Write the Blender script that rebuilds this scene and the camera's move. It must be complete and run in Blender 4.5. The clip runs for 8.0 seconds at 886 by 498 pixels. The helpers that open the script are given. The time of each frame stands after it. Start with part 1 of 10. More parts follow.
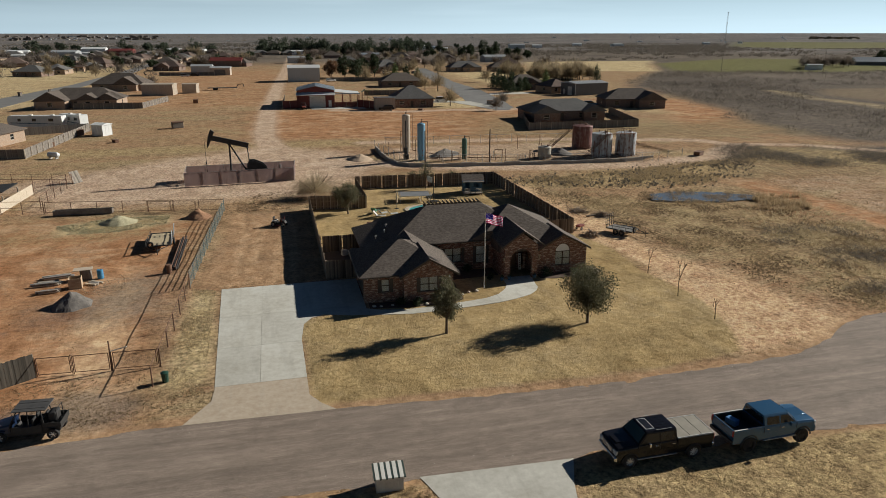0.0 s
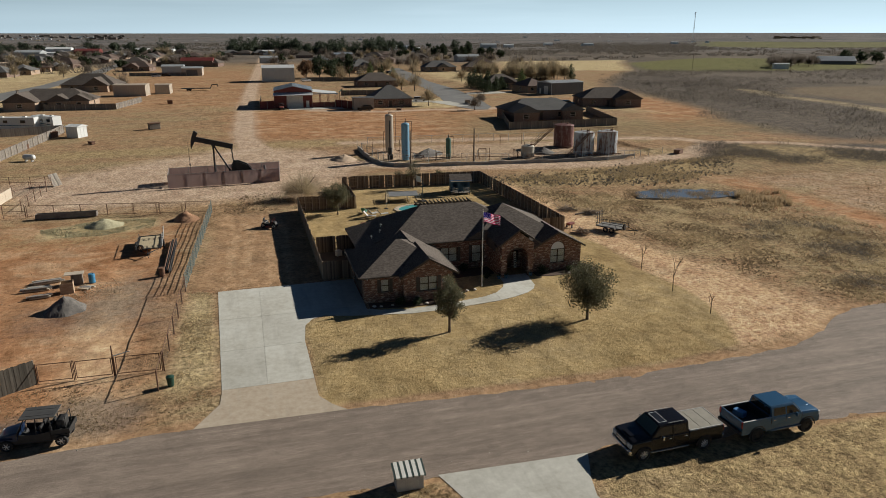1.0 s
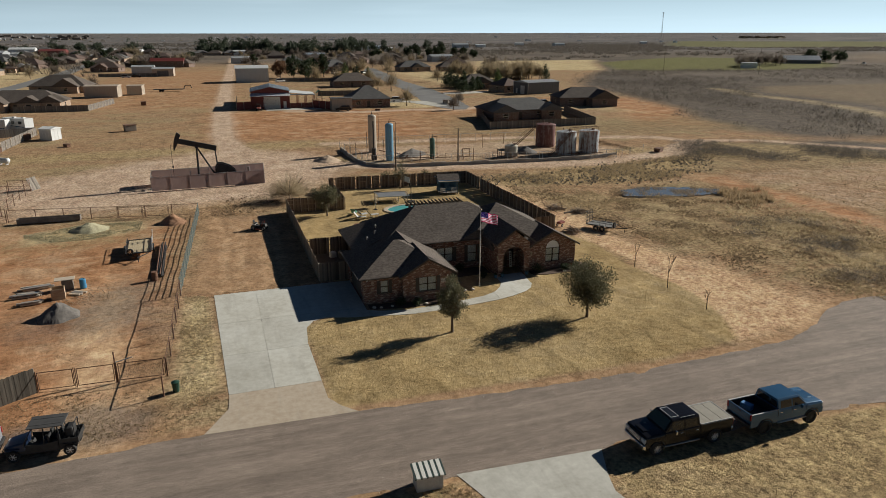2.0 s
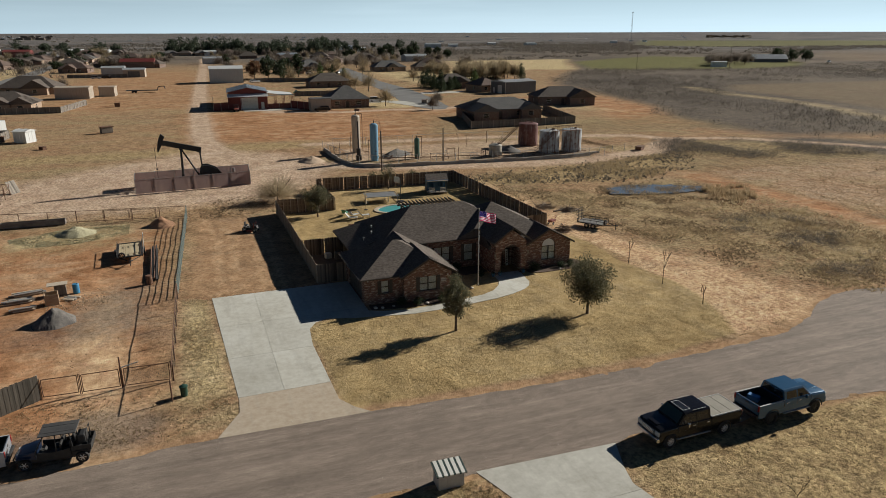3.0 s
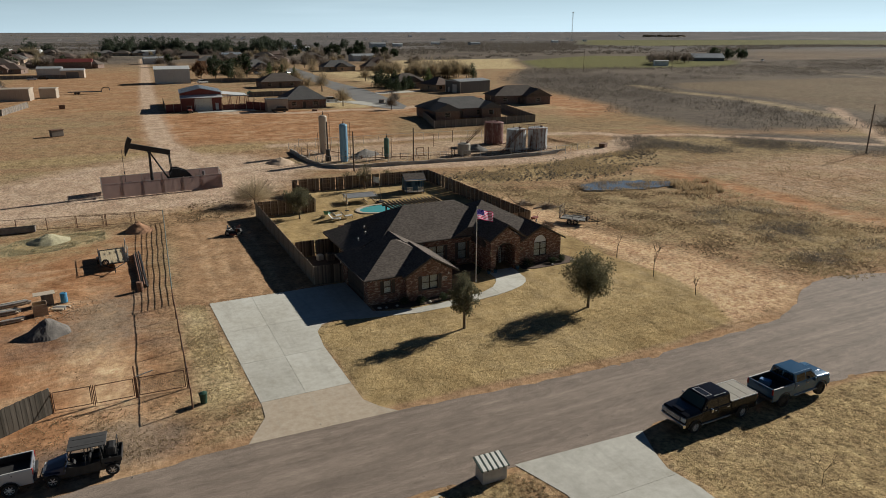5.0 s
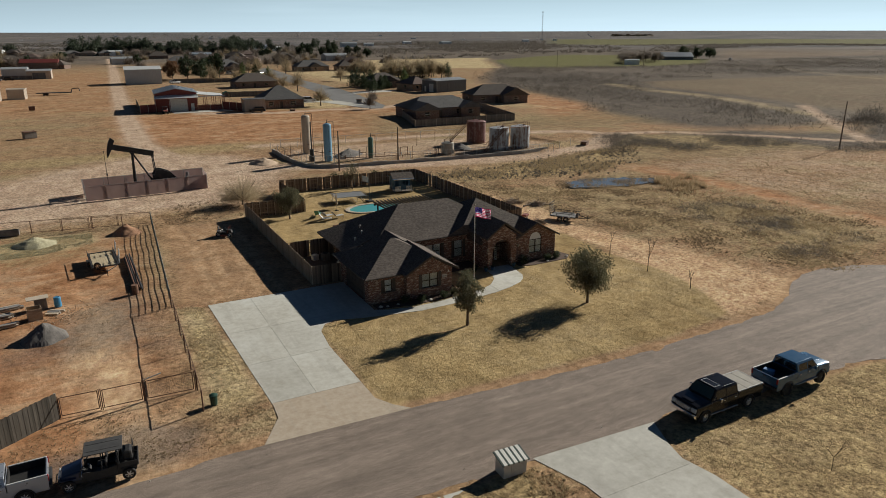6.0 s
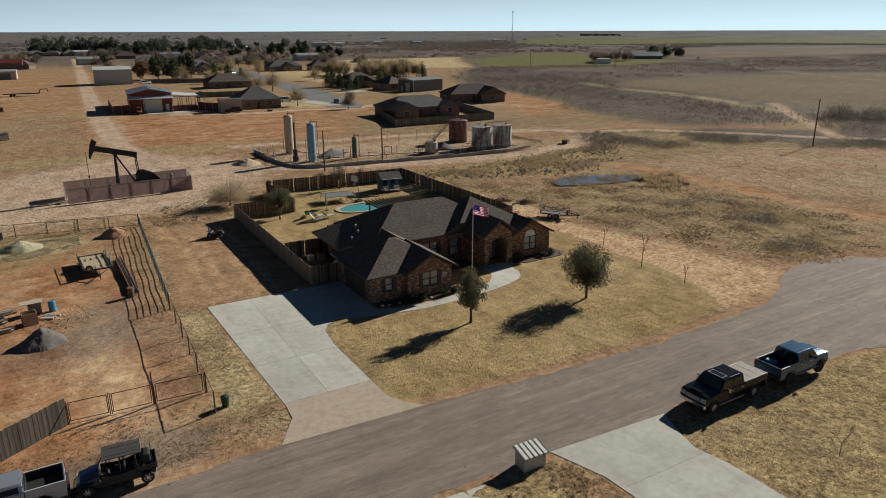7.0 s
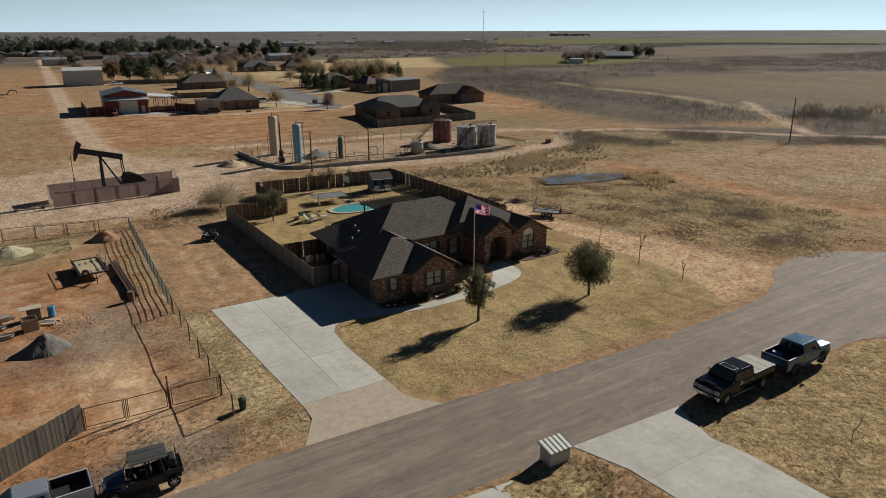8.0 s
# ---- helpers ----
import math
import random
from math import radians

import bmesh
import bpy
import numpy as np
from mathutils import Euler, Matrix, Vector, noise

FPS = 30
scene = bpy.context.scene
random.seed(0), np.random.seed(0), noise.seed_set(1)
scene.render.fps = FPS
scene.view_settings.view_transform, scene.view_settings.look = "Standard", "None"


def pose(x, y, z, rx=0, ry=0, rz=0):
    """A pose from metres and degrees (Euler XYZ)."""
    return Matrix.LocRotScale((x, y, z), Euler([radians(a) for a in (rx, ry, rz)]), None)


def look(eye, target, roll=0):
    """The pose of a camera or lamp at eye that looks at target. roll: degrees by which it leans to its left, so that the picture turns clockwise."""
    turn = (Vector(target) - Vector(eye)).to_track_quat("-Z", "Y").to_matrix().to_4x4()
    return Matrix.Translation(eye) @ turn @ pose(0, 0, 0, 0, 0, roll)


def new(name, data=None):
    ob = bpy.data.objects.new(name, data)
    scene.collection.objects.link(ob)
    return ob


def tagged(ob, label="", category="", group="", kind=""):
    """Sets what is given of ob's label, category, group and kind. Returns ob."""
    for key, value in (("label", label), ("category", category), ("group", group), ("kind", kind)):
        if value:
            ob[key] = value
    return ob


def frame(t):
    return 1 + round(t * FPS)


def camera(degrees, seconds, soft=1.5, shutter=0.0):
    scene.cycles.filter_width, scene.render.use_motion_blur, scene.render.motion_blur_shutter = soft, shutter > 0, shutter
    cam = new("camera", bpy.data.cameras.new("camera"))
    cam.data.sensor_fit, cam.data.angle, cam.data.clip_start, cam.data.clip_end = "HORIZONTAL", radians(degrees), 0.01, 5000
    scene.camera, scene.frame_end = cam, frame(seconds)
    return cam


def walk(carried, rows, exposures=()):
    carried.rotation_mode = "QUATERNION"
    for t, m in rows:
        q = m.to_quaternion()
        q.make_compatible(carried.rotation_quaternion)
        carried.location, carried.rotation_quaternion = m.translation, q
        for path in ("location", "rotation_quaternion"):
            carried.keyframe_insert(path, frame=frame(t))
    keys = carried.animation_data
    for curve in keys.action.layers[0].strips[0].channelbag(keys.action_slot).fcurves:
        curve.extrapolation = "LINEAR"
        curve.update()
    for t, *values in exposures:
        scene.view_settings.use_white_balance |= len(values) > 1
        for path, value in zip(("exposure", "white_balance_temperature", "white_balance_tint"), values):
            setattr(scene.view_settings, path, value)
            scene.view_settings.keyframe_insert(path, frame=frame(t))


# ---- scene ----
cam = camera(66.0, 8.0, soft=0.9)
PATH = [
    (0, (1.214, 0.011, 22.939), (1.668, 1.863, 22.336), -0.0),
    (0.5, (0.045, 0.166, 22.935), (0.538, 2.008, 22.331), 0.0),
    (1, (-1.071, 0.386, 22.973), (-0.541, 2.218, 22.369), -0.0),
    (1.5, (-2.189, 0.68, 23.003), (-1.621, 2.5, 22.399), -0.0),
    (3, (-5.575, 1.545, 23.075), (-4.898, 3.327, 22.47), -0.1),
    (3.5, (-6.783, 1.858, 23.094), (-6.069, 3.625, 22.488), -0.1),
    (4, (-7.992, 2.231, 23.138), (-7.241, 3.983, 22.532), -0.0),
    (4.5, (-9.123, 2.652, 23.14), (-8.337, 4.389, 22.534), -0.0),
    (6, (-12.535, 3.946, 23.076), (-11.643, 5.63, 22.468), -0.1),
    (6.5, (-13.686, 4.405, 23.032), (-12.759, 6.07, 22.424), -0.1),
    (7, (-14.874, 4.911, 23.03), (-13.911, 6.555, 22.421), -0.1),
    (7.5, (-16.126, 5.493, 23.032), (-15.127, 7.116, 22.423), -0.0),
    (8, (-17.428, 6.141, 23.055), (-16.397, 7.743, 22.446), -0.1),
]
walk(cam, [(t, look(eye, target, roll)) for t, eye, target, roll in PATH], exposures=[(0.0, 0.27), (3.0, 0.255), (6.0, 0.21), (8.0, 0.18)])

# ---------------------------------------------------------------- light
SUN_AZ, SUN_EL = 76.0, 24.5          # degrees clockwise from +y, degrees above the horizon
world = bpy.data.worlds.new("sky")
scene.world = world
world.use_nodes = True
wn = world.node_tree
wn.nodes.clear()
sky = wn.nodes.new("ShaderNodeTexSky")
sky.sky_type = "NISHITA"
sky.sun_disc = False
sky.sun_elevation, sky.sun_rotation = radians(SUN_EL), radians(SUN_AZ)
sky.air_density, sky.dust_density, sky.ozone_density = 1.0, 0.0, 3.0
bg = wn.nodes.new("ShaderNodeBackground")
bg.inputs["Strength"].default_value = 0.0325
wo = wn.nodes.new("ShaderNodeOutputWorld")
tint = wn.nodes.new("ShaderNodeMixRGB")          # clear winter air, bluer than the model
tint.blend_type = "MULTIPLY"
tint.inputs[0].default_value, tint.inputs[2].default_value = 1.0, (0.14, 0.32, 0.49, 1.0)
wn.links.new(sky.outputs[0], tint.inputs[1])
where = wn.nodes.new("ShaderNodeTexCoord")        # thin streaks of high cloud
stretch = wn.nodes.new("ShaderNodeMapping")
stretch.inputs["Scale"].default_value = (1.5, 1.5, 22.0)
streaks = wn.nodes.new("ShaderNodeTexNoise")
streaks.inputs["Scale"].default_value, streaks.inputs["Detail"].default_value = 1.6, 5.0
thin = wn.nodes.new("ShaderNodeValToRGB")
thin.color_ramp.elements[0].position, thin.color_ramp.elements[1].position = 0.45, 0.62
thin.color_ramp.elements[1].color = (0.42, 0.42, 0.42, 1.0)
cloud = wn.nodes.new("ShaderNodeMixRGB")
cloud.inputs[2].default_value = (16.0, 19.6, 21.5, 1.0)
wn.links.new(where.outputs["Generated"], stretch.inputs[0])
wn.links.new(stretch.outputs[0], streaks.inputs["Vector"])
wn.links.new(streaks.outputs["Fac"], thin.inputs[0])
part_z = wn.nodes.new("ShaderNodeSeparateXYZ")
aloft = wn.nodes.new("ShaderNodeMapRange")         # the streaks lie far off, low in the sky
for key, value in (("From Min", 0.06), ("From Max", 0.22), ("To Min", 1.0), ("To Max", 0.12)):
    aloft.inputs[key].default_value = value
veil = wn.nodes.new("ShaderNodeMath")
veil.operation = "MULTIPLY"
wn.links.new(where.outputs["Generated"], part_z.inputs[0])
wn.links.new(part_z.outputs[2], aloft.inputs["Value"])
wn.links.new(thin.outputs[0], veil.inputs[0])
wn.links.new(aloft.outputs[0], veil.inputs[1])
wn.links.new(veil.outputs[0], cloud.inputs[0])
wn.links.new(tint.outputs[0], cloud.inputs[1])
low = wn.nodes.new("ShaderNodeValToRGB")           # pale haze low over the whole horizon
for spot, much in ((0.0, 1.0), (0.018, 0.88), (0.045, 0.7), (0.075, 0.3), (0.12, 0.0)):
    e_ = low.color_ramp.elements[0] if spot == 0.0 else low.color_ramp.elements.new(spot)
    e_.position, e_.color = spot, (much, much, much, 1.0)
low.color_ramp.elements[-1].color = (0.0, 0.0, 0.0, 1.0)
haze = wn.nodes.new("ShaderNodeMixRGB")
haze.inputs[2].default_value = (16.5, 21.6, 24.6, 1.0)
wn.links.new(part_z.outputs[2], low.inputs[0])
wn.links.new(low.outputs[0], haze.inputs[0])
wn.links.new(cloud.outputs[0], haze.inputs[1])
sunward = wn.nodes.new("ShaderNodeMapRange")       # the haze is brighter on the sun's side
for key, value in (("From Min", -0.55), ("From Max", 0.85), ("To Min", 0.66), ("To Max", 1.16)):
    sunward.inputs[key].default_value = value
glow = wn.nodes.new("ShaderNodeMixRGB")
glow.blend_type = "MULTIPLY"
glow.inputs[0].default_value = 1.0
wn.links.new(part_z.outputs[0], sunward.inputs["Value"])
wn.links.new(haze.outputs[0], glow.inputs[1])
wn.links.new(sunward.outputs[0], glow.inputs[2])
wn.links.new(glow.outputs[0], bg.inputs[0])
wn.links.new(bg.outputs[0], wo.inputs[0])
sun_data = bpy.data.lights.new("sun", "SUN")
sun_data.energy, sun_data.angle, sun_data.color = 5.0, radians(0.53), (1.0, 0.968, 0.88)
sun = new("sun", sun_data)
az, el = radians(SUN_AZ), radians(SUN_EL)
SUN_DIR = Vector((math.sin(az) * math.cos(el), math.cos(az) * math.cos(el), math.sin(el)))
sun.matrix_basis = look((60, 60, 90), Vector((60, 60, 90)) - SUN_DIR)


# ---------------------------------------------------------------- node helpers
class Nodes:
    """Short-hand for building one material."""

    def __init__(self, name):
        self.mat = bpy.data.materials.new(name)
        self.mat.use_nodes = True
        self.t = self.mat.node_tree
        self.t.nodes.clear()
        self.out = self.t.nodes.new("ShaderNodeOutputMaterial")
        self.bsdf = self.t.nodes.new("ShaderNodeBsdfPrincipled")
        self.t.links.new(self.bsdf.outputs[0], self.out.inputs[0])

    def put(self, sock, value):
        if isinstance(value, bpy.types.NodeSocket):
            self.t.links.new(value, sock)
        elif isinstance(value, tuple) and len(value) == 3 and sock.type == "RGBA":
            sock.default_value = (*value, 1.0)
        else:
            sock.default_value = value

    def coords(self, kind="Object"):
        if kind == "World":
            return self.t.nodes.new("ShaderNodeNewGeometry").outputs["Position"]
        return self.t.nodes.new("ShaderNodeTexCoord").outputs[kind]

    def scaled(self, vec, s):
        n = self.t.nodes.new("ShaderNodeMapping")
        self.put(n.inputs["Vector"], vec)
        n.inputs["Scale"].default_value = s
        return n.outputs[0]

    def noise(self, vec, scale, detail=4.0, rough=0.55, distort=0.0):
        n = self.t.nodes.new("ShaderNodeTexNoise")
        self.put(n.inputs["Vector"], vec)
        n.inputs["Scale"].default_value, n.inputs["Detail"].default_value = scale, detail
        n.inputs["Roughness"].default_value, n.inputs["Distortion"].default_value = rough, distort
        return n.outputs["Fac"]

    def ramp(self, fac, stops):
        n = self.t.nodes.new("ShaderNodeValToRGB")
        self.put(n.inputs[0], fac)
        els = n.color_ramp.elements
        while len(els) < len(stops):
            els.new(0.5)
        for e, (p, c) in zip(els, stops):
            e.position, e.color = p, (*c, 1.0) if isinstance(c, tuple) else (c, c, c, 1.0)
        return n.outputs[0]

    def mix(self, fac, a, b, how="MIX"):
        n = self.t.nodes.new("ShaderNodeMixRGB")
        n.blend_type = how
        self.put(n.inputs[0], fac), self.put(n.inputs[1], a), self.put(n.inputs[2], b)
        return n.outputs[0]

    def calc(self, op, a, b=0.0, c=0.0):
        n = self.t.nodes.new("ShaderNodeMath")
        n.operation = op
        self.put(n.inputs[0], a), self.put(n.inputs[1], b), self.put(n.inputs[2], c)
        return n.outputs[0]

    def attr(self, name):
        n = self.t.nodes.new("ShaderNodeAttribute")
        n.attribute_name = name
        s = self.t.nodes.new("ShaderNodeSeparateColor")
        self.t.links.new(n.outputs["Color"], s.inputs[0])
        return s.outputs[0], s.outputs[1], s.outputs[2]

    def random(self):
        return self.t.nodes.new("ShaderNodeObjectInfo").outputs["Random"]

    def island(self):
        return self.t.nodes.new("ShaderNodeNewGeometry").outputs["Random Per Island"]

    def finish(self, color, rough=0.8, metal=0.0, bump=None, strength=0.3, distance=0.02, spec=0.5):
        self.put(self.bsdf.inputs["Base Color"], color)
        self.put(self.bsdf.inputs["Roughness"], rough)
        self.put(self.bsdf.inputs["Metallic"], metal)
        self.bsdf.inputs["Specular IOR Level"].default_value = spec
        if bump is not None:
            b = self.t.nodes.new("ShaderNodeBump")
            b.inputs["Strength"].default_value, b.inputs["Distance"].default_value = strength, distance
            self.put(b.inputs["Height"], bump)
            self.t.links.new(b.outputs[0], self.bsdf.inputs["Normal"])
        return self.mat


def surface(name, a, b, scale=1.5, rough=0.8, metal=0.0, fine=30.0, bump=0.25, kind="Object", vary=0.0, spec=0.4, stretch=(1, 1, 1)):
    """A plain material with stains at one scale, grain at another and fine relief."""
    k = Nodes(name)
    v = k.scaled(k.coords(kind), stretch)
    big, small = k.noise(v, scale, 5.0, 0.6), k.noise(v, fine, 3.0, 0.6)
    col = k.mix(k.ramp(big, [(0.32, 0.0), (0.68, 1.0)]), a, b)
    col = k.mix(0.35, col, k.mix(small, (0.25, 0.25, 0.25), (1.0, 1.0, 1.0)), "OVERLAY")
    if vary:
        col = k.mix(vary, col, k.mix(k.random(), (0.1, 0.1, 0.1), (1.0, 1.0, 1.0)), "OVERLAY")
    return k.finish(col, k.calc("ADD", k.calc("MULTIPLY", small, 0.2), rough - 0.1), metal, small, bump, 0.01, spec)


# ---------------------------------------------------------------- materials
def ground_material():
    k = Nodes("dry_ground")
    p = k.coords("World")
    n_far, n_big, n_mid, n_fine = (k.noise(p, s, d, r) for s, d, r in ((0.012, 5, 0.6), (0.09, 6, 0.65), (0.8, 6, 0.7), (7.0, 4, 0.7)))
    streak = k.noise(k.scaled(p, (0.13, 0.22, 0.3)), 1.0, 7, 0.68, 0.9)
    lawn, rough_grass, sand = k.attr("zone_a")
    brush, red, gravel = k.attr("zone_b")
    green, pale, bare = k.attr("zone_c")
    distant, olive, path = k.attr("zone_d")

    def edge(mask, soft=0.16, amount=0.55):
        n = k.calc("ADD", k.calc("MULTIPLY", k.calc("SUBTRACT", n_mid, 0.5), amount), k.calc("MULTIPLY", k.calc("SUBTRACT", n_big, 0.5), amount))
        m = k.calc("ADD", mask, n)
        return k.calc("SMOOTH_MIN", k.calc("MAXIMUM", k.calc("DIVIDE", k.calc("SUBTRACT", m, 0.5 - soft), 2 * soft), 0.0), 1.0, 0.1)

    soil = k.ramp(k.calc("ADD", k.calc("MULTIPLY", n_big, 0.55), k.calc("MULTIPLY", n_mid, 0.45)),
                  [(0.36, (0.25, 0.152, 0.083)), (0.5, (0.35, 0.23, 0.132)), (0.64, (0.44, 0.31, 0.192))])
    drift = k.noise(k.scaled(p, (0.028, 0.06, 0.1)), 1.0, 8, 0.7, 0.7)
    sward = k.noise(k.scaled(p, (0.05, 0.09, 0.1)), 1.0, 9, 0.74, 0.4)
    soil = k.mix(k.ramp(drift, [(0.46, 0.0), (0.58, 0.75)]), soil, k.ramp(n_mid, [(0.35, (0.30, 0.172, 0.095)), (0.65, (0.42, 0.265, 0.158))]))
    soil = k.mix(k.ramp(sward, [(0.49, 0.0), (0.6, 0.7)]), soil, k.ramp(n_fine, [(0.35, (0.26, 0.2, 0.105)), (0.65, (0.43, 0.34, 0.195))]))
    col = soil
    tuft = k.calc("ADD", k.calc("MULTIPLY", n_mid, 0.6), k.calc("MULTIPLY", n_fine, 0.4))
    brush_c = k.ramp(k.calc("ADD", k.calc("MULTIPLY", n_far, 0.4), k.calc("MULTIPLY", tuft, 0.6)),
                     [(0.38, (0.092, 0.077, 0.066)), (0.5, (0.15, 0.124, 0.102)), (0.62, (0.23, 0.19, 0.148))])
    col = k.mix(edge(brush, 0.3), col, brush_c)
    red_c = k.ramp(streak, [(0.35, (0.29, 0.138, 0.066)), (0.5, (0.41, 0.22, 0.115)), (0.65, (0.5, 0.325, 0.195))])
    col = k.mix(edge(red, 0.25), col, red_c)
    pale_c = k.ramp(streak, [(0.35, (0.44, 0.33, 0.17)), (0.65, (0.60, 0.48, 0.29))])
    col = k.mix(edge(pale, 0.25), col, pale_c)
    green_c = k.ramp(streak, [(0.35, (0.13, 0.132, 0.055)), (0.65, (0.2, 0.182, 0.08))])
    col = k.mix(edge(green, 0.2, 0.3), col, green_c)
    # far scrubland greyed with distance: air haze is put into this colour
    far_haze_c = k.ramp(k.noise(k.scaled(p, (0.004, 0.012, 0.01)), 1.0, 7, 0.65), [(0.38, (0.10, 0.098, 0.102)), (0.5, (0.15, 0.14, 0.137)), (0.62, (0.225, 0.2, 0.178))])
    col = k.mix(k.calc("MULTIPLY", edge(distant, 0.4, 0.3), 0.9), col, far_haze_c)
    olive_c = k.ramp(tuft, [(0.38, (0.15, 0.112, 0.06)), (0.5, (0.265, 0.2, 0.112)), (0.62, (0.36, 0.28, 0.16))])
    col = k.mix(k.calc("MULTIPLY", edge(olive, 0.35, 0.9), 0.85), col, olive_c)
    rough_c = k.ramp(tuft, [(0.36, (0.18, 0.125, 0.068)), (0.46, (0.33, 0.235, 0.125)), (0.56, (0.44, 0.325, 0.168)), (0.68, (0.53, 0.41, 0.23))])
    col = k.mix(edge(rough_grass, 0.3, 0.9), col, rough_c)
    sand_c = k.ramp(k.calc("ADD", k.calc("MULTIPLY", streak, 0.5), k.calc("MULTIPLY", n_mid, 0.5)),
                    [(0.35, (0.42, 0.285, 0.192)), (0.5, (0.52, 0.378, 0.268)), (0.65, (0.61, 0.462, 0.347))])
    col = k.mix(edge(sand, 0.3), col, sand_c)
    bare_c = k.ramp(n_mid, [(0.35, (0.32, 0.19, 0.105)), (0.65, (0.43, 0.275, 0.16))])
    col = k.mix(edge(bare, 0.25, 0.6), col, bare_c)
    path_c = k.ramp(n_mid, [(0.35, (0.52, 0.33, 0.185)), (0.65, (0.66, 0.46, 0.285))])
    col = k.mix(edge(path, 0.3, 0.6), col, path_c)
    lawn_c = k.ramp(k.calc("ADD", k.calc("MULTIPLY", n_big, 0.45), k.calc("ADD", k.calc("MULTIPLY", n_mid, 0.4), k.calc("MULTIPLY", n_fine, 0.15))),
                    [(0.36, (0.295, 0.2, 0.092)), (0.5, (0.405, 0.29, 0.143)), (0.62, (0.475, 0.35, 0.187))])
    col = k.mix(edge(lawn, 0.2, 0.4), col, lawn_c)
    stain_c = k.ramp(n_fine, [(0.3, (0.085, 0.075, 0.068)), (0.7, (0.19, 0.168, 0.148))])
    col = k.mix(k.calc("MULTIPLY", edge(gravel, 0.35, 1.3), 0.62), col, stain_c)
    dull = k.noise(p, 0.17, 5, 0.7, 0.6)
    col = k.mix(k.ramp(dull, [(0.52, 0.0), (0.68, 0.22)]), col, (0.26, 0.208, 0.152))
    crumbs = k.noise(p, 2.6, 8, 0.7)
    col = k.mix(k.calc("SUBTRACT", 0.7, k.calc("ADD", k.calc("MULTIPLY", lawn, 0.5), k.calc("MULTIPLY", k.calc("MAXIMUM", red, bare), 0.4))), col, k.ramp(crumbs, [(0.37, 0.13), (0.5, 0.5), (0.63, 0.8)]), "OVERLAY")
    clods = k.noise(k.scaled(p, (1.0, 0.6, 1.0)), 0.55, 8, 0.7, 0.4)
    col = k.mix(0.5, col, k.ramp(clods, [(0.36, 0.25), (0.5, 0.5), (0.64, 0.7)]), "OVERLAY")
    col = k.mix(k.calc("MULTIPLY", k.ramp(k.noise(p, 4.2, 4, 0.65), [(0.63, 0.0), (0.70, 0.55)]), k.calc("SUBTRACT", 1.0, k.calc("MULTIPLY", k.calc("MAXIMUM", lawn, k.calc("MAXIMUM", red, bare)), 0.8))), col, (0.085, 0.058, 0.038))
    smooth = k.calc("SUBTRACT", 1.0, k.calc("MULTIPLY", k.calc("MAXIMUM", red, bare), 0.62))
    relief = k.calc("MULTIPLY", smooth, k.calc("ADD", n_fine, k.calc("ADD", k.calc("MULTIPLY", n_mid, 1.5), k.calc("MULTIPLY", crumbs, 1.5))))
    return k.finish(col, 1.0, 0.0, relief, 0.7, 0.09, 0.02)


def road_material():
    k = Nodes("chip_seal")
    p = k.coords("World")
    lane = k.noise(k.scaled(p, (0.05, 0.9, 1)), 1.0, 9, 0.72, 0.5)
    blotch, grit = k.noise(p, 0.35, 6, 0.65), k.noise(p, 14.0, 4, 0.7)
    col = k.ramp(k.calc("ADD", k.calc("MULTIPLY", lane, 0.68), k.calc("MULTIPLY", blotch, 0.32)),
                 [(0.36, (0.165, 0.13, 0.104)), (0.5, (0.225, 0.176, 0.141)), (0.64, (0.3, 0.237, 0.19))])
    rub = k.noise(k.scaled(p, (0.35, 1.0, 1)), 2.6, 9, 0.8)
    col = k.mix(0.7, col, k.ramp(grit, [(0.3, 0.2), (0.7, 0.8)]), "OVERLAY")
    col = k.mix(0.5, col, k.ramp(rub, [(0.34, 0.25), (0.66, 0.72)]), "OVERLAY")
    col = k.mix(k.ramp(k.noise(p, 6.0, 3, 0.6), [(0.66, 0.0), (0.72, 0.35)]), col, (0.36, 0.32, 0.27))
    return k.finish(col, 0.9, 0.0, grit, 0.5, 0.02, 0.3)


def concrete_material(name="concrete", warm=0.0):
    k = Nodes(name)
    p = k.coords("World")
    stain, mid, grit = k.noise(p, 0.25, 6, 0.65), k.noise(p, 2.0, 6, 0.7), k.noise(p, 40.0, 3, 0.6)
    col = k.ramp(k.calc("ADD", k.calc("MULTIPLY", stain, 0.6), k.calc("MULTIPLY", mid, 0.4)),
                 [(0.34, (0.40, 0.375, 0.315)), (0.5, (0.50, 0.48, 0.42)), (0.66, (0.58, 0.565, 0.505))])
    col = k.mix(0.25, col, k.mix(k.random(), (0.3, 0.3, 0.3), (0.75, 0.75, 0.75)), "OVERLAY")
    if warm:
        col = k.mix(warm, col, k.ramp(mid, [(0.35, (0.38, 0.27, 0.175)), (0.65, (0.47, 0.36, 0.25))]))
    tread = k.noise(k.scaled(p, (0.9, 0.12, 1)), 1.0, 6, 0.65)
    col = k.mix(k.ramp(tread, [(0.52, 0.0), (0.68, 0.3)]), col, (0.27, 0.25, 0.215))
    return k.finish(col, 0.85, 0.0, grit, 0.15, 0.01, 0.3)


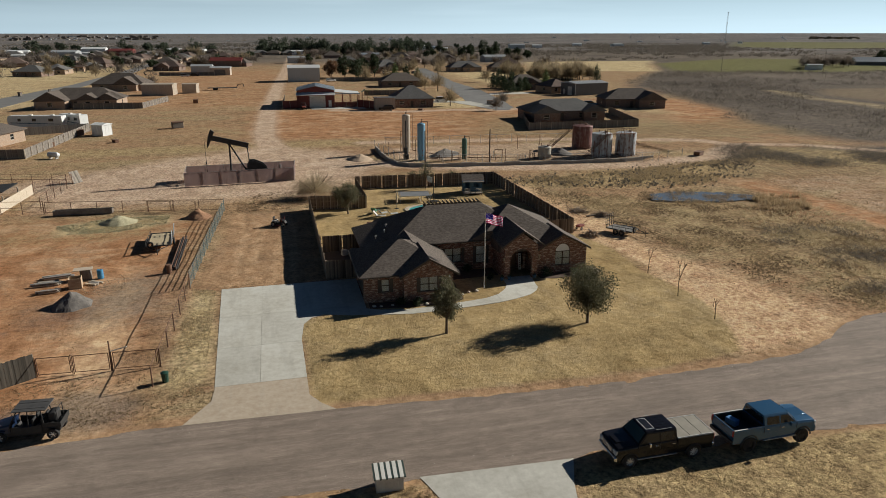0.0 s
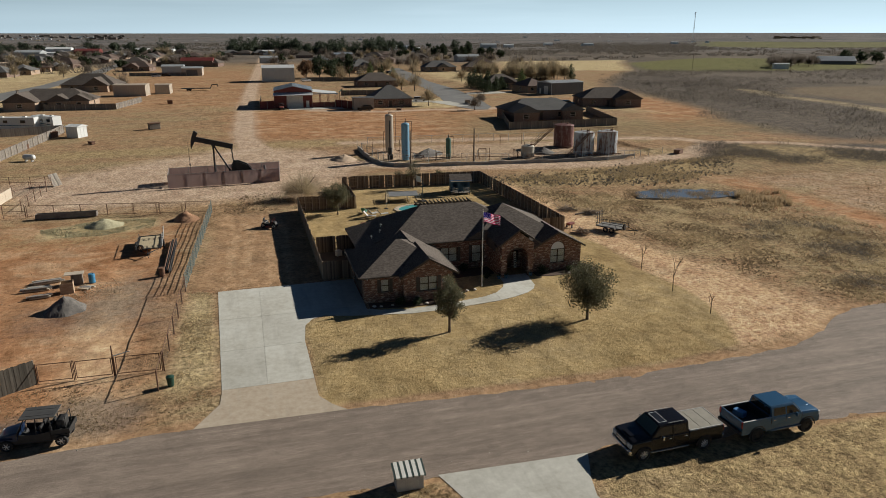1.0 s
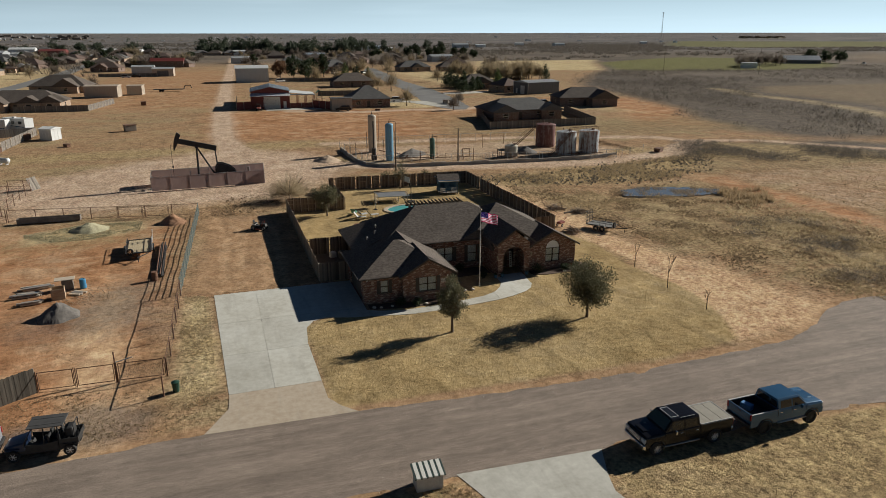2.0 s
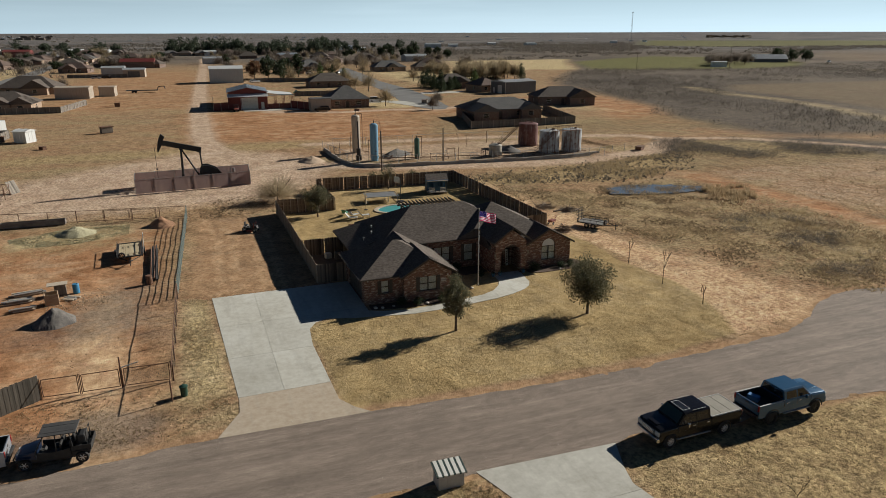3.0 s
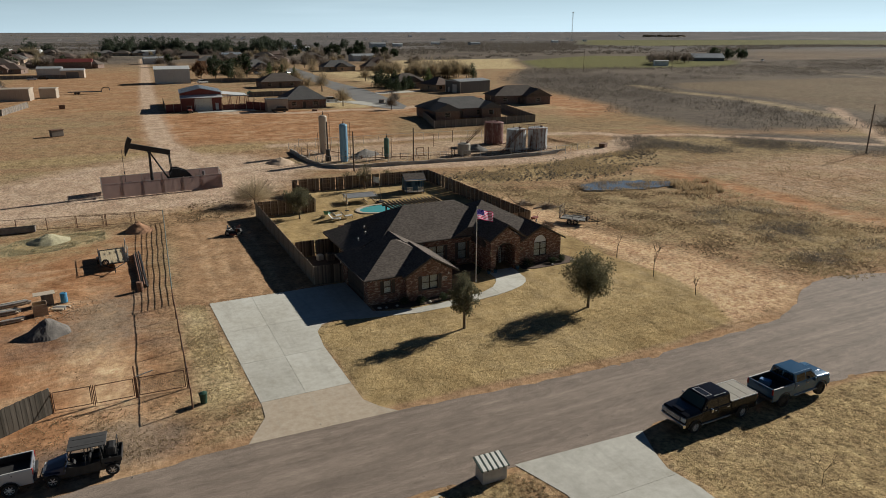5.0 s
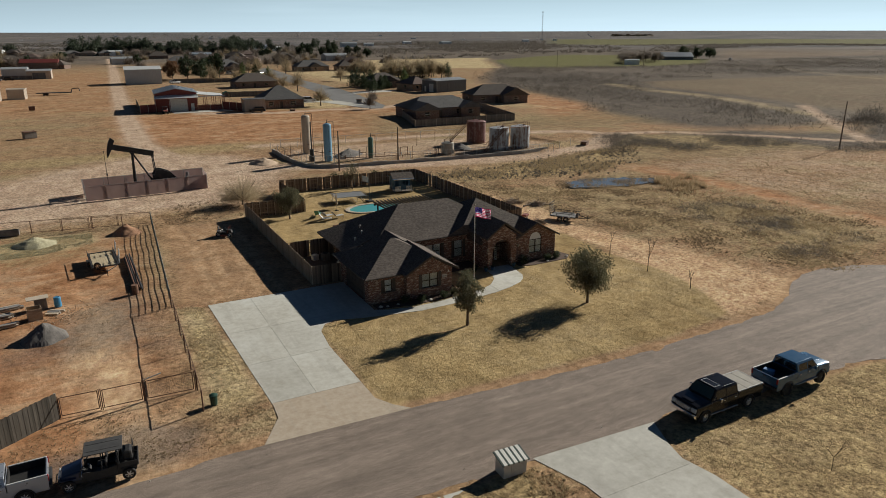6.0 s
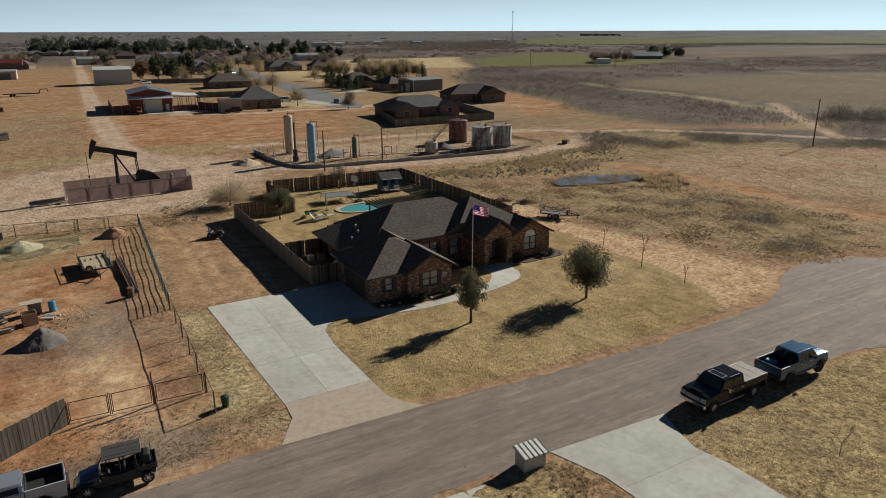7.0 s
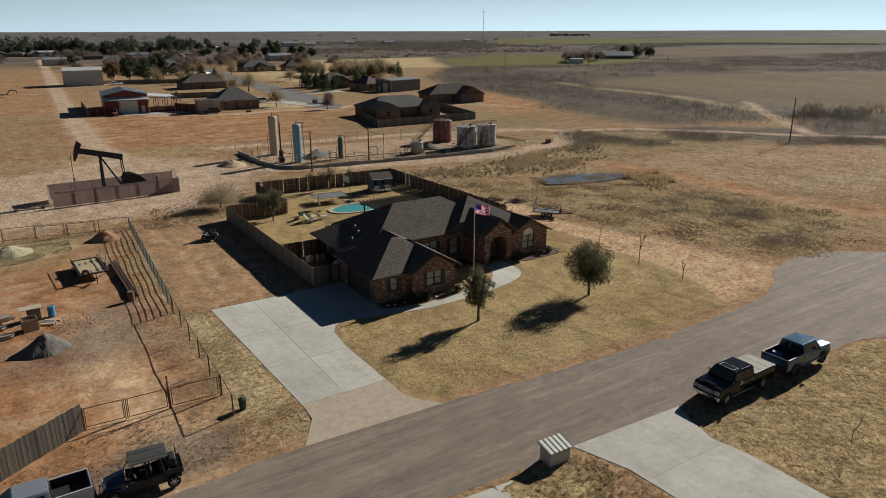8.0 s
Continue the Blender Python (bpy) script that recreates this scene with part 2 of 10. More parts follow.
def brick_material(name, a, b, mortar, pale):
    """Running-bond brick laid by height and by the run of the wall."""
    k = Nodes(name)
    s = k.t.nodes.new("ShaderNodeSeparateXYZ")
    k.put(s.inputs[0], k.coords("World"))
    run = k.calc("ADD", s.outputs[0], s.outputs[1])
    c = k.t.nodes.new("ShaderNodeCombineXYZ")
    k.put(c.inputs[0], run), k.put(c.inputs[1], s.outputs[2])
    br = k.t.nodes.new("ShaderNodeTexBrick")
    k.put(br.inputs["Vector"], c.outputs[0])
    k.put(br.inputs["Color1"], a), k.put(br.inputs["Color2"], b), k.put(br.inputs["Mortar"], mortar)
    br.inputs["Scale"].default_value = 1.0
    br.inputs["Mortar Size"].default_value, br.inputs["Brick Width"].default_value, br.inputs["Row Height"].default_value = 0.008, 0.21, 0.075
    patch = k.noise(k.scaled(c.outputs[0], (2.4, 7.0, 1.0)), 1.0, 2, 0.5)
    col = k.mix(k.ramp(patch, [(0.54, 0.0), (0.60, 0.9)]), br.outputs[0], pale)
    dark = k.noise(k.scaled(c.outputs[0], (3.0, 9.0, 1.0)), 1.3, 1, 0.5)
    col = k.mix(k.ramp(dark, [(0.58, 0.0), (0.66, 0.7)]), col, (a[0] * 0.35, a[1] * 0.4, a[2] * 0.45))
    return k.finish(col, 0.9, 0.0, br.outputs["Fac"], 0.4, -0.01, 0.2)


def shingle_material(name, a, b):
    """Asphalt shingles: courses by height, tabs broken up by noise."""
    k = Nodes(name)
    p = k.coords("World")
    s = k.t.nodes.new("ShaderNodeSeparateXYZ")
    k.put(s.inputs[0], p)
    course = k.calc("FRACT", k.calc("MULTIPLY", s.outputs[2], 14.0))
    tab = k.noise(k.scaled(p, (3.2, 3.2, 14.0)), 1.0, 2, 0.6)
    weather, grit = k.noise(p, 0.5, 5, 0.6), k.noise(p, 30.0, 2, 0.6)
    col = k.mix(k.ramp(tab, [(0.38, 0.0), (0.62, 1.0)]), a, b)
    col = k.mix(k.ramp(course, [(0.0, 0.45), (0.14, 0.0)]), col, (0.02, 0.018, 0.016))
    col = k.mix(0.3, col, k.ramp(weather, [(0.3, 0.3), (0.7, 0.7)]), "OVERLAY")
    return k.finish(col, 0.92, 0.0, k.calc("ADD", course, grit), 0.3, 0.01, 0.2)


def leaf_material(name, a, b, thin=0.3):
    k = Nodes(name)
    col = k.mix(k.island(), a, b)
    k.finish(col, 0.7, 0.0, None, spec=0.25)
    through_leaf, both = k.t.nodes.new("ShaderNodeBsdfTranslucent"), k.t.nodes.new("ShaderNodeMixShader")
    k.put(through_leaf.inputs[0], col)
    both.inputs[0].default_value = thin
    k.t.links.new(k.bsdf.outputs[0], both.inputs[1]), k.t.links.new(through_leaf.outputs[0], both.inputs[2])
    k.t.links.new(both.outputs[0], k.out.inputs[0])
    return k.mat


def cloth_material(name, a, b, thin):
    """Thin fabric that lets some light through."""
    k = Nodes(name)
    v = k.coords("Object")
    col = k.mix(k.noise(v, 0.8, 5, 0.6), a, b)
    k.finish(col, 0.85, 0.0, k.noise(v, 40, 2, 0.5), 0.1, 0.01, 0.2)
    tr, both = k.t.nodes.new("ShaderNodeBsdfTranslucent"), k.t.nodes.new("ShaderNodeMixShader")
    k.put(tr.inputs[0], col)
    both.inputs[0].default_value = thin
    k.t.links.new(k.bsdf.outputs[0], both.inputs[1]), k.t.links.new(tr.outputs[0], both.inputs[2])
    k.t.links.new(both.outputs[0], k.out.inputs[0])
    return k.mat


def paint_material(name, col, rough=0.3, metal=0.0, dust=0.12, spec=0.5):
    k = Nodes(name)
    p = k.coords("Object")
    n = k.noise(p, 2.5, 5, 0.6)
    c = k.mix(k.calc("MULTIPLY", n, dust), col, (0.36, 0.28, 0.2))
    m = k.finish(c, k.calc("ADD", k.calc("MULTIPLY", n, 0.15), rough), metal, None, spec=spec)
    k.bsdf.inputs["Coat Weight"].default_value = 0.3 * spec / 0.5 if rough < 0.4 else 0.0
    return m


M = {
    "ground": ground_material(),
    "road": road_material(),
    "concrete": concrete_material(),
    "concrete_dusty": concrete_material("dusty_concrete", 0.7),
    "brick": brick_material("house_brick", (0.23, 0.10, 0.065), (0.155, 0.072, 0.05), (0.27, 0.23, 0.19), (0.46, 0.35, 0.27)),
    "brick_tan": brick_material("tan_brick", (0.36, 0.25, 0.17), (0.30, 0.20, 0.14), (0.38, 0.33, 0.27), (0.42, 0.32, 0.24)),
    "brick_dark": brick_material("dark_brick", (0.19, 0.12, 0.09), (0.15, 0.09, 0.07), (0.25, 0.22, 0.2), (0.26, 0.2, 0.16)),
    "shingle": shingle_material("brown_shingles", (0.09, 0.073, 0.062), (0.15, 0.124, 0.105)),
    "shingle_grey": shingle_material("grey_shingles", (0.105, 0.102, 0.099), (0.16, 0.152, 0.143)),
    "shingle_red": shingle_material("reddish_shingles", (0.12, 0.085, 0.07), (0.165, 0.118, 0.097)),
    "trim": surface("dark_trim", (0.05, 0.038, 0.03), (0.075, 0.06, 0.048), 2.0, 0.6),
    "white_trim": surface("white_trim", (0.68, 0.66, 0.6), (0.6, 0.57, 0.5), 1.5, 0.55),
    "deck_dark": surface("dark_patio_boards", (0.07, 0.05, 0.038), (0.11, 0.08, 0.06), 1.5, 0.8, stretch=(1, 7, 1), kind="World"),
    "wheel_alloy": surface("wheel_alloy", (0.72, 0.72, 0.72), (0.8, 0.8, 0.79), 4.0, 0.3, 0.5),
    "cedar": surface("weathered_cedar", (0.17, 0.12, 0.085), (0.27, 0.2, 0.145), 1.2, 0.85, stretch=(4, 4, 0.6), vary=0.5),
    "cedar_grey": surface("greyed_cedar", (0.15, 0.128, 0.108), (0.24, 0.21, 0.175), 1.2, 0.9, stretch=(4, 4, 0.6), vary=0.5),
    "wood": surface("raw_lumber", (0.30, 0.21, 0.13), (0.42, 0.32, 0.22), 1.5, 0.8, stretch=(1, 6, 6)),
    "winter": leaf_material("bare_winter_twigs", (0.105, 0.087, 0.072), (0.235, 0.19, 0.15), 0.3),
    "leaf_wood": leaf_material("far_evergreen_leaves", (0.03, 0.042, 0.028), (0.085, 0.10, 0.06)),
    "winter_tan": leaf_material("tan_winter_twigs", (0.23, 0.18, 0.11), (0.38, 0.3, 0.185), 0.3),
    "bark": surface("bark", (0.10, 0.075, 0.055), (0.18, 0.14, 0.105), 6.0, 0.95, bump=0.6),
    "twig": surface("bare_twigs", (0.27, 0.21, 0.155), (0.36, 0.285, 0.215), 3.0, 0.95),
    "leaf_oak": leaf_material("live_oak_leaves", (0.07, 0.068, 0.038), (0.21, 0.195, 0.115), 0.35),
    "leaf_juniper": leaf_material("juniper_needles", (0.022, 0.034, 0.016), (0.06, 0.075, 0.035)),
    "leaf_bright": leaf_material("fresh_needles", (0.06, 0.085, 0.025), (0.12, 0.15, 0.05)),
    "leaf_rust": leaf_material("dead_oak_leaves", (0.16, 0.085, 0.045), (0.26, 0.15, 0.085)),
    "steel_rust": surface("rusty_pipe", (0.12, 0.065, 0.042), (0.20, 0.11, 0.07), 4.0, 0.8, 0.1),
    "steel_dark": surface("dark_steel", (0.028, 0.027, 0.027), (0.055, 0.05, 0.046), 2.0, 0.55, 0.2),
    "steel_grey": surface("galvanised_steel", (0.34, 0.34, 0.34), (0.45, 0.45, 0.44), 3.0, 0.45, 0.6),
    "black": surface("black_plastic", (0.02, 0.02, 0.02), (0.035, 0.033, 0.032), 4.0, 0.55),
    "rubber": surface("tyre_rubber", (0.018, 0.017, 0.016), (0.035, 0.032, 0.03), 8.0, 0.85),
    "chrome": surface("bright_chrome", (0.75, 0.75, 0.75), (0.66, 0.66, 0.66), 3.0, 0.2, 1.0, bump=0.02),
    "glass_dark": paint_material("tinted_glass", (0.012, 0.014, 0.016), 0.06, 0.0, 0.05),
    "pump_black": surface("black_pump_paint", (0.016, 0.015, 0.015), (0.03, 0.028, 0.026), 1.5, 0.6),
    "screen": cloth_material("mauve_windscreen_mesh", (0.47, 0.36, 0.335), (0.55, 0.435, 0.405), 0.55),
    "water": paint_material("pool_water", (0.10, 0.42, 0.42), 0.05, 0.0, 0.0),
    "blind": surface("window_blind", (0.78, 0.78, 0.75), (0.84, 0.83, 0.8), 1.0, 0.8, stretch=(1, 1, 12)),
}

# ---------------------------------------------------------------- mesh helpers


def part(name, bm, material, parent=None, label="", smooth=False):
    """Links a bmesh as one mesh object under a thing or under a part."""
    me = bpy.data.meshes.new(name)
    if smooth:
        for f in bm.faces:
            f.smooth = True
    bm.to_mesh(me)
    bm.free()
    for m in (material if isinstance(material, (list, tuple)) else [material]):
        me.materials.append(m)
    ob = new(name, me)
    if parent is not None:
        ob.parent = parent
    if label:
        ob["label"] = label
    return ob


def thing(name, m, label, category, group="", kind=""):
    ob = new(name)
    ob.empty_display_size = 0.2
    ob.matrix_basis = m if isinstance(m, Matrix) else pose(*m)
    return tagged(ob, label, category, group, kind)


def box(bm, c, s, rz=0.0, m=None, bevel=0.0):
    """A box of size s centred at c, turned rz degrees, or by the matrix m."""
    mat = (m or Matrix()) @ pose(*c, 0, 0, rz) @ Matrix.Diagonal((*s, 1))
    r = bmesh.ops.create_cube(bm, size=1.0, matrix=mat)
    if bevel:
        es = list({e for v in r["verts"] for e in v.link_edges})
        bmesh.ops.bevel(bm, geom=es, offset=bevel, segments=2, profile=0.5, affect="EDGES")
    return bm


def rod(bm, a, b, r, r2=None, n=8, caps=True):
    """A round bar from a to b."""
    a, b = Vector(a), Vector(b)
    d = b - a
    if d.length < 1e-6:
        return bm
    m = Matrix.Translation((a + b) / 2) @ d.to_track_quat("Z", "Y").to_matrix().to_4x4()
    bmesh.ops.create_cone(bm, cap_ends=caps, segments=n, radius1=r, radius2=r if r2 is None else r2, depth=d.length, matrix=m)
    return bm


def tube(bm, pts, r, n=6):
    for a, b in zip(pts, pts[1:]):
        rod(bm, a, b, r, n=n)
    return bm


def prism(bm, poly, z0, z1):
    """An upright prism over a polygon in plan."""
    lo = [bm.verts.new((x, y, z0)) for x, y in poly]
    hi = [bm.verts.new((x, y, z1)) for x, y in poly]
    n = len(poly)
    bm.faces.new(hi), bm.faces.new(lo[::-1])
    for i in range(n):
        bm.faces.new((lo[i], lo[(i + 1) % n], hi[(i + 1) % n], hi[i]))
    bmesh.ops.recalc_face_normals(bm, faces=bm.faces)
    return bm


def side_prism(bm, poly, y0, y1, m=None):
    """A prism across y over a polygon in x and z."""
    a = [bm.verts.new((x, y0, z)) for x, z in poly]
    b = [bm.verts.new((x, y1, z)) for x, z in poly]
    n = len(poly)
    fs = [bm.faces.new(a), bm.faces.new(b[::-1])]
    for i in range(n):
        fs.append(bm.faces.new((a[(i + 1) % n], a[i], b[i], b[(i + 1) % n])))
    bmesh.ops.recalc_face_normals(bm, faces=fs)
    if m is not None:
        bmesh.ops.transform(bm, matrix=m, verts=a + b)
    return bm


def lathe(bm, prof, n=16, c=(0, 0, 0), caps=True):
    """A turned body from a profile of radius and height."""
    rings = []
    for r, z in prof:
        rings.append([bm.verts.new((c[0] + r * math.cos(2 * math.pi * i / n), c[1] + r * math.sin(2 * math.pi * i / n), c[2] + z)) for i in range(n)])
    for a, b in zip(rings, rings[1:]):
        for i in range(n):
            bm.faces.new((a[i], a[(i + 1) % n], b[(i + 1) % n], b[i]))
    if caps:
        bm.faces.new(rings[0][::-1]), bm.faces.new(rings[-1])
    return bm


def roof_solid(bm, foot, planes, z0):
    """A roof block over a convex plan, cut by slopes; each slope is (a, b, c) of z = a x + b y + c."""
    t = bmesh.new()
    prism(t, foot, z0, 30.0)
    for a, b, c in planes:
        n = Vector((-a, -b, 1)).normalized()
        r = bmesh.ops.bisect_plane(t, geom=t.verts[:] + t.edges[:] + t.faces[:], plane_co=(0, 0, c), plane_no=n, clear_outer=True)
        cut = [e for e in r["geom_cut"] if isinstance(e, bmesh.types.BMEdge)]
        if cut:
            bmesh.ops.edgenet_fill(t, edges=cut)
    bmesh.ops.recalc_face_normals(t, faces=t.faces)
    tmp = bpy.data.meshes.new("tmp")
    t.to_mesh(tmp)
    t.free()
    bm.from_mesh(tmp)
    bpy.data.meshes.remove(tmp)
    return bm


def hip_planes(x0, x1, y0, y1, z, s, ends="fblr"):
    """Slopes of a hipped roof with its eaves at height z; ends names the sides that slope."""
    p = {"f": (0, s, z - s * y0), "b": (0, -s, z + s * y1), "l": (s, 0, z - s * x0), "r": (-s, 0, z + s * x1)}
    return [p[e] for e in ends]


def wall(bm, a, b, top, thick=0.2, holes=(), base=0.0, inward=1):
    """A wall from a to b in plan. top: height, or (run, height) pairs. holes: (u0, u1, z0, z1, rise); rise is an arch above z1."""
    a, b = Vector((*a, 0)), Vector((*b, 0))
    d = (b - a)
    L = d.length
    d.normalize()
    nrm = Vector((-d.y, d.x, 0)) * thick * inward
    prof = top if isinstance(top, (list, tuple)) else [(0, top), (L, top)]
    hz = lambda u: next((z0 + (z1 - z0) * (u - u0) / max(u1 - u0, 1e-9) for (u0, z0), (u1, z1) in zip(prof, prof[1:]) if u <= u1 + 1e-9), prof[-1][1])
    cuts = {0.0, L} | {u for u, _ in prof}
    for u0, u1, z0, z1, rise in holes:
        k = 12 if rise else 1
        cuts |= {u0 + (u1 - u0) * i / k for i in range(k + 1)}
    cuts = sorted(c for c in cuts if -1e-6 <= c <= L + 1e-6)

    def quad(u0, u1, lo0, lo1, hi0, hi1):
        if max(hi0 - lo0, hi1 - lo1) < 1e-4:
            return
        vs = []
        for off in (Vector(), nrm):
            for u, z in ((u0, lo0), (u1, lo1), (u1, hi1), (u0, hi0)):
                vs.append(bm.verts.new(a + d * u + off + Vector((0, 0, z))))
        fs = [bm.faces.new([vs[i] for i in ix]) for ix in ((0, 1, 2, 3), (7, 6, 5, 4), (0, 4, 5, 1), (3, 2, 6, 7), (0, 3, 7, 4), (1, 5, 6, 2))]
        bmesh.ops.recalc_face_normals(bm, faces=fs)

    for u0, u1 in zip(cuts, cuts[1:]):
        if u1 - u0 < 1e-6:
            continue
        mid = (u0 + u1) / 2
        hole = next((h for h in holes if h[0] < mid < h[1]), None)
        if hole is None:
            quad(u0, u1, base, base, hz(u0), hz(u1))
        else:
            h0, h1, z0, z1, rise = hole
            arc = lambda u: z1 + rise * math.sqrt(max(0.0, 1 - ((u - (h0 + h1) / 2) / ((h1 - h0) / 2)) ** 2)) if rise else z1
            if z0 > base + 1e-6:
                quad(u0, u1, base, base, z0, z0)
            quad(u0, u1, arc(u0), arc(u1), hz(u0), hz(u1))
    return bm


def near_segment(px, py, pts):
    """Distance of many points to a line of points."""
    best = np.full(px.shape, 1e9)
    for (ax, ay), (bx, by) in zip(pts, pts[1:]):
        dx, dy = bx - ax, by - ay
        t = np.clip(((px - ax) * dx + (py - ay) * dy) / (dx * dx + dy * dy), 0, 1)
        best = np.minimum(best, np.hypot(px - ax - t * dx, py - ay - t * dy))
    return best


def inside(px, py, poly):
    c = np.zeros(px.shape, bool)
    for (ax, ay), (bx, by) in zip(poly, poly[1:] + poly[:1]):
        if ay != by:
            c ^= ((ay > py) != (by > py)) & (px < (bx - ax) * (py - ay) / (by - ay) + ax)
    return c


def soft_poly(px, py, poly, soft):
    """1 inside a polygon, 0 outside, with a soft edge."""
    d = near_segment(px, py, poly + poly[:1])
    d = np.where(inside(px, py, poly), d, -d)
    return np.clip(0.5 + d / (2 * soft), 0, 1)


def soft_line(px, py, pts, half, soft):
    return np.clip(0.5 + (half - near_segment(px, py, pts)) / (2 * soft), 0, 1)


# ---------------------------------------------------------------- ground
ROAD_EDGE_FAR = [(-260, 41.0), (-60, 39.6), (-15, 39.0), (-5.6, 39.5), (3.8, 39.2), (12, 38.5), (19, 38.1), (27.7, 38.2), (34, 38.5), (38.5, 38.9), (42.5, 40.6)]
ROAD_EDGE_NEAR = [(-260, 31.5), (-60, 31.0), (-0.6, 31.0), (8, 30.7), (17, 30.3), (25, 29.8), (31.3, 29.7), (36.5, 29.4), (39, 28.2)]
BULB = (51.5, 33.5, 12.0)
bulb_ring = [(BULB[0] + BULB[2] * math.cos(a), BULB[1] + BULB[2] * 0.86 * math.sin(a)) for a in [radians(138 - 17.5 * i) for i in range(20)]]
bulb_ring = [p for p in bulb_ring if not (p[0] < 42 and 28.5 < p[1] < 40.5)]
ROAD = ROAD_EDGE_FAR + bulb_ring + ROAD_EDGE_NEAR[::-1]
DRIVE = [(-5.6, 39.4), (3.8, 39.1), (2.9, 40.1), (2.2, 41.4), (2.1, 50.3), (2.4, 53.2), (3.1, 54.4), (4.6, 55.0), (7.9, 55.1), (7.9, 63.2), (-4.7, 63.2), (-4.0, 43.5), (-4.1, 42.0)]
NEAR_DRIVE = [(7.5, 30.95), (16.3, 30.55), (15.4, 28.4), (15.0, 27.0), (15.4, 25.0), (15.7, 8.0), (9.0, 8.0), (8.8, 24.5), (8.6, 27.6)]
LAWN = [(2.3, 39.9), (2.3, 53.4), (4.6, 54.8), (10, 55.5), (16, 60), (33, 62), (34.5, 75), (37.0, 66), (36.4, 58.5), (37.5, 52), (37.2, 48), (36.1, 44.0), (34.3, 40.2), (27, 39.3), (14, 39.6)]
YARD = [(5.2, 65), (5.2, 91), (13, 92), (13, 103.5), (34.4, 102.3), (35.0, 60), (10, 60)]


FLAT = [(229, 258), (336, 251), (425, 213), (420, 150), (196, 103), (190, 128), (205, 183), (208, 232)]
GREEN_NEAR = [(250, 400), (300, 505), (380, 560), (440, 590), (490, 545), (470, 432), (398, 371), (340, 366), (262, 385)]
GREEN_FAR = [(770, 1082), (1130, 1560), (1500, 1330), (1900, 900), (1285, 623), (1206, 874), (821, 921)]
PALE_FIELD = [(165, 425), (210, 560), (328, 560), (290, 500), (240, 402)]
TAN_FIELD = [(743, 688), (1066, 764), (1188, 577), (860, 420), (536, 403), (470, 429)]
SCRUB_FIELD = [(42, 76), (44.5, 64), (47, 54), (48, 47), (54, 42.5), (66, 43), (76, 55), (72, 67), (66, 78), (56, 88), (46, 92), (40, 98), (38, 90)]
BARE_FLAT = [(77, 97), (92, 97), (114, 95), (128, 86), (150, 70), (180, 40), (120, 36), (86, 56), (81, 68), (77, 80)]
BARE_LANE = [(37, 84), (42, 80), (41, 68.6), (42, 62.8), (45, 55), (46, 48.3), (47.5, 44.5), (44, 41), (33.5, 39), (35.8, 45.4), (36.3, 51.4), (37, 60.7), (36, 72)]


def ticks(lo, hi, step, far, grow=1.035, back=1.09):
    fine = list(np.arange(lo, hi + 1e-6, step))
    out, d, x = [], step, hi
    while x < far:
        d *= grow
        x += d
        out.append(min(x, far))
    left, d, x = [], step, lo
    while x > -far:
        d *= back
        x -= d
        left.append(max(x, -far))
    return np.array(left[::-1] + fine + out)


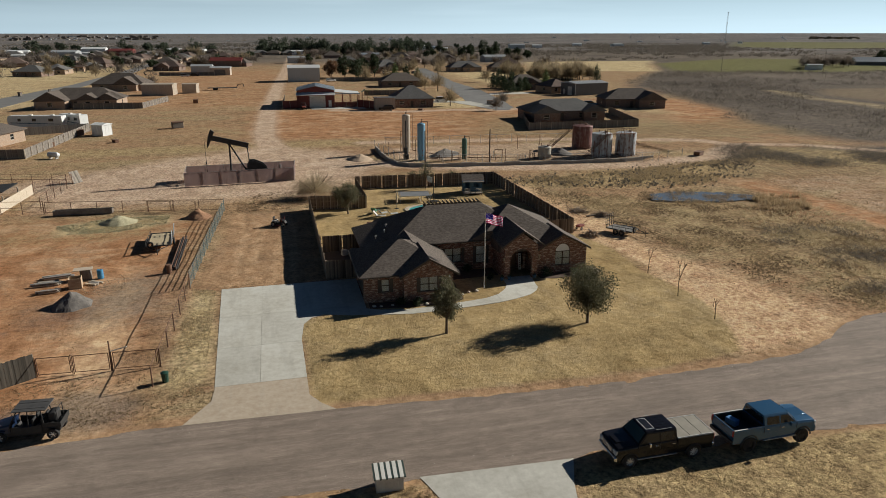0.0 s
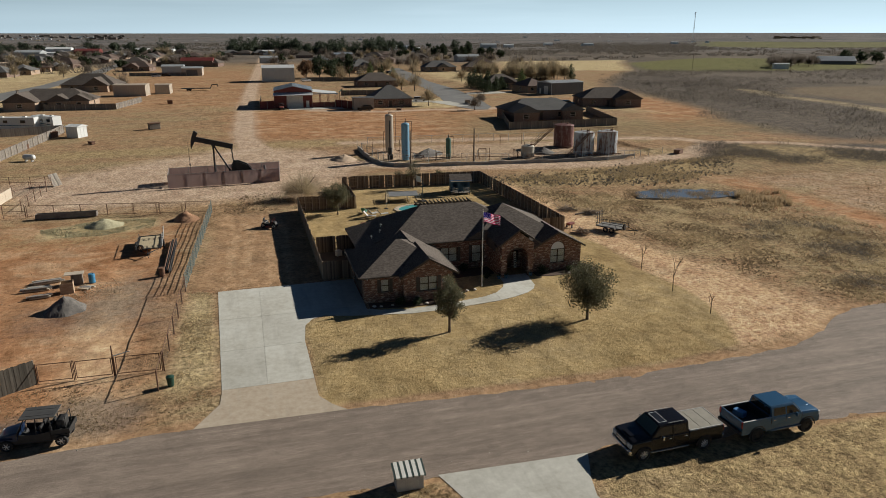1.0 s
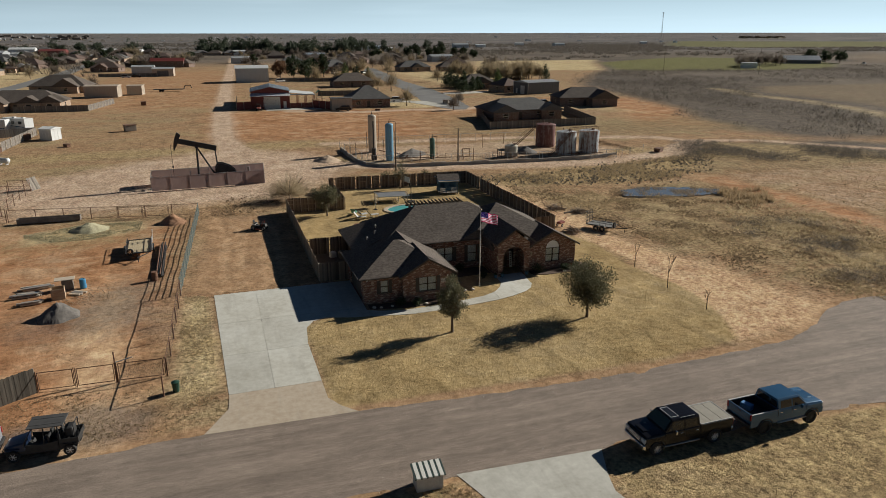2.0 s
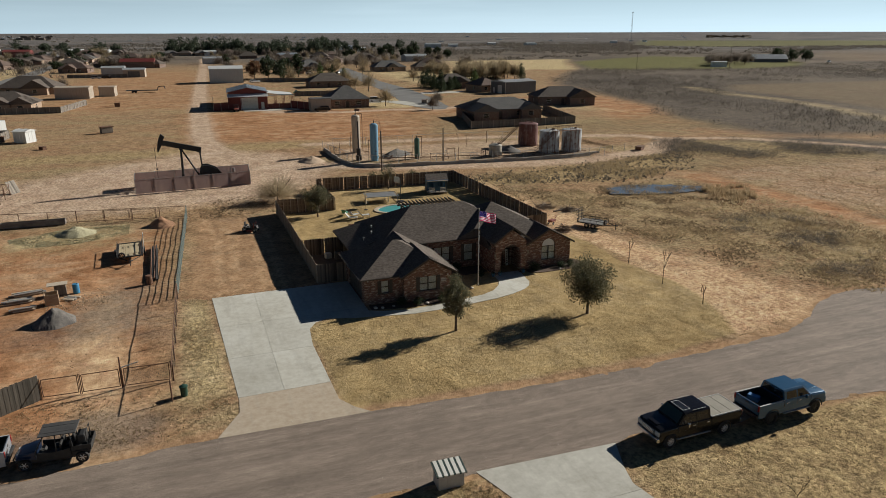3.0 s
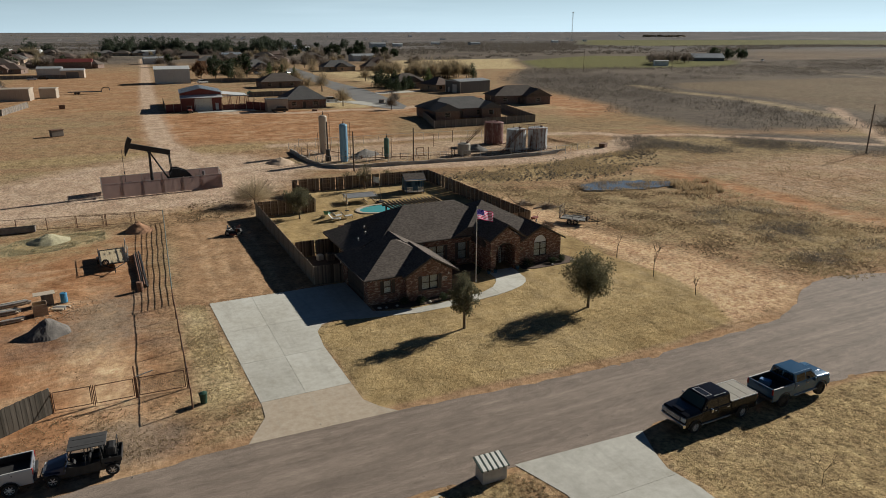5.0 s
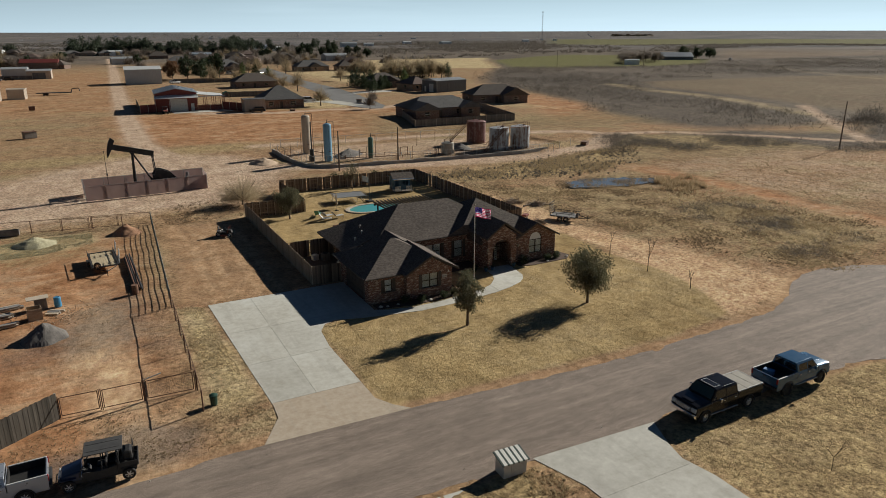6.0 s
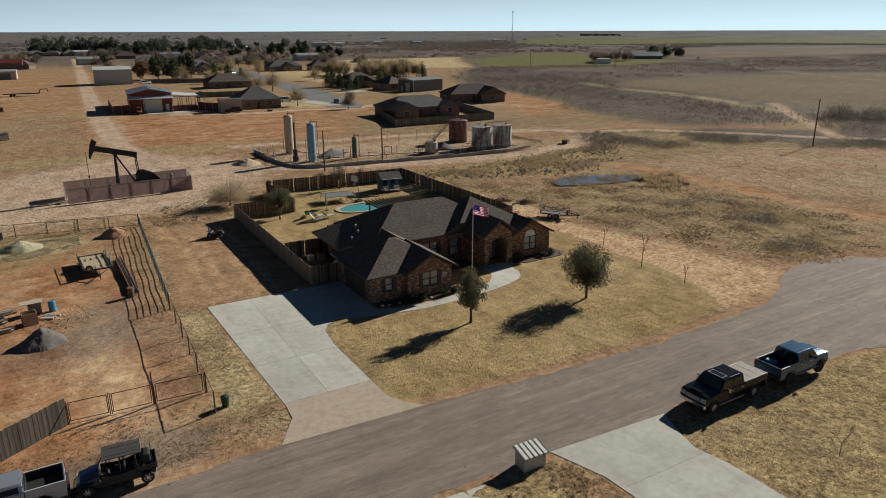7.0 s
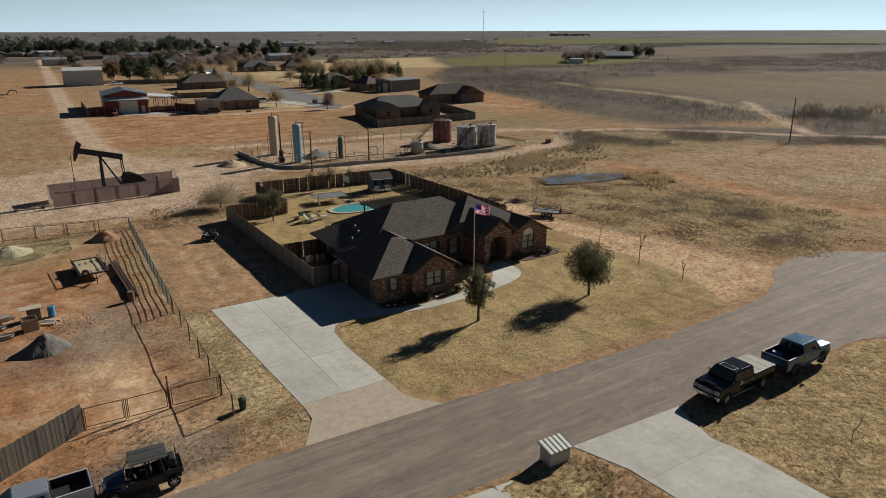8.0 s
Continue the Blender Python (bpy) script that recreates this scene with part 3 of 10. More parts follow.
def build_ground():
    gx, gy = ticks(-42, 80, 0.62, 4960, 1.035, 1.035), ticks(20, 138, 0.62, 4960, 1.02)
    X, Y = np.meshgrid(gx, gy)
    x, y = X.ravel(), Y.ravel()
    r = np.hypot(x, y)
    z = np.clip((r - 1500) / 3400, 0, 1.2) * 19.5
    flat = np.maximum.reduce([soft_poly(x, y, ROAD, 1.5), soft_poly(x, y, DRIVE, 1.5), soft_poly(x, y, NEAR_DRIVE, 1.5), soft_poly(x, y, [(5, 53), (33, 53), (33, 78), (5, 78)], 1.5)])
    near = (r < 200) & (y > 15)
    bumps = np.zeros(x.shape)
    ix = np.where(near)[0]
    bumps[ix] = [noise.noise((a * 0.25, b * 0.25, 0)) * 0.06 + noise.noise((a * 0.9, b * 0.9, 4)) * 0.035 for a, b in zip(x[ix], y[ix])]
    z += bumps * (1 - flat) - 0.02
    # berm round the tank battery and the bank of the right-hand track
    z += 0.5 * np.exp(-(near_segment(x, y, [(70, 116.5), (79, 121), (77, 140)]) / 1.1) ** 2)
    z -= 0.35 * np.exp(-(near_segment(x, y, [(55, 87.2), (69, 85.2)]) / 3.5) ** 2)

    def box_zone(x0, x1, y0, y1, soft):
        return soft_poly(x, y, [(x0, y0), (x1, y0), (x1, y1), (x0, y1)], soft)

    lawn = np.maximum(soft_poly(x, y, LAWN, 0.7), soft_poly(x, y, YARD, 0.5))
    rough = np.maximum.reduce([
        box_zone(-16, 6.5, -60, 30.4, 1.2), box_zone(15.6, 60, -60, 29.6, 0.8), box_zone(-300, -14, -60, 30.0, 1.5),
        soft_poly(x, y, [(-7.8, 43), (-4.4, 43), (-5.0, 63), (-7.4, 64)], 1.5) * 0.45,
        soft_poly(x, y, [(-9, 41.5), (-6, 42), (-7.5, 47), (-10, 47)], 1.5) * 0.35,
        soft_poly(x, y, SCRUB_FIELD, 3) * 0.34,
        soft_poly(x, y, [(34, 104), (72, 111), (90, 112), (76, 99), (60, 93), (40, 98)], 4) * 0.72,
        box_zone(-50, -12, 80, 97, 5) * 0.3,
        soft_line(x, y, [(-60, 148), (-10, 150), (18, 152)], 5, 4) * 0.7,
        soft_poly(x, y, [(84, 108), (98, 101), (125, 90), (124, 103), (120, 115), (98, 126), (88, 118)], 4) * 0.5])
    sand = np.maximum.reduce([
        soft_poly(x, y, [(-30, 100), (6, 101), (14, 112), (20, 122), (14, 140), (-2, 150), (-18, 138), (-40, 118)], 5) * 0.95,
        soft_line(x, y, [(-70, 112), (-30, 117), (-14, 131), (11, 129), (30, 118.5), (50, 113.5), (68, 111.5), (85, 117), (97, 127)], 3.0, 1.6),
        soft_line(x, y, [(97, 127), (94, 136), (60, 146), (20, 150)], 2.2, 1.6) * 0.9,
        soft_line(x, y, [(97, 129), (112, 124.5), (128, 107), (134, 98), (150, 82), (200, 40)], 1.6, 1.2),
        soft_line(x, y, [(136, 88), (147, 100), (160, 113), (173, 126), (196, 148)], 2.0, 1.8) * 0.9,
        soft_line(x, y, [(1, 140), (-1, 152), (-2.6, 167), (-2.0, 216), (3.0, 337), (11, 505), (19, 700)], 0.9, 0.9),
        soft_line(x, y, [(5, 140), (2, 152), (0.2, 167), (0.9, 216), (5.8, 337), (13.8, 505), (22, 700)], 0.9, 0.9),
        soft_line(x, y, [(0, 146), (-1.2, 167), (-0.5, 216), (4.4, 337), (12.4, 505), (20.5, 700)], 3.0, 2.2) * 0.85,
        soft_poly(x, y, [(22, 126), (52, 120), (70, 117.5), (77, 124), (72, 140), (24, 142)], 2) * 0.6,
        soft_line(x, y, [(20, 219), (40, 209), (56, 211), (70, 206), (84, 214)], 2.2, 1.5),
        soft_poly(x, y, BARE_FLAT, 4) * 0.34, soft_line(x, y, [(0, 146), (-1.2, 167), (-0.5, 216), (4.4, 337), (12.4, 505)], 2.6, 1.0)])
    brush = np.maximum.reduce([
        soft_poly(x, y, [(128, 122), (120, 142), (124, 160), (139, 190), (150, 236), (160, 290), (200, 350), (240, 402), (330, 560), (4000, 3800), (4000, -400), (600, 60), (300, 90)], 9),
        np.clip((r - 470) / 200, 0, 0.85),
        soft_poly(x, y, [(90, 118), (86, 109), (104, 102), (120, 91), (150, 73), (210, 42), (280, 30), (300, 95), (190, 122), (150, 102), (128, 121), (108, 123)], 5) * 0.8])
    brush *= (1 - 0.32 * soft_poly(x, y, FLAT, 7)) * (1 - 0.35 * soft_poly(x, y, TAN_FIELD, 30))
    red = np.maximum.reduce([
        soft_poly(x, y, [(-6, 162), (-6, 224), (34, 222), (64, 212), (92, 206), (62, 178), (48, 152), (14, 154)], 7) * 0.8, box_zone(-40, 0, 150, 200, 12) * 0.35, soft_poly(x, y, [(-60, 60), (-60, 41), (-8, 40.3), (-9, 49), (-8, 92), (-30, 95), (-60, 95)], 3) * 0.9,
        soft_poly(x, y, SCRUB_FIELD, 3) * 0.17, soft_line(x, y, [(72, 106), (74.5, 92), (75.3, 81), (76.4, 72), (75.4, 62), (76, 52), (84, 44)], 2.6, 2.4) * 0.95,
        soft_poly(x, y, BARE_FLAT, 6) * 0.1,
        box_zone(-60, 14, 230, 480, 15) * 0.55, soft_poly(x, y, [(98, 150), (124, 146), (124, 160), (139, 190), (146, 228), (132, 240), (112, 236), (120, 195)], 6) * 0.85])
    gravel = np.maximum.reduce([soft_poly(x, y, [(-17, 40.2), (-9, 40.2), (-8.5, 43.5), (-13, 46), (-17.5, 43)], 1.0) * 0.95,
                                soft_poly(x, y, [(-21, 57), (-9.5, 57), (-9, 70), (-13, 70), (-17, 64), (-21, 63)], 2.2) * 0.72,
                                soft_poly(x, y, [(40, 117.5), (68, 116), (74, 123), (60, 128)], 2) * 0.6])
    green = np.maximum.reduce([soft_poly(x, y, GREEN_NEAR, 12),
                               soft_poly(x, y, GREEN_FAR, 40)])
    pale = np.maximum.reduce([soft_poly(x, y, [(-7.6, 45), (-4.2, 44.5), (-5.0, 63), (-7.2, 64)], 1.2) * 0.85, soft_poly(x, y, PALE_FIELD, 10), soft_poly(x, y, TAN_FIELD, 30) * 0.2, soft_line(x, y, [(413, 330), (377, 281), (352, 228), (331, 176)], 5.0, 6.0) * 0.5,
                              soft_poly(x, y, [(128, 150), (120, 205), (95, 212), (90, 205), (115, 185)], 5) * 0.5,
                              soft_line(x, y, [(205, 250), (196, 218), (197, 200), (192, 172), (176, 131)], 6, 5) * 0.5, soft_poly(x, y, [(52, 86), (60, 80), (51, 67), (42, 71)], 2.5) * 0.42, soft_poly(x, y, [(57, 69), (63, 66.5), (58, 61), (53, 65)], 1.5) * 0.5,
                              soft_poly(x, y, [(-140, 240), (-60, 240), (-90, 560), (-190, 560)], 15) * 0.6,
                              soft_poly(x, y, [(52, 214), (64, 214), (76, 226), (70, 250), (56, 246)], 3) * 0.7,
                              soft_poly(x, y, [(96, 330), (120, 300), (150, 330), (190, 420), (100, 420)], 10) * 0.7, soft_poly(x, y, [(52, 222), (68, 218), (72, 226), (68, 238), (54, 234)], 2) * 0.7, soft_poly(x, y, [(-125, 380), (-88, 380), (-98, 520), (-150, 560), (-210, 640), (-210, 500)], 10) * 0.7,
                              soft_poly(x, y, [(-25, 86), (-16, 87.0), (-12.5, 90), (-13.5, 94), (-20, 94), (-26, 91)], 1.6)])
    bare = np.maximum.reduce([soft_line(x, y, bulb_ring[:9], 0.9, 0.8) * 0.9, soft_line(x, y, ROAD_EDGE_FAR, 0.95, 0.6), soft_line(x, y, ROAD_EDGE_NEAR, 0.4, 0.5),
                              soft_poly(x, y, [(-7, 64), (5, 63.4), (5, 92), (-5.5, 92)], 1.2) * 0.85,
                              soft_poly(x, y, [(2.4, 39.2), (5.4, 39.1), (3.2, 41.4), (2.3, 44)], 0.6)])
    # how much of the hazed far colour the ground takes, by distance
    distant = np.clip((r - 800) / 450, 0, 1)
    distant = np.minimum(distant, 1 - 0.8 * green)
    olive = np.maximum.reduce([soft_poly(x, y, [(60, 70), (68, 65), (69, 59), (64, 54), (64, 49), (59, 45), (54, 49), (59, 57), (56, 65)], 2.5) * 0.8, soft_poly(x, y, FLAT, 8) * 0.36, box_zone(-50, -9, 82, 97, 3) * 0.4, box_zone(48, 88, 152, 200, 9) * 0.5, soft_poly(x, y, SCRUB_FIELD, 4) * 0.52, soft_poly(x, y, [(84, 108), (98, 101), (125, 90), (124, 103), (120, 115), (98, 126), (88, 118)], 4) * 0.85,
                               box_zone(-75, -8, 138, 225, 10) * 0.25, soft_poly(x, y, [(60, 146), (130, 138), (126, 170), (66, 160)], 8) * 0.7,
                               soft_poly(x, y, [(36, 104), (88, 112), (120, 104), (112, 92), (75, 94), (40, 98)], 4) * 0.6])
    path = np.maximum.reduce([soft_poly(x, y, BARE_LANE, 1.3) * 0.82, soft_line(x, y, [(-12.5, 41), (-12.6, 50), (-14, 58), (-13, 66)], 2.2, 1.6) * 0.8,
                              *[soft_line(x, y, [(a - 0.5, 63.5), (a, 72), (a + 0.6, 82), (a - 0.8, 94), (a - 6, 102)], 0.35, 0.7) * 0.62 for a in (-3.6, -1.9, 0.6, 2.2)],
                              *[soft_line(x, y, [(a, 48), (a - 0.6, 60), (a - 3.0, 72), (a - 9, 80), (a - 20, 83)], 0.35, 0.7) * 0.55 for a in (-15.5, -13.8, -11.4)],
                              soft_line(x, y, [(37.5, 82), (38.5, 90), (36.6, 100)], 2.4, 2.0) * 0.8, soft_poly(x, y, BARE_FLAT, 7) * 0.12])
    me = bpy.data.meshes.new("ground")
    nx, ny = len(gx), len(gy)
    i = np.arange(nx * ny).reshape(ny, nx)
    faces = np.stack([i[:-1, :-1], i[:-1, 1:], i[1:, 1:], i[1:, :-1]], -1).reshape(-1, 4)
    me.from_pydata(np.stack([x, y, z], 1).tolist(), [], faces.tolist())
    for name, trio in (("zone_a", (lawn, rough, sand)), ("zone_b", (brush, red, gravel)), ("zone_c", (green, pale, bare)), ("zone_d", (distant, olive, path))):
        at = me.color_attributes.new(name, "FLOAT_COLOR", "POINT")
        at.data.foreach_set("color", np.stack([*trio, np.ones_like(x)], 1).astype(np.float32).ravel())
    for p in me.polygons:
        p.use_smooth = True
    me.materials.append(M["ground"])
    return tagged(new("ground", me), "dry red dirt and dormant grass plain reaching the horizon", "ground", kind="structure")


build_ground()


def flat_piece(name, poly, z0, z1, material, label, category, kind="structure"):
    bm = bmesh.new()
    prism(bm, poly, z0, z1)
    ob = part(name, bm, material)
    return tagged(ob, label, category, kind=kind)


def ragged(pts, amount=0.12, step=0.8, seed=1):
    """Breaks the long edges of an outline into short uneven ones."""
    rnd, out = random.Random(seed), []
    for (ax, ay), (bx, by) in zip(pts, pts[1:] + pts[:1]):
        L = math.hypot(bx - ax, by - ay)
        n = max(1, int(min(L, 90) / step))
        for i in range(n):
            t = i / n
            out.append((ax + (bx - ax) * t + rnd.uniform(-amount, amount), ay + (by - ay) * t + rnd.uniform(-amount, amount)))
    return out


flat_piece("road", ragged(ROAD), -0.25, -0.007, M["road"], "worn grey-brown chip seal road with ragged edges", "road")


def clip_poly(poly, axis, lo, hi):
    """The part of a polygon between two lines across one axis."""
    for sign, lim in ((1, lo), (-1, -hi)):
        out = []
        for p, q in zip(poly, poly[1:] + poly[:1]):
            a, b = sign * p[axis] - lim, sign * q[axis] - lim
            if a >= 0:
                out.append(p)
            if (a >= 0) != (b >= 0):
                t = a / (a - b)
                out.append((p[0] + (q[0] - p[0]) * t, p[1] + (q[1] - p[1]) * t))
        poly = out
    return poly


def paving(name, poly, xcuts, ycuts, label, z=0.0):
    """Concrete in slabs with open joints; every slab is its own piece."""
    base = thing(name, (0, 0, 0), label, "driveway", kind="structure")
    bed = bmesh.new()
    prism(bed, poly, -0.2, z - 0.01)
    part("joint_bed", bed, M["concrete"], base)
    for y0, y1 in zip(ycuts, ycuts[1:]):
        cols = [xcuts[0], xcuts[-1]] if 35 < y0 and y1 < 44.5 else xcuts     # the apron is one pour
        for x0, x1 in zip(cols, cols[1:]):
            p = clip_poly(clip_poly(poly, 0, x0 + 0.01, x1 - 0.01), 1, y0 + 0.01, y1 - 0.01)
            clean = [q for i, q in enumerate(p) if math.dist(q, p[i - 1]) > 1e-3]
            if len(clean) >= 3:
                bm = bmesh.new()
                prism(bm, clean, z - 0.1, z)
                part("slab", bm, M["concrete_dusty"] if y1 < 44.5 and y0 > 35 else M["concrete"], base)
    return base


paving("driveway", DRIVE, [-6, -1.0, 9], [39, 43.9, 50.0, 56.2, 64], "pale grey concrete driveway in large jointed slabs")
paving("neighbour_driveway", NEAR_DRIVE, [6, 20], [7, 14, 20, 26.4, 31], "pale concrete driveway across the road with faint stains")
paving("neighbour_walk", [(-1.0, 30.6), (3.0, 30.35), (2.4, 28.6), (2.3, 20), (-1.2, 20)], [-3, 5], [19, 26, 31], "pale concrete drive edge beside the grass")
WALK = [(4.0, 54.9), (6.2, 54.2), (8.5, 53.75), (11.5, 53.2), (14.4, 53.3), (17.2, 53.6), (19.6, 53.9), (21.4, 54.4), (23.0, 55.1), (23.9, 55.9), (24.4, 56.8), (24.5, 57.7), (24.9, 60.0), (21.9, 60.0), (21.7, 58.0), (21.2, 57.0), (20.2, 55.9), (18.8, 55.2), (16.5, 54.8), (13.8, 54.4), (11.0, 54.3), (9.0, 54.75), (7.9, 55.3)]
paving("front_walk", WALK, [3, 8, 12, 16, 20, 26], [50, 62], "curved concrete front walk leading to the entry", 0.004)


# ---------------------------------------------------------------- the brick house
house = thing("brick_house", (0, 0, 0), "single-storey red-brown brick house with brown shingled hip roof", "house")


def house_window(parent, p, width, z0, z1, arch=0.0, face=(0, -1), mullions=1, blind=True):
    """A window set back in its opening; p is the opening's middle on the wall's outer face."""
    w = new("window")
    w.parent = parent
    ang = math.degrees(math.atan2(face[1], face[0])) + 90
    w.matrix_basis = pose(p[0], p[1], 0, 0, 0, ang)
    h, f = z1 - z0, 0.055
    frame_bm = bmesh.new()
    for sx in (-1, 1):
        box(frame_bm, (sx * (width / 2 - f / 2), 0.09, z0 + h / 2), (f, 0.07, h))
    for zz in (z0 + f / 2, z1 - f / 2, z0 + h * 0.5):
        box(frame_bm, (0, 0.085, zz), (width - 2 * f, 0.06, f))
    for i in range(mullions):
        box(frame_bm, (width * ((i + 1) / (mullions + 1) - 0.5), 0.08, z0 + h / 2), (0.09, 0.075, h - 2 * f))
    if arch:
        n = 12
        pts = [(width / 2 * math.cos(math.pi * i / n), z1 + arch * math.sin(math.pi * i / n)) for i in range(n + 1)]
        for (a, b), (c, d) in zip(pts, pts[1:]):
            rod(frame_bm, (a * 0.96, 0.09, b - 0.02), (c * 0.96, 0.09, d - 0.02), 0.035, n=6)
    part("window_frame", frame_bm, M["trim"], w)
    sill = bmesh.new()
    box(sill, (0, -0.02, z0 - 0.05), (width + 0.12, 0.16, 0.09), bevel=0.01)
    part("window_sill", sill, M["brick"], w)
    cells = mullions + 1
    for i in range(cells):
        for j in range(2):
            g = bmesh.new()
            box(g, (width * ((i + 0.5) / cells - 0.5), 0.115, z0 + h * (0.25 + 0.5 * j)), (width / cells - 0.08, 0.012, h / 2 - 0.07))
            part("pane", g, M["pane"], w)
    if arch:
        g = bmesh.new()
        side_prism(g, pts, 0.11, 0.122)
        part("arched_pane", g, M["blind"], w)
    if blind:
        bl = bmesh.new()
        n = int(h / 0.055)
        for i in range(n):
            box(bl, (0, 0.15, z0 + (i + 0.5) * h / n), (width - 0.06, 0.022, h / n * 0.86))
        part("blind", bl, M["blind"], w)
    for sx in ((-1, 1) if not arch else ()):
        s = bmesh.new()
        box(s, (sx * (width / 2 + 0.17), -0.02, z0 + h / 2), (0.3, 0.035, h + 0.05))
        for j in range(9):
            box(s, (sx * (width / 2 + 0.17), -0.042, z0 + 0.15 + (h - 0.3) * j / 8), (0.22, 0.018, (h - 0.3) / 14))
        part("shutter", s, M["trim"], w, "dark brown louvred shutter")
    return w


def pane_material():
    k = Nodes("window_glass")
    k.bsdf.inputs["Transmission Weight"].default_value = 1.0
    k.bsdf.inputs["IOR"].default_value = 1.45
    return k.finish((0.82, 0.86, 0.85), 0.02)


M["pane"] = pane_material()


def roof_block(foot, planes, z0):
    bm = bmesh.new()
    roof_solid(bm, foot, planes, z0)
    return part("roof", bm, M["shingle"], house, "brown-grey asphalt shingles")


def gable_roof(x0, x1, z, slope, y0, y1, thick=0.17):
    """Two slopes of even thickness under a ridge that runs along y."""
    xm, top = (x0 + x1) / 2, z + slope * (x1 - x0) / 2
    bm = bmesh.new()
    side_prism(bm, [(x0, z), (xm, top), (x1, z), (x1, z - thick), (xm, top - thick), (x0, z - thick)], y0, y1)
    return part("roof", bm, M["shingle"], house, "brown-grey asphalt shingles on a gable")


def brick_walls(name, runs, label="", material=None, parent=None):
    """Every run of wall as a part of its own, welded into one skin."""
    for args, more in runs:
        bm = bmesh.new()
        wall(bm, *args, **more)
        bmesh.ops.remove_doubles(bm, verts=bm.verts, dist=0.0005)
        part(name, bm, material or M["brick"], parent or house, label)


def build_house():
    Z = 2.45
    brick_walls("garage_wall", [
        (((7.9, 56.5), (11.35, 56.5), Z, 0.22, [(1.5, 2.25, 0.9, 2.1, 0)],), dict()),
        (((11.35, 55.85), (15.85, 55.85), [(0, Z), (2.25, 3.86), (4.5, Z)], 0.22, [(1.45, 3.1, 0.9, 2.25, 0)],), dict()),
        (((11.35, 56.5), (11.35, 56.07), Z, 0.22,), dict(inward=1)),
        (((15.85, 56.07), (15.85, 63.2), Z, 0.22,), dict(inward=1)),
        (((7.9, 56.72), (7.9, 64.0), Z, 0.22, [(0.75, 5.65, 0.05, 2.15, 0)],), dict(inward=-1)),
        (((7.9, 64.0), (10.4, 64.0), Z, 0.22,), dict(inward=-1))], "red-brown brick with scattered pale bricks")
    brick_walls("main_wall", [
        (((15.85, 63.2), (21.95, 63.2), 3.05, 0.22, [(1.0, 2.75, 0.85, 2.35, 0), (4.3, 5.3, 0.6, 2.4, 0)],), dict()),
        (((10.4, 64.0), (10.4, 73.0), 2.95, 0.22, [(2.0, 2.9, 0.1, 2.1, 0), (5.0, 6.2, 0.9, 2.1, 0)],), dict(inward=-1)),
        (((10.4, 73.0), (24.0, 73.0), 2.95, 0.22, [(3.0, 5.0, 0.1, 2.1, 0), (8.0, 9.6, 0.9, 2.1, 0)],), dict(inward=-1))], "")
    brick_walls("porch_wall", [
        (((21.95, 59.4), (25.3, 59.4), [(0, 3.35), (1.68, 4.65), (3.35, 3.35)], 0.45, [(0.55, 2.8, 0.0, 1.95, 1.05)],), dict()),
        (((21.95, 59.85), (21.95, 63.2), 3.3, 0.22,), dict(inward=-1)),
        (((25.3, 59.85), (25.3, 62.0), 3.3, 0.22,), dict(inward=1)),
        (((22.17, 62.0), (25.3, 62.0), 3.3, 0.22, [(0.75, 1.85, 0.1, 2.3, 0), (2.1, 2.6, 0.4, 2.1, 0)],), dict())], "brick porch front with a round arch")
    brick_walls("wing_wall", [
        (((25.55, 60.2), (30.85, 60.2), [(0, Z), (2.65, 3.95), (5.3, Z)], 0.22, [(1.95, 3.55, 0.75, 2.2, 0.8)],), dict()),
        (((30.85, 60.42), (30.85, 72.0), Z, 0.22, [(3.0, 4.4, 0.9, 2.1, 0), (7.5, 8.4, 0.9, 2.1, 0)],), dict(inward=1)),
        (((30.85, 72.0), (24.0, 72.0), Z, 0.22,), dict(inward=1)),
        (((25.3, 61.9), (25.55, 60.2), Z, 0.22,), dict(inward=1))], "")
    # soldier-course arch round the porch opening
    bm = bmesh.new()
    for i in range(23):
        a = math.pi * (i + 0.5) / 23
        c = (21.95 + 1.675 + 1.24 * math.cos(a), 59.37, 1.95 + 1.17 * math.sin(a))
        box(bm, (0, 0, 0), (0.2, 0.08, 0.125), m=Matrix.Translation(c) @ Euler((0, -a, 0)).to_matrix().to_4x4())
    part("arch_bricks", bm, M["brick"], house, "soldier course of dark brick round the arch")
    # inside floor and dark lining
    bm = bmesh.new()
    prism(bm, [(8.2, 56.8), (15.6, 56.8), (15.6, 63.5), (30.6, 63.5), (30.6, 71.7), (10.7, 71.7), (10.7, 63.8), (8.2, 63.8)], -0.1, 0.06)
    part("inner_floor", bm, M["trim"], house)
    # roof: every block is cut by its own slopes
    e = 2.58
    roof_block([(7.44, 56.05), (16.3, 56.05), (16.3, 64.5), (7.44, 64.5)], hip_planes(7.44, 16.3, 56.05, 64.5, e, 0.48), e - 0.16)
    roof_block([(10.0, 60.5), (16.29, 60.5), (16.29, 66.0), (10.0, 66.0)], [(-0.505, 0, e + 0.505 * 16.29), (0.5, 0, 4.2 - 0.5 * 13.04)], e - 0.15)
    gable_roof(10.95, 16.25, e, 0.58, 55.35, 60.6)
    m = 3.17
    roof_block([(11.0, 62.75), (26.8, 62.75), (26.8, 72.7), (11.0, 72.7)], hip_planes(11.0, 26.8, 62.75, 72.7, m, 0.53), m - 0.16)
    roof_block([(8.7, 64.6), (12.4, 64.6), (12.4, 73.3), (8.7, 73.3)], [(0.395, 0, 2.36 - 0.395 * 8.7), (0, -0.62, 2.36 + 0.62 * 73.3)], 2.2)
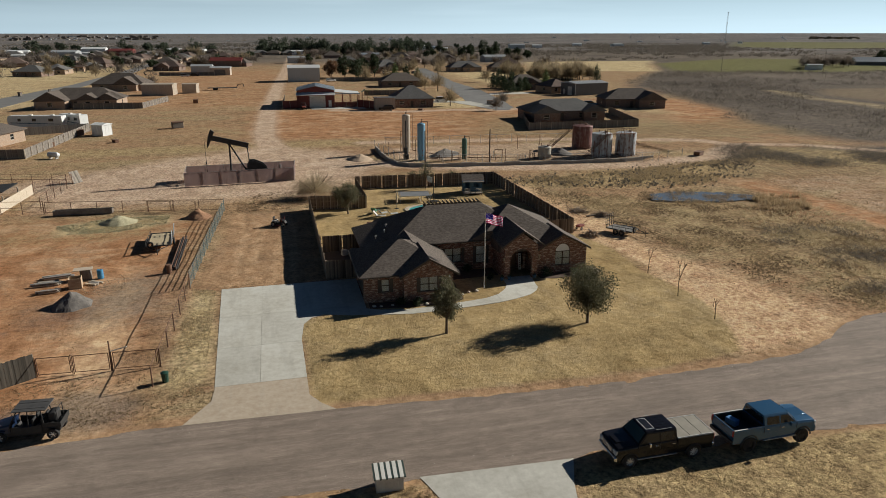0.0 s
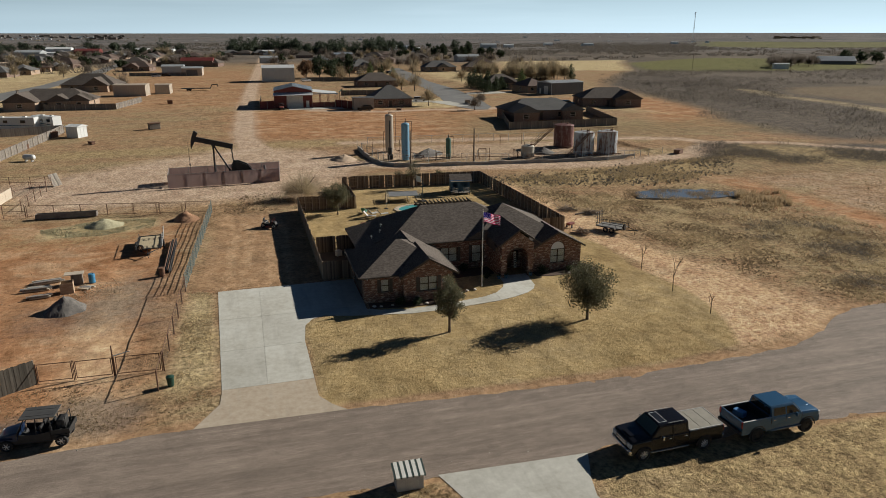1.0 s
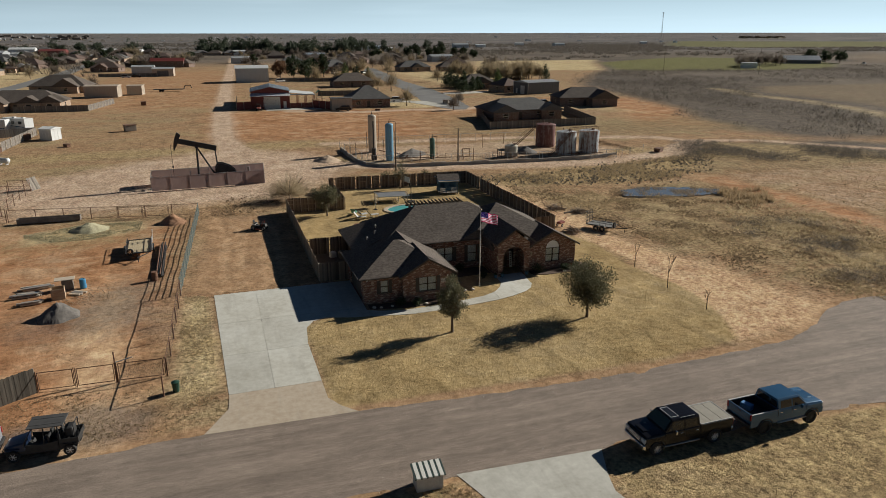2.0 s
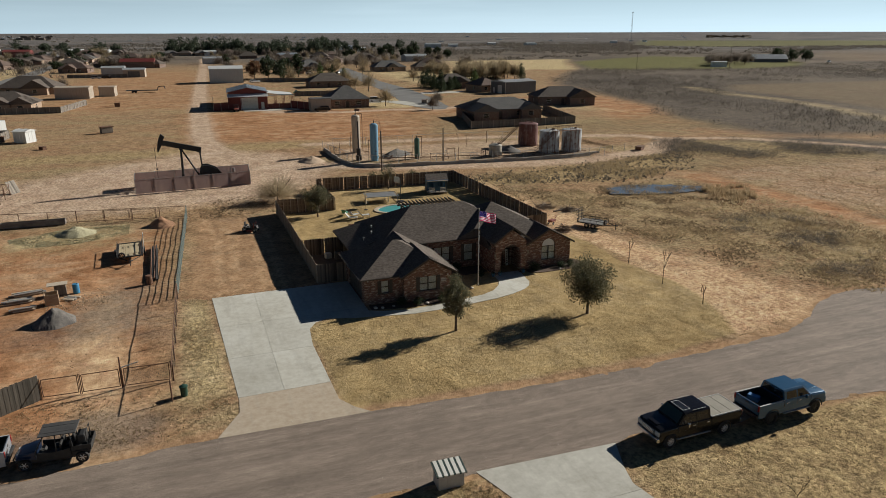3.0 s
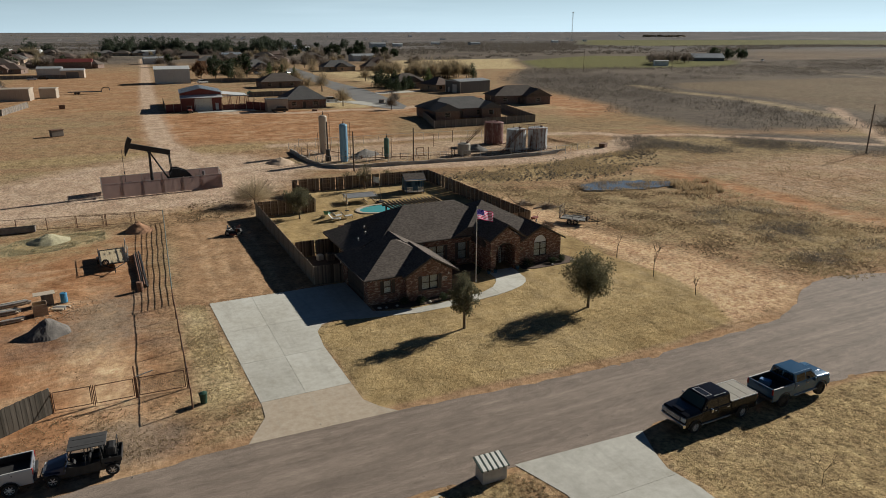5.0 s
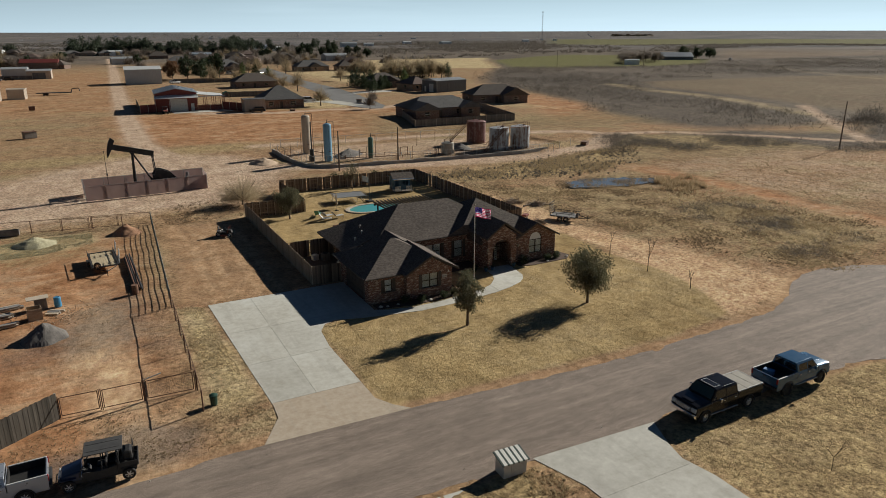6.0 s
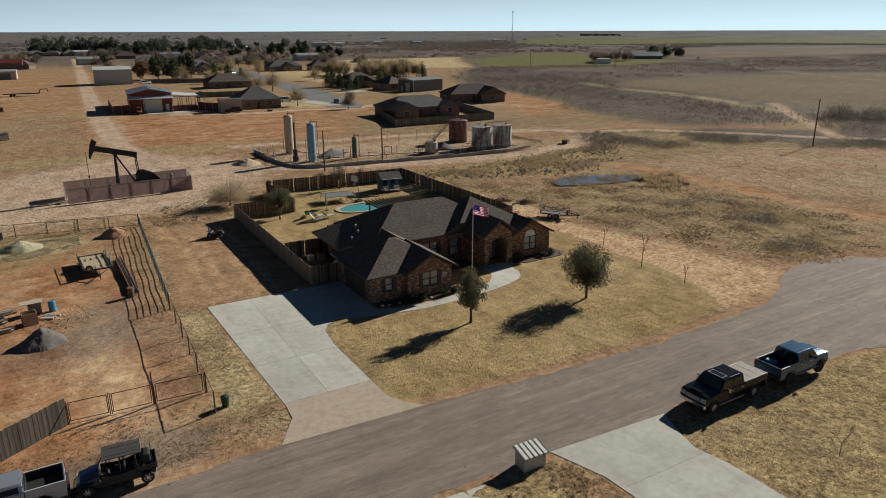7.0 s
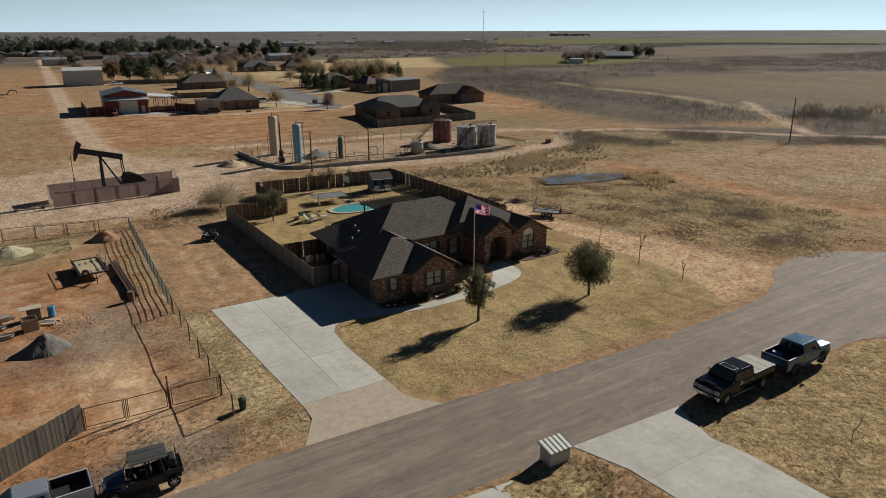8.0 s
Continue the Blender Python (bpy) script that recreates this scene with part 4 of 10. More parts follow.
    right = [(-0.52, 0, e + 0.52 * 30.75), (0, 0.52, e - 0.52 * 60.0), (0, -0.52, e + 0.52 * 72.6), (0.52, 0, m - 0.52 * 19.4)]
    roof_block([(21.7, 60.46), (31.2, 60.46), (31.2, 72.6), (21.7, 72.6)], right[:3] + right[3:], e - 0.16)
    roof_block([(19.4, 62.8), (21.7, 62.8), (21.7, 72.6), (19.4, 72.6)], right[:3] + right[3:], m - 0.16)
    gable_roof(25.2, 31.05, e, 0.54, 59.75, 64.0)
    gable_roof(21.55, 25.75, 3.5, 0.7, 58.95, 65.5)
    # gutters and barge boards
    for name, a, b in (("gutter", (7.4, 56.0, 2.52), (10.95, 56.0, 2.52)), ("gutter", (15.3, 62.7, 3.1), (21.4, 62.7, 3.1)), ("gutter", (7.38, 56.1, 2.52), (7.38, 64.4, 2.52)), ("gutter", (16.36, 55.5, 2.52), (16.36, 62.6, 2.52))):
        g = bmesh.new()
        rod(g, a, b, 0.065, n=6)
        part(name, g, M["trim"], house)
    for pts in (((10.9, 55.32, 2.5), (13.6, 55.32, 4.07), (16.3, 55.32, 2.5)), ((21.5, 58.92, 3.42), (23.65, 58.92, 4.92), (25.8, 58.92, 3.42)), ((25.15, 59.72, 2.5), (28.12, 59.72, 4.1), (31.1, 59.72, 2.5))):
        for a, b in zip(pts, pts[1:]):
            g = bmesh.new()
            side_prism(g, [(a[0], a[2] - 0.13), (b[0], b[2] - 0.13), (b[0], b[2] + 0.05), (a[0], a[2] + 0.05)], a[1] - 0.025, a[1] + 0.02)
            part("barge_board", g, M["trim"], house)
    for x, y, z in ((10.4, 66.2, 3.25), (11.4, 66.9, 3.62), (11.8, 68.4, 3.8)):
        g = bmesh.new()
        rod(g, (x, y, z - 0.6), (x, y, z), 0.05, n=8)
        lathe(g, [(0.05, 0.0), (0.1, 0.02), (0.1, 0.08), (0.02, 0.14)], 8, (x, y, z))
        part("vent_pipe", g, M["steel_grey"], house, "bright metal roof vent pipe")
    house_window(house, (9.78, 56.5), 0.75, 0.9, 2.1, mullions=0)
    house_window(house, (13.63, 55.85), 1.65, 0.9, 2.25)
    house_window(house, (17.73, 63.2), 1.75, 0.85, 2.35)
    house_window(house, (20.65, 63.2), 1.0, 0.6, 2.4, mullions=0)
    house_window(house, (28.3, 60.2), 1.6, 0.75, 2.2, arch=0.8)
    house_window(house, (30.85, 64.1), 1.4, 0.9, 2.1, face=(1, 0))
    house_window(house, (30.85, 68.4), 0.9, 0.9, 2.1, face=(1, 0), mullions=0)
    house_window(house, (10.4, 69.6), 1.2, 0.9, 2.1, face=(-1, 0))
    # garage door
    gd = new("garage_door")
    gd.parent = house
    for i in range(4):
        for j in range(6):
            b = bmesh.new()
            box(b, (8.02, 57.47 + 0.4 + j * 0.816, 0.32 + i * 0.525), (0.05, 0.79, 0.5), bevel=0.015)
            part("door_panel", b, M["trim"], gd)
    # front door
    fd = bmesh.new()
    box(fd, (23.47, 62.08, 1.2), (1.06, 0.06, 2.2), bevel=0.01)
    for sx in (-0.25, 0.25):
        for zz, hh in ((0.62, 0.7), (1.65, 0.9)):
            box(fd, (23.47 + sx, 62.04, zz), (0.36, 0.03, hh), bevel=0.008)
    door = part("front_door", fd, M["door_wood"], house, "dark stained wooden front door")
    k = bmesh.new()
    rod(k, (23.9, 62.06, 1.05), (23.9, 61.95, 1.05), 0.03)
    part("door_knob", k, M["chrome"], door)
    for x in (21.82, 25.43):
        k = bmesh.new()
        box(k, (x, 59.28, 2.25), (0.13, 0.16, 0.05))
        lathe(k, [(0.03, -0.2), (0.07, -0.17), (0.09, 0.0), (0.03, 0.06)], 8, (x, 59.25, 2.2))
        part("wall_lantern", k, M["lantern"], house, "small lantern beside the arch")
    for a in ((15.5, 55.8, 2.2), (8.2, 56.4, 2.3)):
        k = bmesh.new()
        lathe(k, [(0.03, -0.1), (0.06, -0.05), (0.06, 0.06)], 8, a)
        part("flood_light", k, M["white_trim"], house)


M["door_wood"] = surface("stained_door", (0.07, 0.035, 0.02), (0.1, 0.055, 0.03), 2.0, 0.45, stretch=(5, 5, 0.6))
M["lantern"] = surface("lantern_metal", (0.25, 0.22, 0.16), (0.35, 0.3, 0.22), 3.0, 0.4, 0.5)
build_house()


# ---------------------------------------------------------------- timber fences
def picket_fence(name, a, b, height, material, label, group, face=1, seed=0, every=2.4, gap=0.0, boards=None):
    """A board fence: posts, two rails and boards, panel by panel."""
    a, b = Vector((*a, 0)), Vector((*b, 0))
    d = b - a
    L = d.length
    d.normalize()
    n = max(1, round(L / every))
    rnd = random.Random(seed)
    f = thing(name, Matrix.Translation(a) @ pose(0, 0, 0, 0, 0, math.degrees(math.atan2(d.y, d.x))), label, "fence", group)
    step = L / n
    for i in range(n + 1):
        p = bmesh.new()
        box(p, (i * step, -0.09 * face, height * 0.49), (0.09, 0.09, height * 0.98))
        part("post", p, M["post_light"], f)
    for i in range(n):
        r = bmesh.new()
        for z in (0.35, height * 0.55, height - 0.3):
            box(r, ((i + 0.5) * step, -0.045 * face, z), (step, 0.038, 0.085))
        part("rail", r, material, f)
        p = bmesh.new()
        k = int(step / 0.145)
        for j in range(k):
            if gap and rnd.random() < gap:
                continue
            w = step / k
            h = height + rnd.uniform(-0.03, 0.03)
            x = i * step + (j + 0.5) * w
            box(p, (x, (j % 2) * 0.008 + rnd.uniform(-0.003, 0.003), h / 2 - 0.05), (w * rnd.uniform(0.97, 1.0), 0.018, h + 0.1))
        part("fence_panel", p, boards or (M["picket"] if material is M["cedar"] else material), f)["kind"] = "stuff"
    return f


def island_wood(name, a, b):
    k = Nodes(name)
    v = k.scaled(k.coords("Object"), (9, 9, 0.7))
    n = k.noise(v, 2.0, 7, 0.7)
    c = k.mix(k.island(), a, b)
    c = k.mix(0.5, c, k.ramp(n, [(0.3, 0.25), (0.7, 0.75)]), "OVERLAY")
    return k.finish(c, 0.9, 0.0, n, 0.3, 0.01, 0.2)


M["picket"] = island_wood("cedar_pickets", (0.07, 0.05, 0.037), (0.26, 0.195, 0.145))
M["picket_grey"] = island_wood("grey_pickets", (0.15, 0.13, 0.112), (0.24, 0.21, 0.18))
M["picket_tan"] = island_wood("tan_cedar_pickets", (0.22, 0.175, 0.13), (0.34, 0.275, 0.21))
M["picket_lot"] = island_wood("old_grey_pickets", (0.06, 0.053, 0.043), (0.115, 0.1, 0.082))
M["post_light"] = surface("fence_post", (0.36, 0.3, 0.23), (0.46, 0.39, 0.31), 2.0, 0.85)
FT = "weathered cedar board privacy fence round the back yard"
picket_fence("board_fence", (5.05, 92.3), (5.05, 64.0), 1.85, M["cedar"], FT, "yard fences", -1, 1, boards=M["picket_tan"])
picket_fence("board_fence", (12.7, 103.9), (34.7, 102.5), 1.9, M["cedar"], FT, "yard fences", 1, 2, every=1.15, gap=0.04)
picket_fence("board_fence", (34.7, 102.4), (35.2, 72.9), 1.85, M["cedar"], FT, "yard fences", 1, 3, every=1.2, gap=0.04)
picket_fence("board_fence", (5.05, 92.3), (12.6, 91.2), 1.85, M["cedar"], FT, "yard fences", 1, 4, every=1.0)
picket_fence("board_fence", (12.7, 91.2), (12.7, 103.8), 1.85, M["cedar"], FT, "yard fences", 1, 5)
picket_fence("board_fence", (5.1, 72.5), (10.2, 72.5), 1.8, M["cedar"], "cedar board fence closing off the side patio", "yard fences", -1, 6, gap=0.08)
picket_fence("board_fence", (5.1, 63.8), (7.85, 63.6), 1.85, M["cedar"], "dark cedar board gate section beside the garage", "yard fences", -1, 7)
picket_fence("board_fence", (35.2, 72.9), (31.0, 72.6), 1.85, M["cedar"], FT, "yard fences", 1, 8)
picket_fence("board_fence", (-32, 37.2), (-16.2, 48.3), 1.8, M["picket_lot"], "greyed board privacy fence along the dirt lot", "lot fences", -1, 9)


# ---------------------------------------------------------------- trees
def limb(bm, a, b, r0, r1, n=7):
    rod(bm, a, b, r0, r1, n, caps=False)


def leaf_cloud(name, parent, clumps, count, size, material, seed, label=""):
    """Many small leaves gathered in clumps with gaps between them."""
    rnd = random.Random(seed)
    vs, fs = [], []
    tot = sum(c[3] ** 2 for c in clumps)
    for cx, cy, cz, cr in clumps:
        for _ in range(int(count * cr * cr / tot)):
            d = Vector((rnd.gauss(0, 1), rnd.gauss(0, 1), rnd.gauss(0, 1))).normalized() * cr * (0.25 + rnd.random() ** 0.7)
            p = Vector((cx, cy, cz)) + d
            q = Euler((rnd.uniform(0, 6.3), rnd.uniform(0, 6.3), rnd.uniform(0, 6.3))).to_matrix()
            s = size * rnd.uniform(0.6, 1.3)
            i = len(vs)
            for u in ((-s, -s * 0.45, 0), (s, -s * 0.45, 0), (s * 0.8, s * 0.45, s * 0.2), (-s * 0.8, s * 0.45, s * 0.2)):
                vs.append(tuple(p + q @ Vector(u)))
            fs.append((i, i + 1, i + 2, i + 3))
    me = bpy.data.meshes.new(name)
    me.from_pydata(vs, [], fs)
    me.materials.append(material)
    ob = new(name, me)
    ob.parent = parent
    if label:
        ob["label"] = label
    return ob


def oak(p, height, crown, seed, label, leaves=7000, leaf=0.07, material="leaf_oak", trunk=1.1, group="", clumps=44, fuzz=0.3):
    """A round-headed broadleaf tree with a ragged outline."""
    rnd = random.Random(seed)
    t = thing("tree", (p[0], p[1], 0, 0, 0, rnd.uniform(0, 360)), label, "tree", group)
    bm = bmesh.new()
    fork = Vector((rnd.uniform(-0.05, 0.05), rnd.uniform(-0.05, 0.05), trunk))
    thick = 0.028 * height
    limb(bm, (0, 0, -0.1), fork * 0.5, thick, thick * 0.78, 9), limb(bm, fork * 0.5, fork, thick * 0.78, thick * 0.7, 9)
    tufts = []
    mid = (trunk * 0.8 + height) / 2
    half = (height - trunk * 0.8) / 2
    for i in range(clumps):
        d = Vector((rnd.gauss(0, 1), rnd.gauss(0, 1), rnd.gauss(0, 1))).normalized()
        f = rnd.uniform(0.25, 0.86) if i % 3 else rnd.uniform(0.75, 0.98)
        q = Vector((d.x * crown * f, d.y * crown * f, mid + d.z * half * f))
        k = fork.lerp(q, 0.5) + Vector((0, 0, rnd.uniform(0, 0.06) * height))
        limb(bm, fork, k, thick * 0.36, thick * 0.2, 5), limb(bm, k, q, thick * 0.2, thick * 0.05, 5)
        tufts.append((q.x, q.y, q.z, crown * rnd.uniform(0.16, fuzz)))
    part("trunk", bm, M["bark"], t)
    leaf_cloud("crown", t, tufts, leaves, leaf, M[material], seed)
    return t


def bare_tree(p, height, seed, label, r=0.09, depth=5, spread=0.55, group="", material="twig", trunk=0.3, name="bare_tree", stems=1):
    """A leafless tree grown by forking."""
    rnd = random.Random(seed)
    t = thing(name, (p[0], p[1], 0), label, "tree", group)
    vs, fs = [], []

    def stick(a, b, r0, r1):
        u = (b - a).orthogonal().normalized()
        w = (b - a).normalized().cross(u)
        k = len(vs)
        for q, rr in ((a, r0), (b, r1)):
            for i in range(4):
                vs.append(tuple(q + (u * math.cos(i * math.pi / 2) + w * math.sin(i * math.pi / 2)) * rr))
        for i in range(4):
            fs.append((k + i, k + (i + 1) % 4, k + 4 + (i + 1) % 4, k + 4 + i))

    def grow(a, d, length, rad, lev):
        b = a + d * length
        stick(a, b, rad, rad * 0.7)
        if lev == 0:
            return
        for _ in range(rnd.choice((2, 3, 3)) if lev > 1 else 3):
            e = (d + Vector((rnd.gauss(0, spread), rnd.gauss(0, spread), rnd.gauss(0.05, spread * 0.6)))).normalized()
            if e.z < 0.05:
                e.z = 0.1
            grow(b, e, length * rnd.uniform(0.6, 0.88), rad * 0.64, lev - 1)

    for _ in range(stems):
        lean_by = 0.1 if stems == 1 else 0.6
        grow(Vector((0, 0, -0.05)), Vector((rnd.uniform(-lean_by, lean_by), rnd.uniform(-lean_by, lean_by), 1)).normalized(), height * trunk, r, depth)
    me = bpy.data.meshes.new("trunk")
    me.from_pydata(vs, [], fs)
    me.materials.append(M[material])
    new("trunk", me).parent = t
    return t


def winter_tree(p, height, crown, seed, label, n=420, wide=0.1, material="winter", group="winter trees", low=0.25, name="bare_tree"):
    """A leafless tree with a haze of fine twigs round its limbs."""
    rnd, rng = random.Random(seed), np.random.default_rng(seed)
    t = thing(name, (p[0], p[1], 0, 0, 0, rnd.uniform(0, 360)), label, "tree", group)
    bm = bmesh.new()
    fork = Vector((0, 0, height * low))
    limb(bm, (0, 0, -0.1), fork, height * 0.028, height * 0.02, 6)
    for i in range(7):
        a = i * 0.9 + rnd.uniform(-0.3, 0.3)
        limb(bm, fork, (crown * 0.5 * math.cos(a), crown * 0.5 * math.sin(a), height * rnd.uniform(0.5, 0.8)), height * 0.014, height * 0.004, 4)
    part("trunk", bm, M["bark"], t)
    d = rng.normal(size=(n, 3))
    d[:, 2] = np.abs(d[:, 2] + 0.25)
    d /= np.linalg.norm(d, axis=1)[:, None]
    lump = 0.8 + 0.25 * np.sin(d[:, 0] * 4 + seed) * np.cos(d[:, 1] * 5 + seed * 2)
    size = np.array([crown, crown, height - fork.z])
    f0, f1 = rng.uniform(0.1, 0.7, n), rng.uniform(0.75, 1.05, n)
    a = d * size * (f0 * lump)[:, None]
    e = d + rng.normal(size=(n, 3)) * 0.18
    b = e * size * (f1 * lump)[:, None]
    for q in (a, b):
        q[:, 2] = q[:, 2] * 0.95 + fork.z * 0.9
    side = np.cross(b - a, rng.normal(size=(n, 3)))
    side *= (wide / (np.linalg.norm(side, axis=1) + 1e-9))[:, None]
    V = np.stack([a - side, a + side, b + side * 0.3, b - side * 0.3], 1).reshape(-1, 3)
    me = bpy.data.meshes.new("crown")
    me.from_pydata(V.tolist(), [], np.arange(4 * n).reshape(n, 4).tolist())
    me.materials.append(M[material])
    new("crown", me).parent = t
    return t


oak((13.45, 48.7), 4.7, 1.25, 11, "young live oak with a narrow grey-green crown on the lawn", 9000, 0.05, trunk=1.35, group="front lawn oaks", clumps=90, fuzz=0.3)
oak((25.3, 47.9), 5.0, 2.2, 12, "round-crowned live oak with dense olive leaves on the lawn", 16000, 0.055, trunk=1.25, group="front lawn oaks", clumps=130, fuzz=0.27)
deck = bmesh.new()
prism(deck, [(5.25, 64.3), (10.35, 64.3), (10.35, 72.4), (5.25, 72.4)], -0.15, 0.02)
tagged(part("patio", deck, M["deck_dark"]), "dark worn boards of the shaded side patio", "patio", kind="structure")


# ---------------------------------------------------------------- vehicles
def rounded(hw, z0, z1, r, top=1.0):
    """Half-open cross-section of a body: width 2 hw, with softened upper corners."""
    t = hw * top
    return [(-hw, z0), (-hw, z0 + (z1 - z0) * 0.55), (-t - (hw - t) * 0.35, z1 - r), (-t + r * 0.35, z1 - r * 0.3), (-t + r * 1.3, z1), (t - r * 1.3, z1),
            (t - r * 0.35, z1 - r * 0.3), (t + (hw - t) * 0.35, z1 - r), (hw, z0 + (z1 - z0) * 0.55), (hw, z0)]


def loft(bm, secs):
    """A closed skin through cross-sections given as (x, points)."""
    rings = [[bm.verts.new((x, y, z)) for y, z in pts] for x, pts in secs]
    n = len(rings[0])
    fs = []
    for a, b in zip(rings, rings[1:]):
        for i in range(n):
            fs.append(bm.faces.new((a[i], a[(i + 1) % n], b[(i + 1) % n], b[i])))
    fs += [bm.faces.new(rings[0][::-1]), bm.faces.new(rings[-1])]
    bmesh.ops.recalc_face_normals(bm, faces=fs)
    return bm


def wheel(parent, x, y, r, w, rim_mat, spokes=8):
    tyre = bmesh.new()
    lathe(tyre, [(r * 0.62, -w / 2), (r * 0.93, -w / 2), (r, -w * 0.33), (r, w * 0.33), (r * 0.93, w / 2), (r * 0.62, w / 2)], 24, caps=False)
    bmesh.ops.transform(tyre, matrix=pose(0, 0, 0, 90, 0, 0), verts=tyre.verts)
    wh = new("wheel")
    wh.parent = parent
    wh.matrix_basis = pose(x, y, r)
    part("tyre", tyre, M["rubber"], wh)
    rim = bmesh.new()
    lathe(rim, [(r * 0.62, -w * 0.42), (r * 0.62, w * 0.42)], 24, caps=False)
    for s in (-1, 1):
        lathe(rim, [(0.02, s * w * 0.3), (r * 0.16, s * w * 0.36), (r * 0.16, s * w * 0.44), (0.02, s * w * 0.46)], 12)
        for i in range(spokes):
            a = 2 * math.pi * i / spokes
            m = pose(0, 0, 0, 0, 0, math.degrees(a)) @ Matrix.Translation((r * 0.38, 0, s * w * 0.4))
            box(rim, (0, 0, 0), (r * 0.46, r * 0.13, w * 0.07), m=m)
    bmesh.ops.transform(rim, matrix=pose(0, 0, 0, 90, 0, 0), verts=rim.verts)
    part("rim", rim, rim_mat, wh)
    plate = bmesh.new()
    lathe(plate, [(0.03, -w * 0.2), (r * 0.6, -w * 0.2), (r * 0.6, w * 0.2), (0.03, w * 0.2)], 14)
    bmesh.ops.transform(plate, matrix=pose(0, 0, 0, 90, 0, 0), verts=plate.verts)
    part("brake_plate", plate, M["black"], wh)
    return wh


def body_side(L, z0, z1, axles, r, n=10):
    """Side outline of a lower body with wheel arches."""
    pts = [(-L / 2, z1), (-L / 2, z0)]
    for ax in sorted(axles):
        for i in range(n + 1):
            a = math.pi - math.pi * i / n
            pts.append((ax + r * math.cos(a), z0 - 0.0 + max(0.0, r * math.sin(a) * 1.02 - (z0 - 0.38))))
    pts += [(L / 2 - 0.05, z0), (L / 2, z1 - 0.1), (L / 2 - 0.05, z1)]
    return pts


def soften(ob, width=0.035):
    """Rounds the pressed edges of a body panel."""
    for f in ob.data.polygons:
        f.use_smooth = True
    mod = ob.modifiers.new("rounded", "BEVEL")
    mod.width, mod.segments, mod.limit_method, mod.angle_limit = width, 3, "ANGLE", radians(22)
    mod.harden_normals = True
    return ob


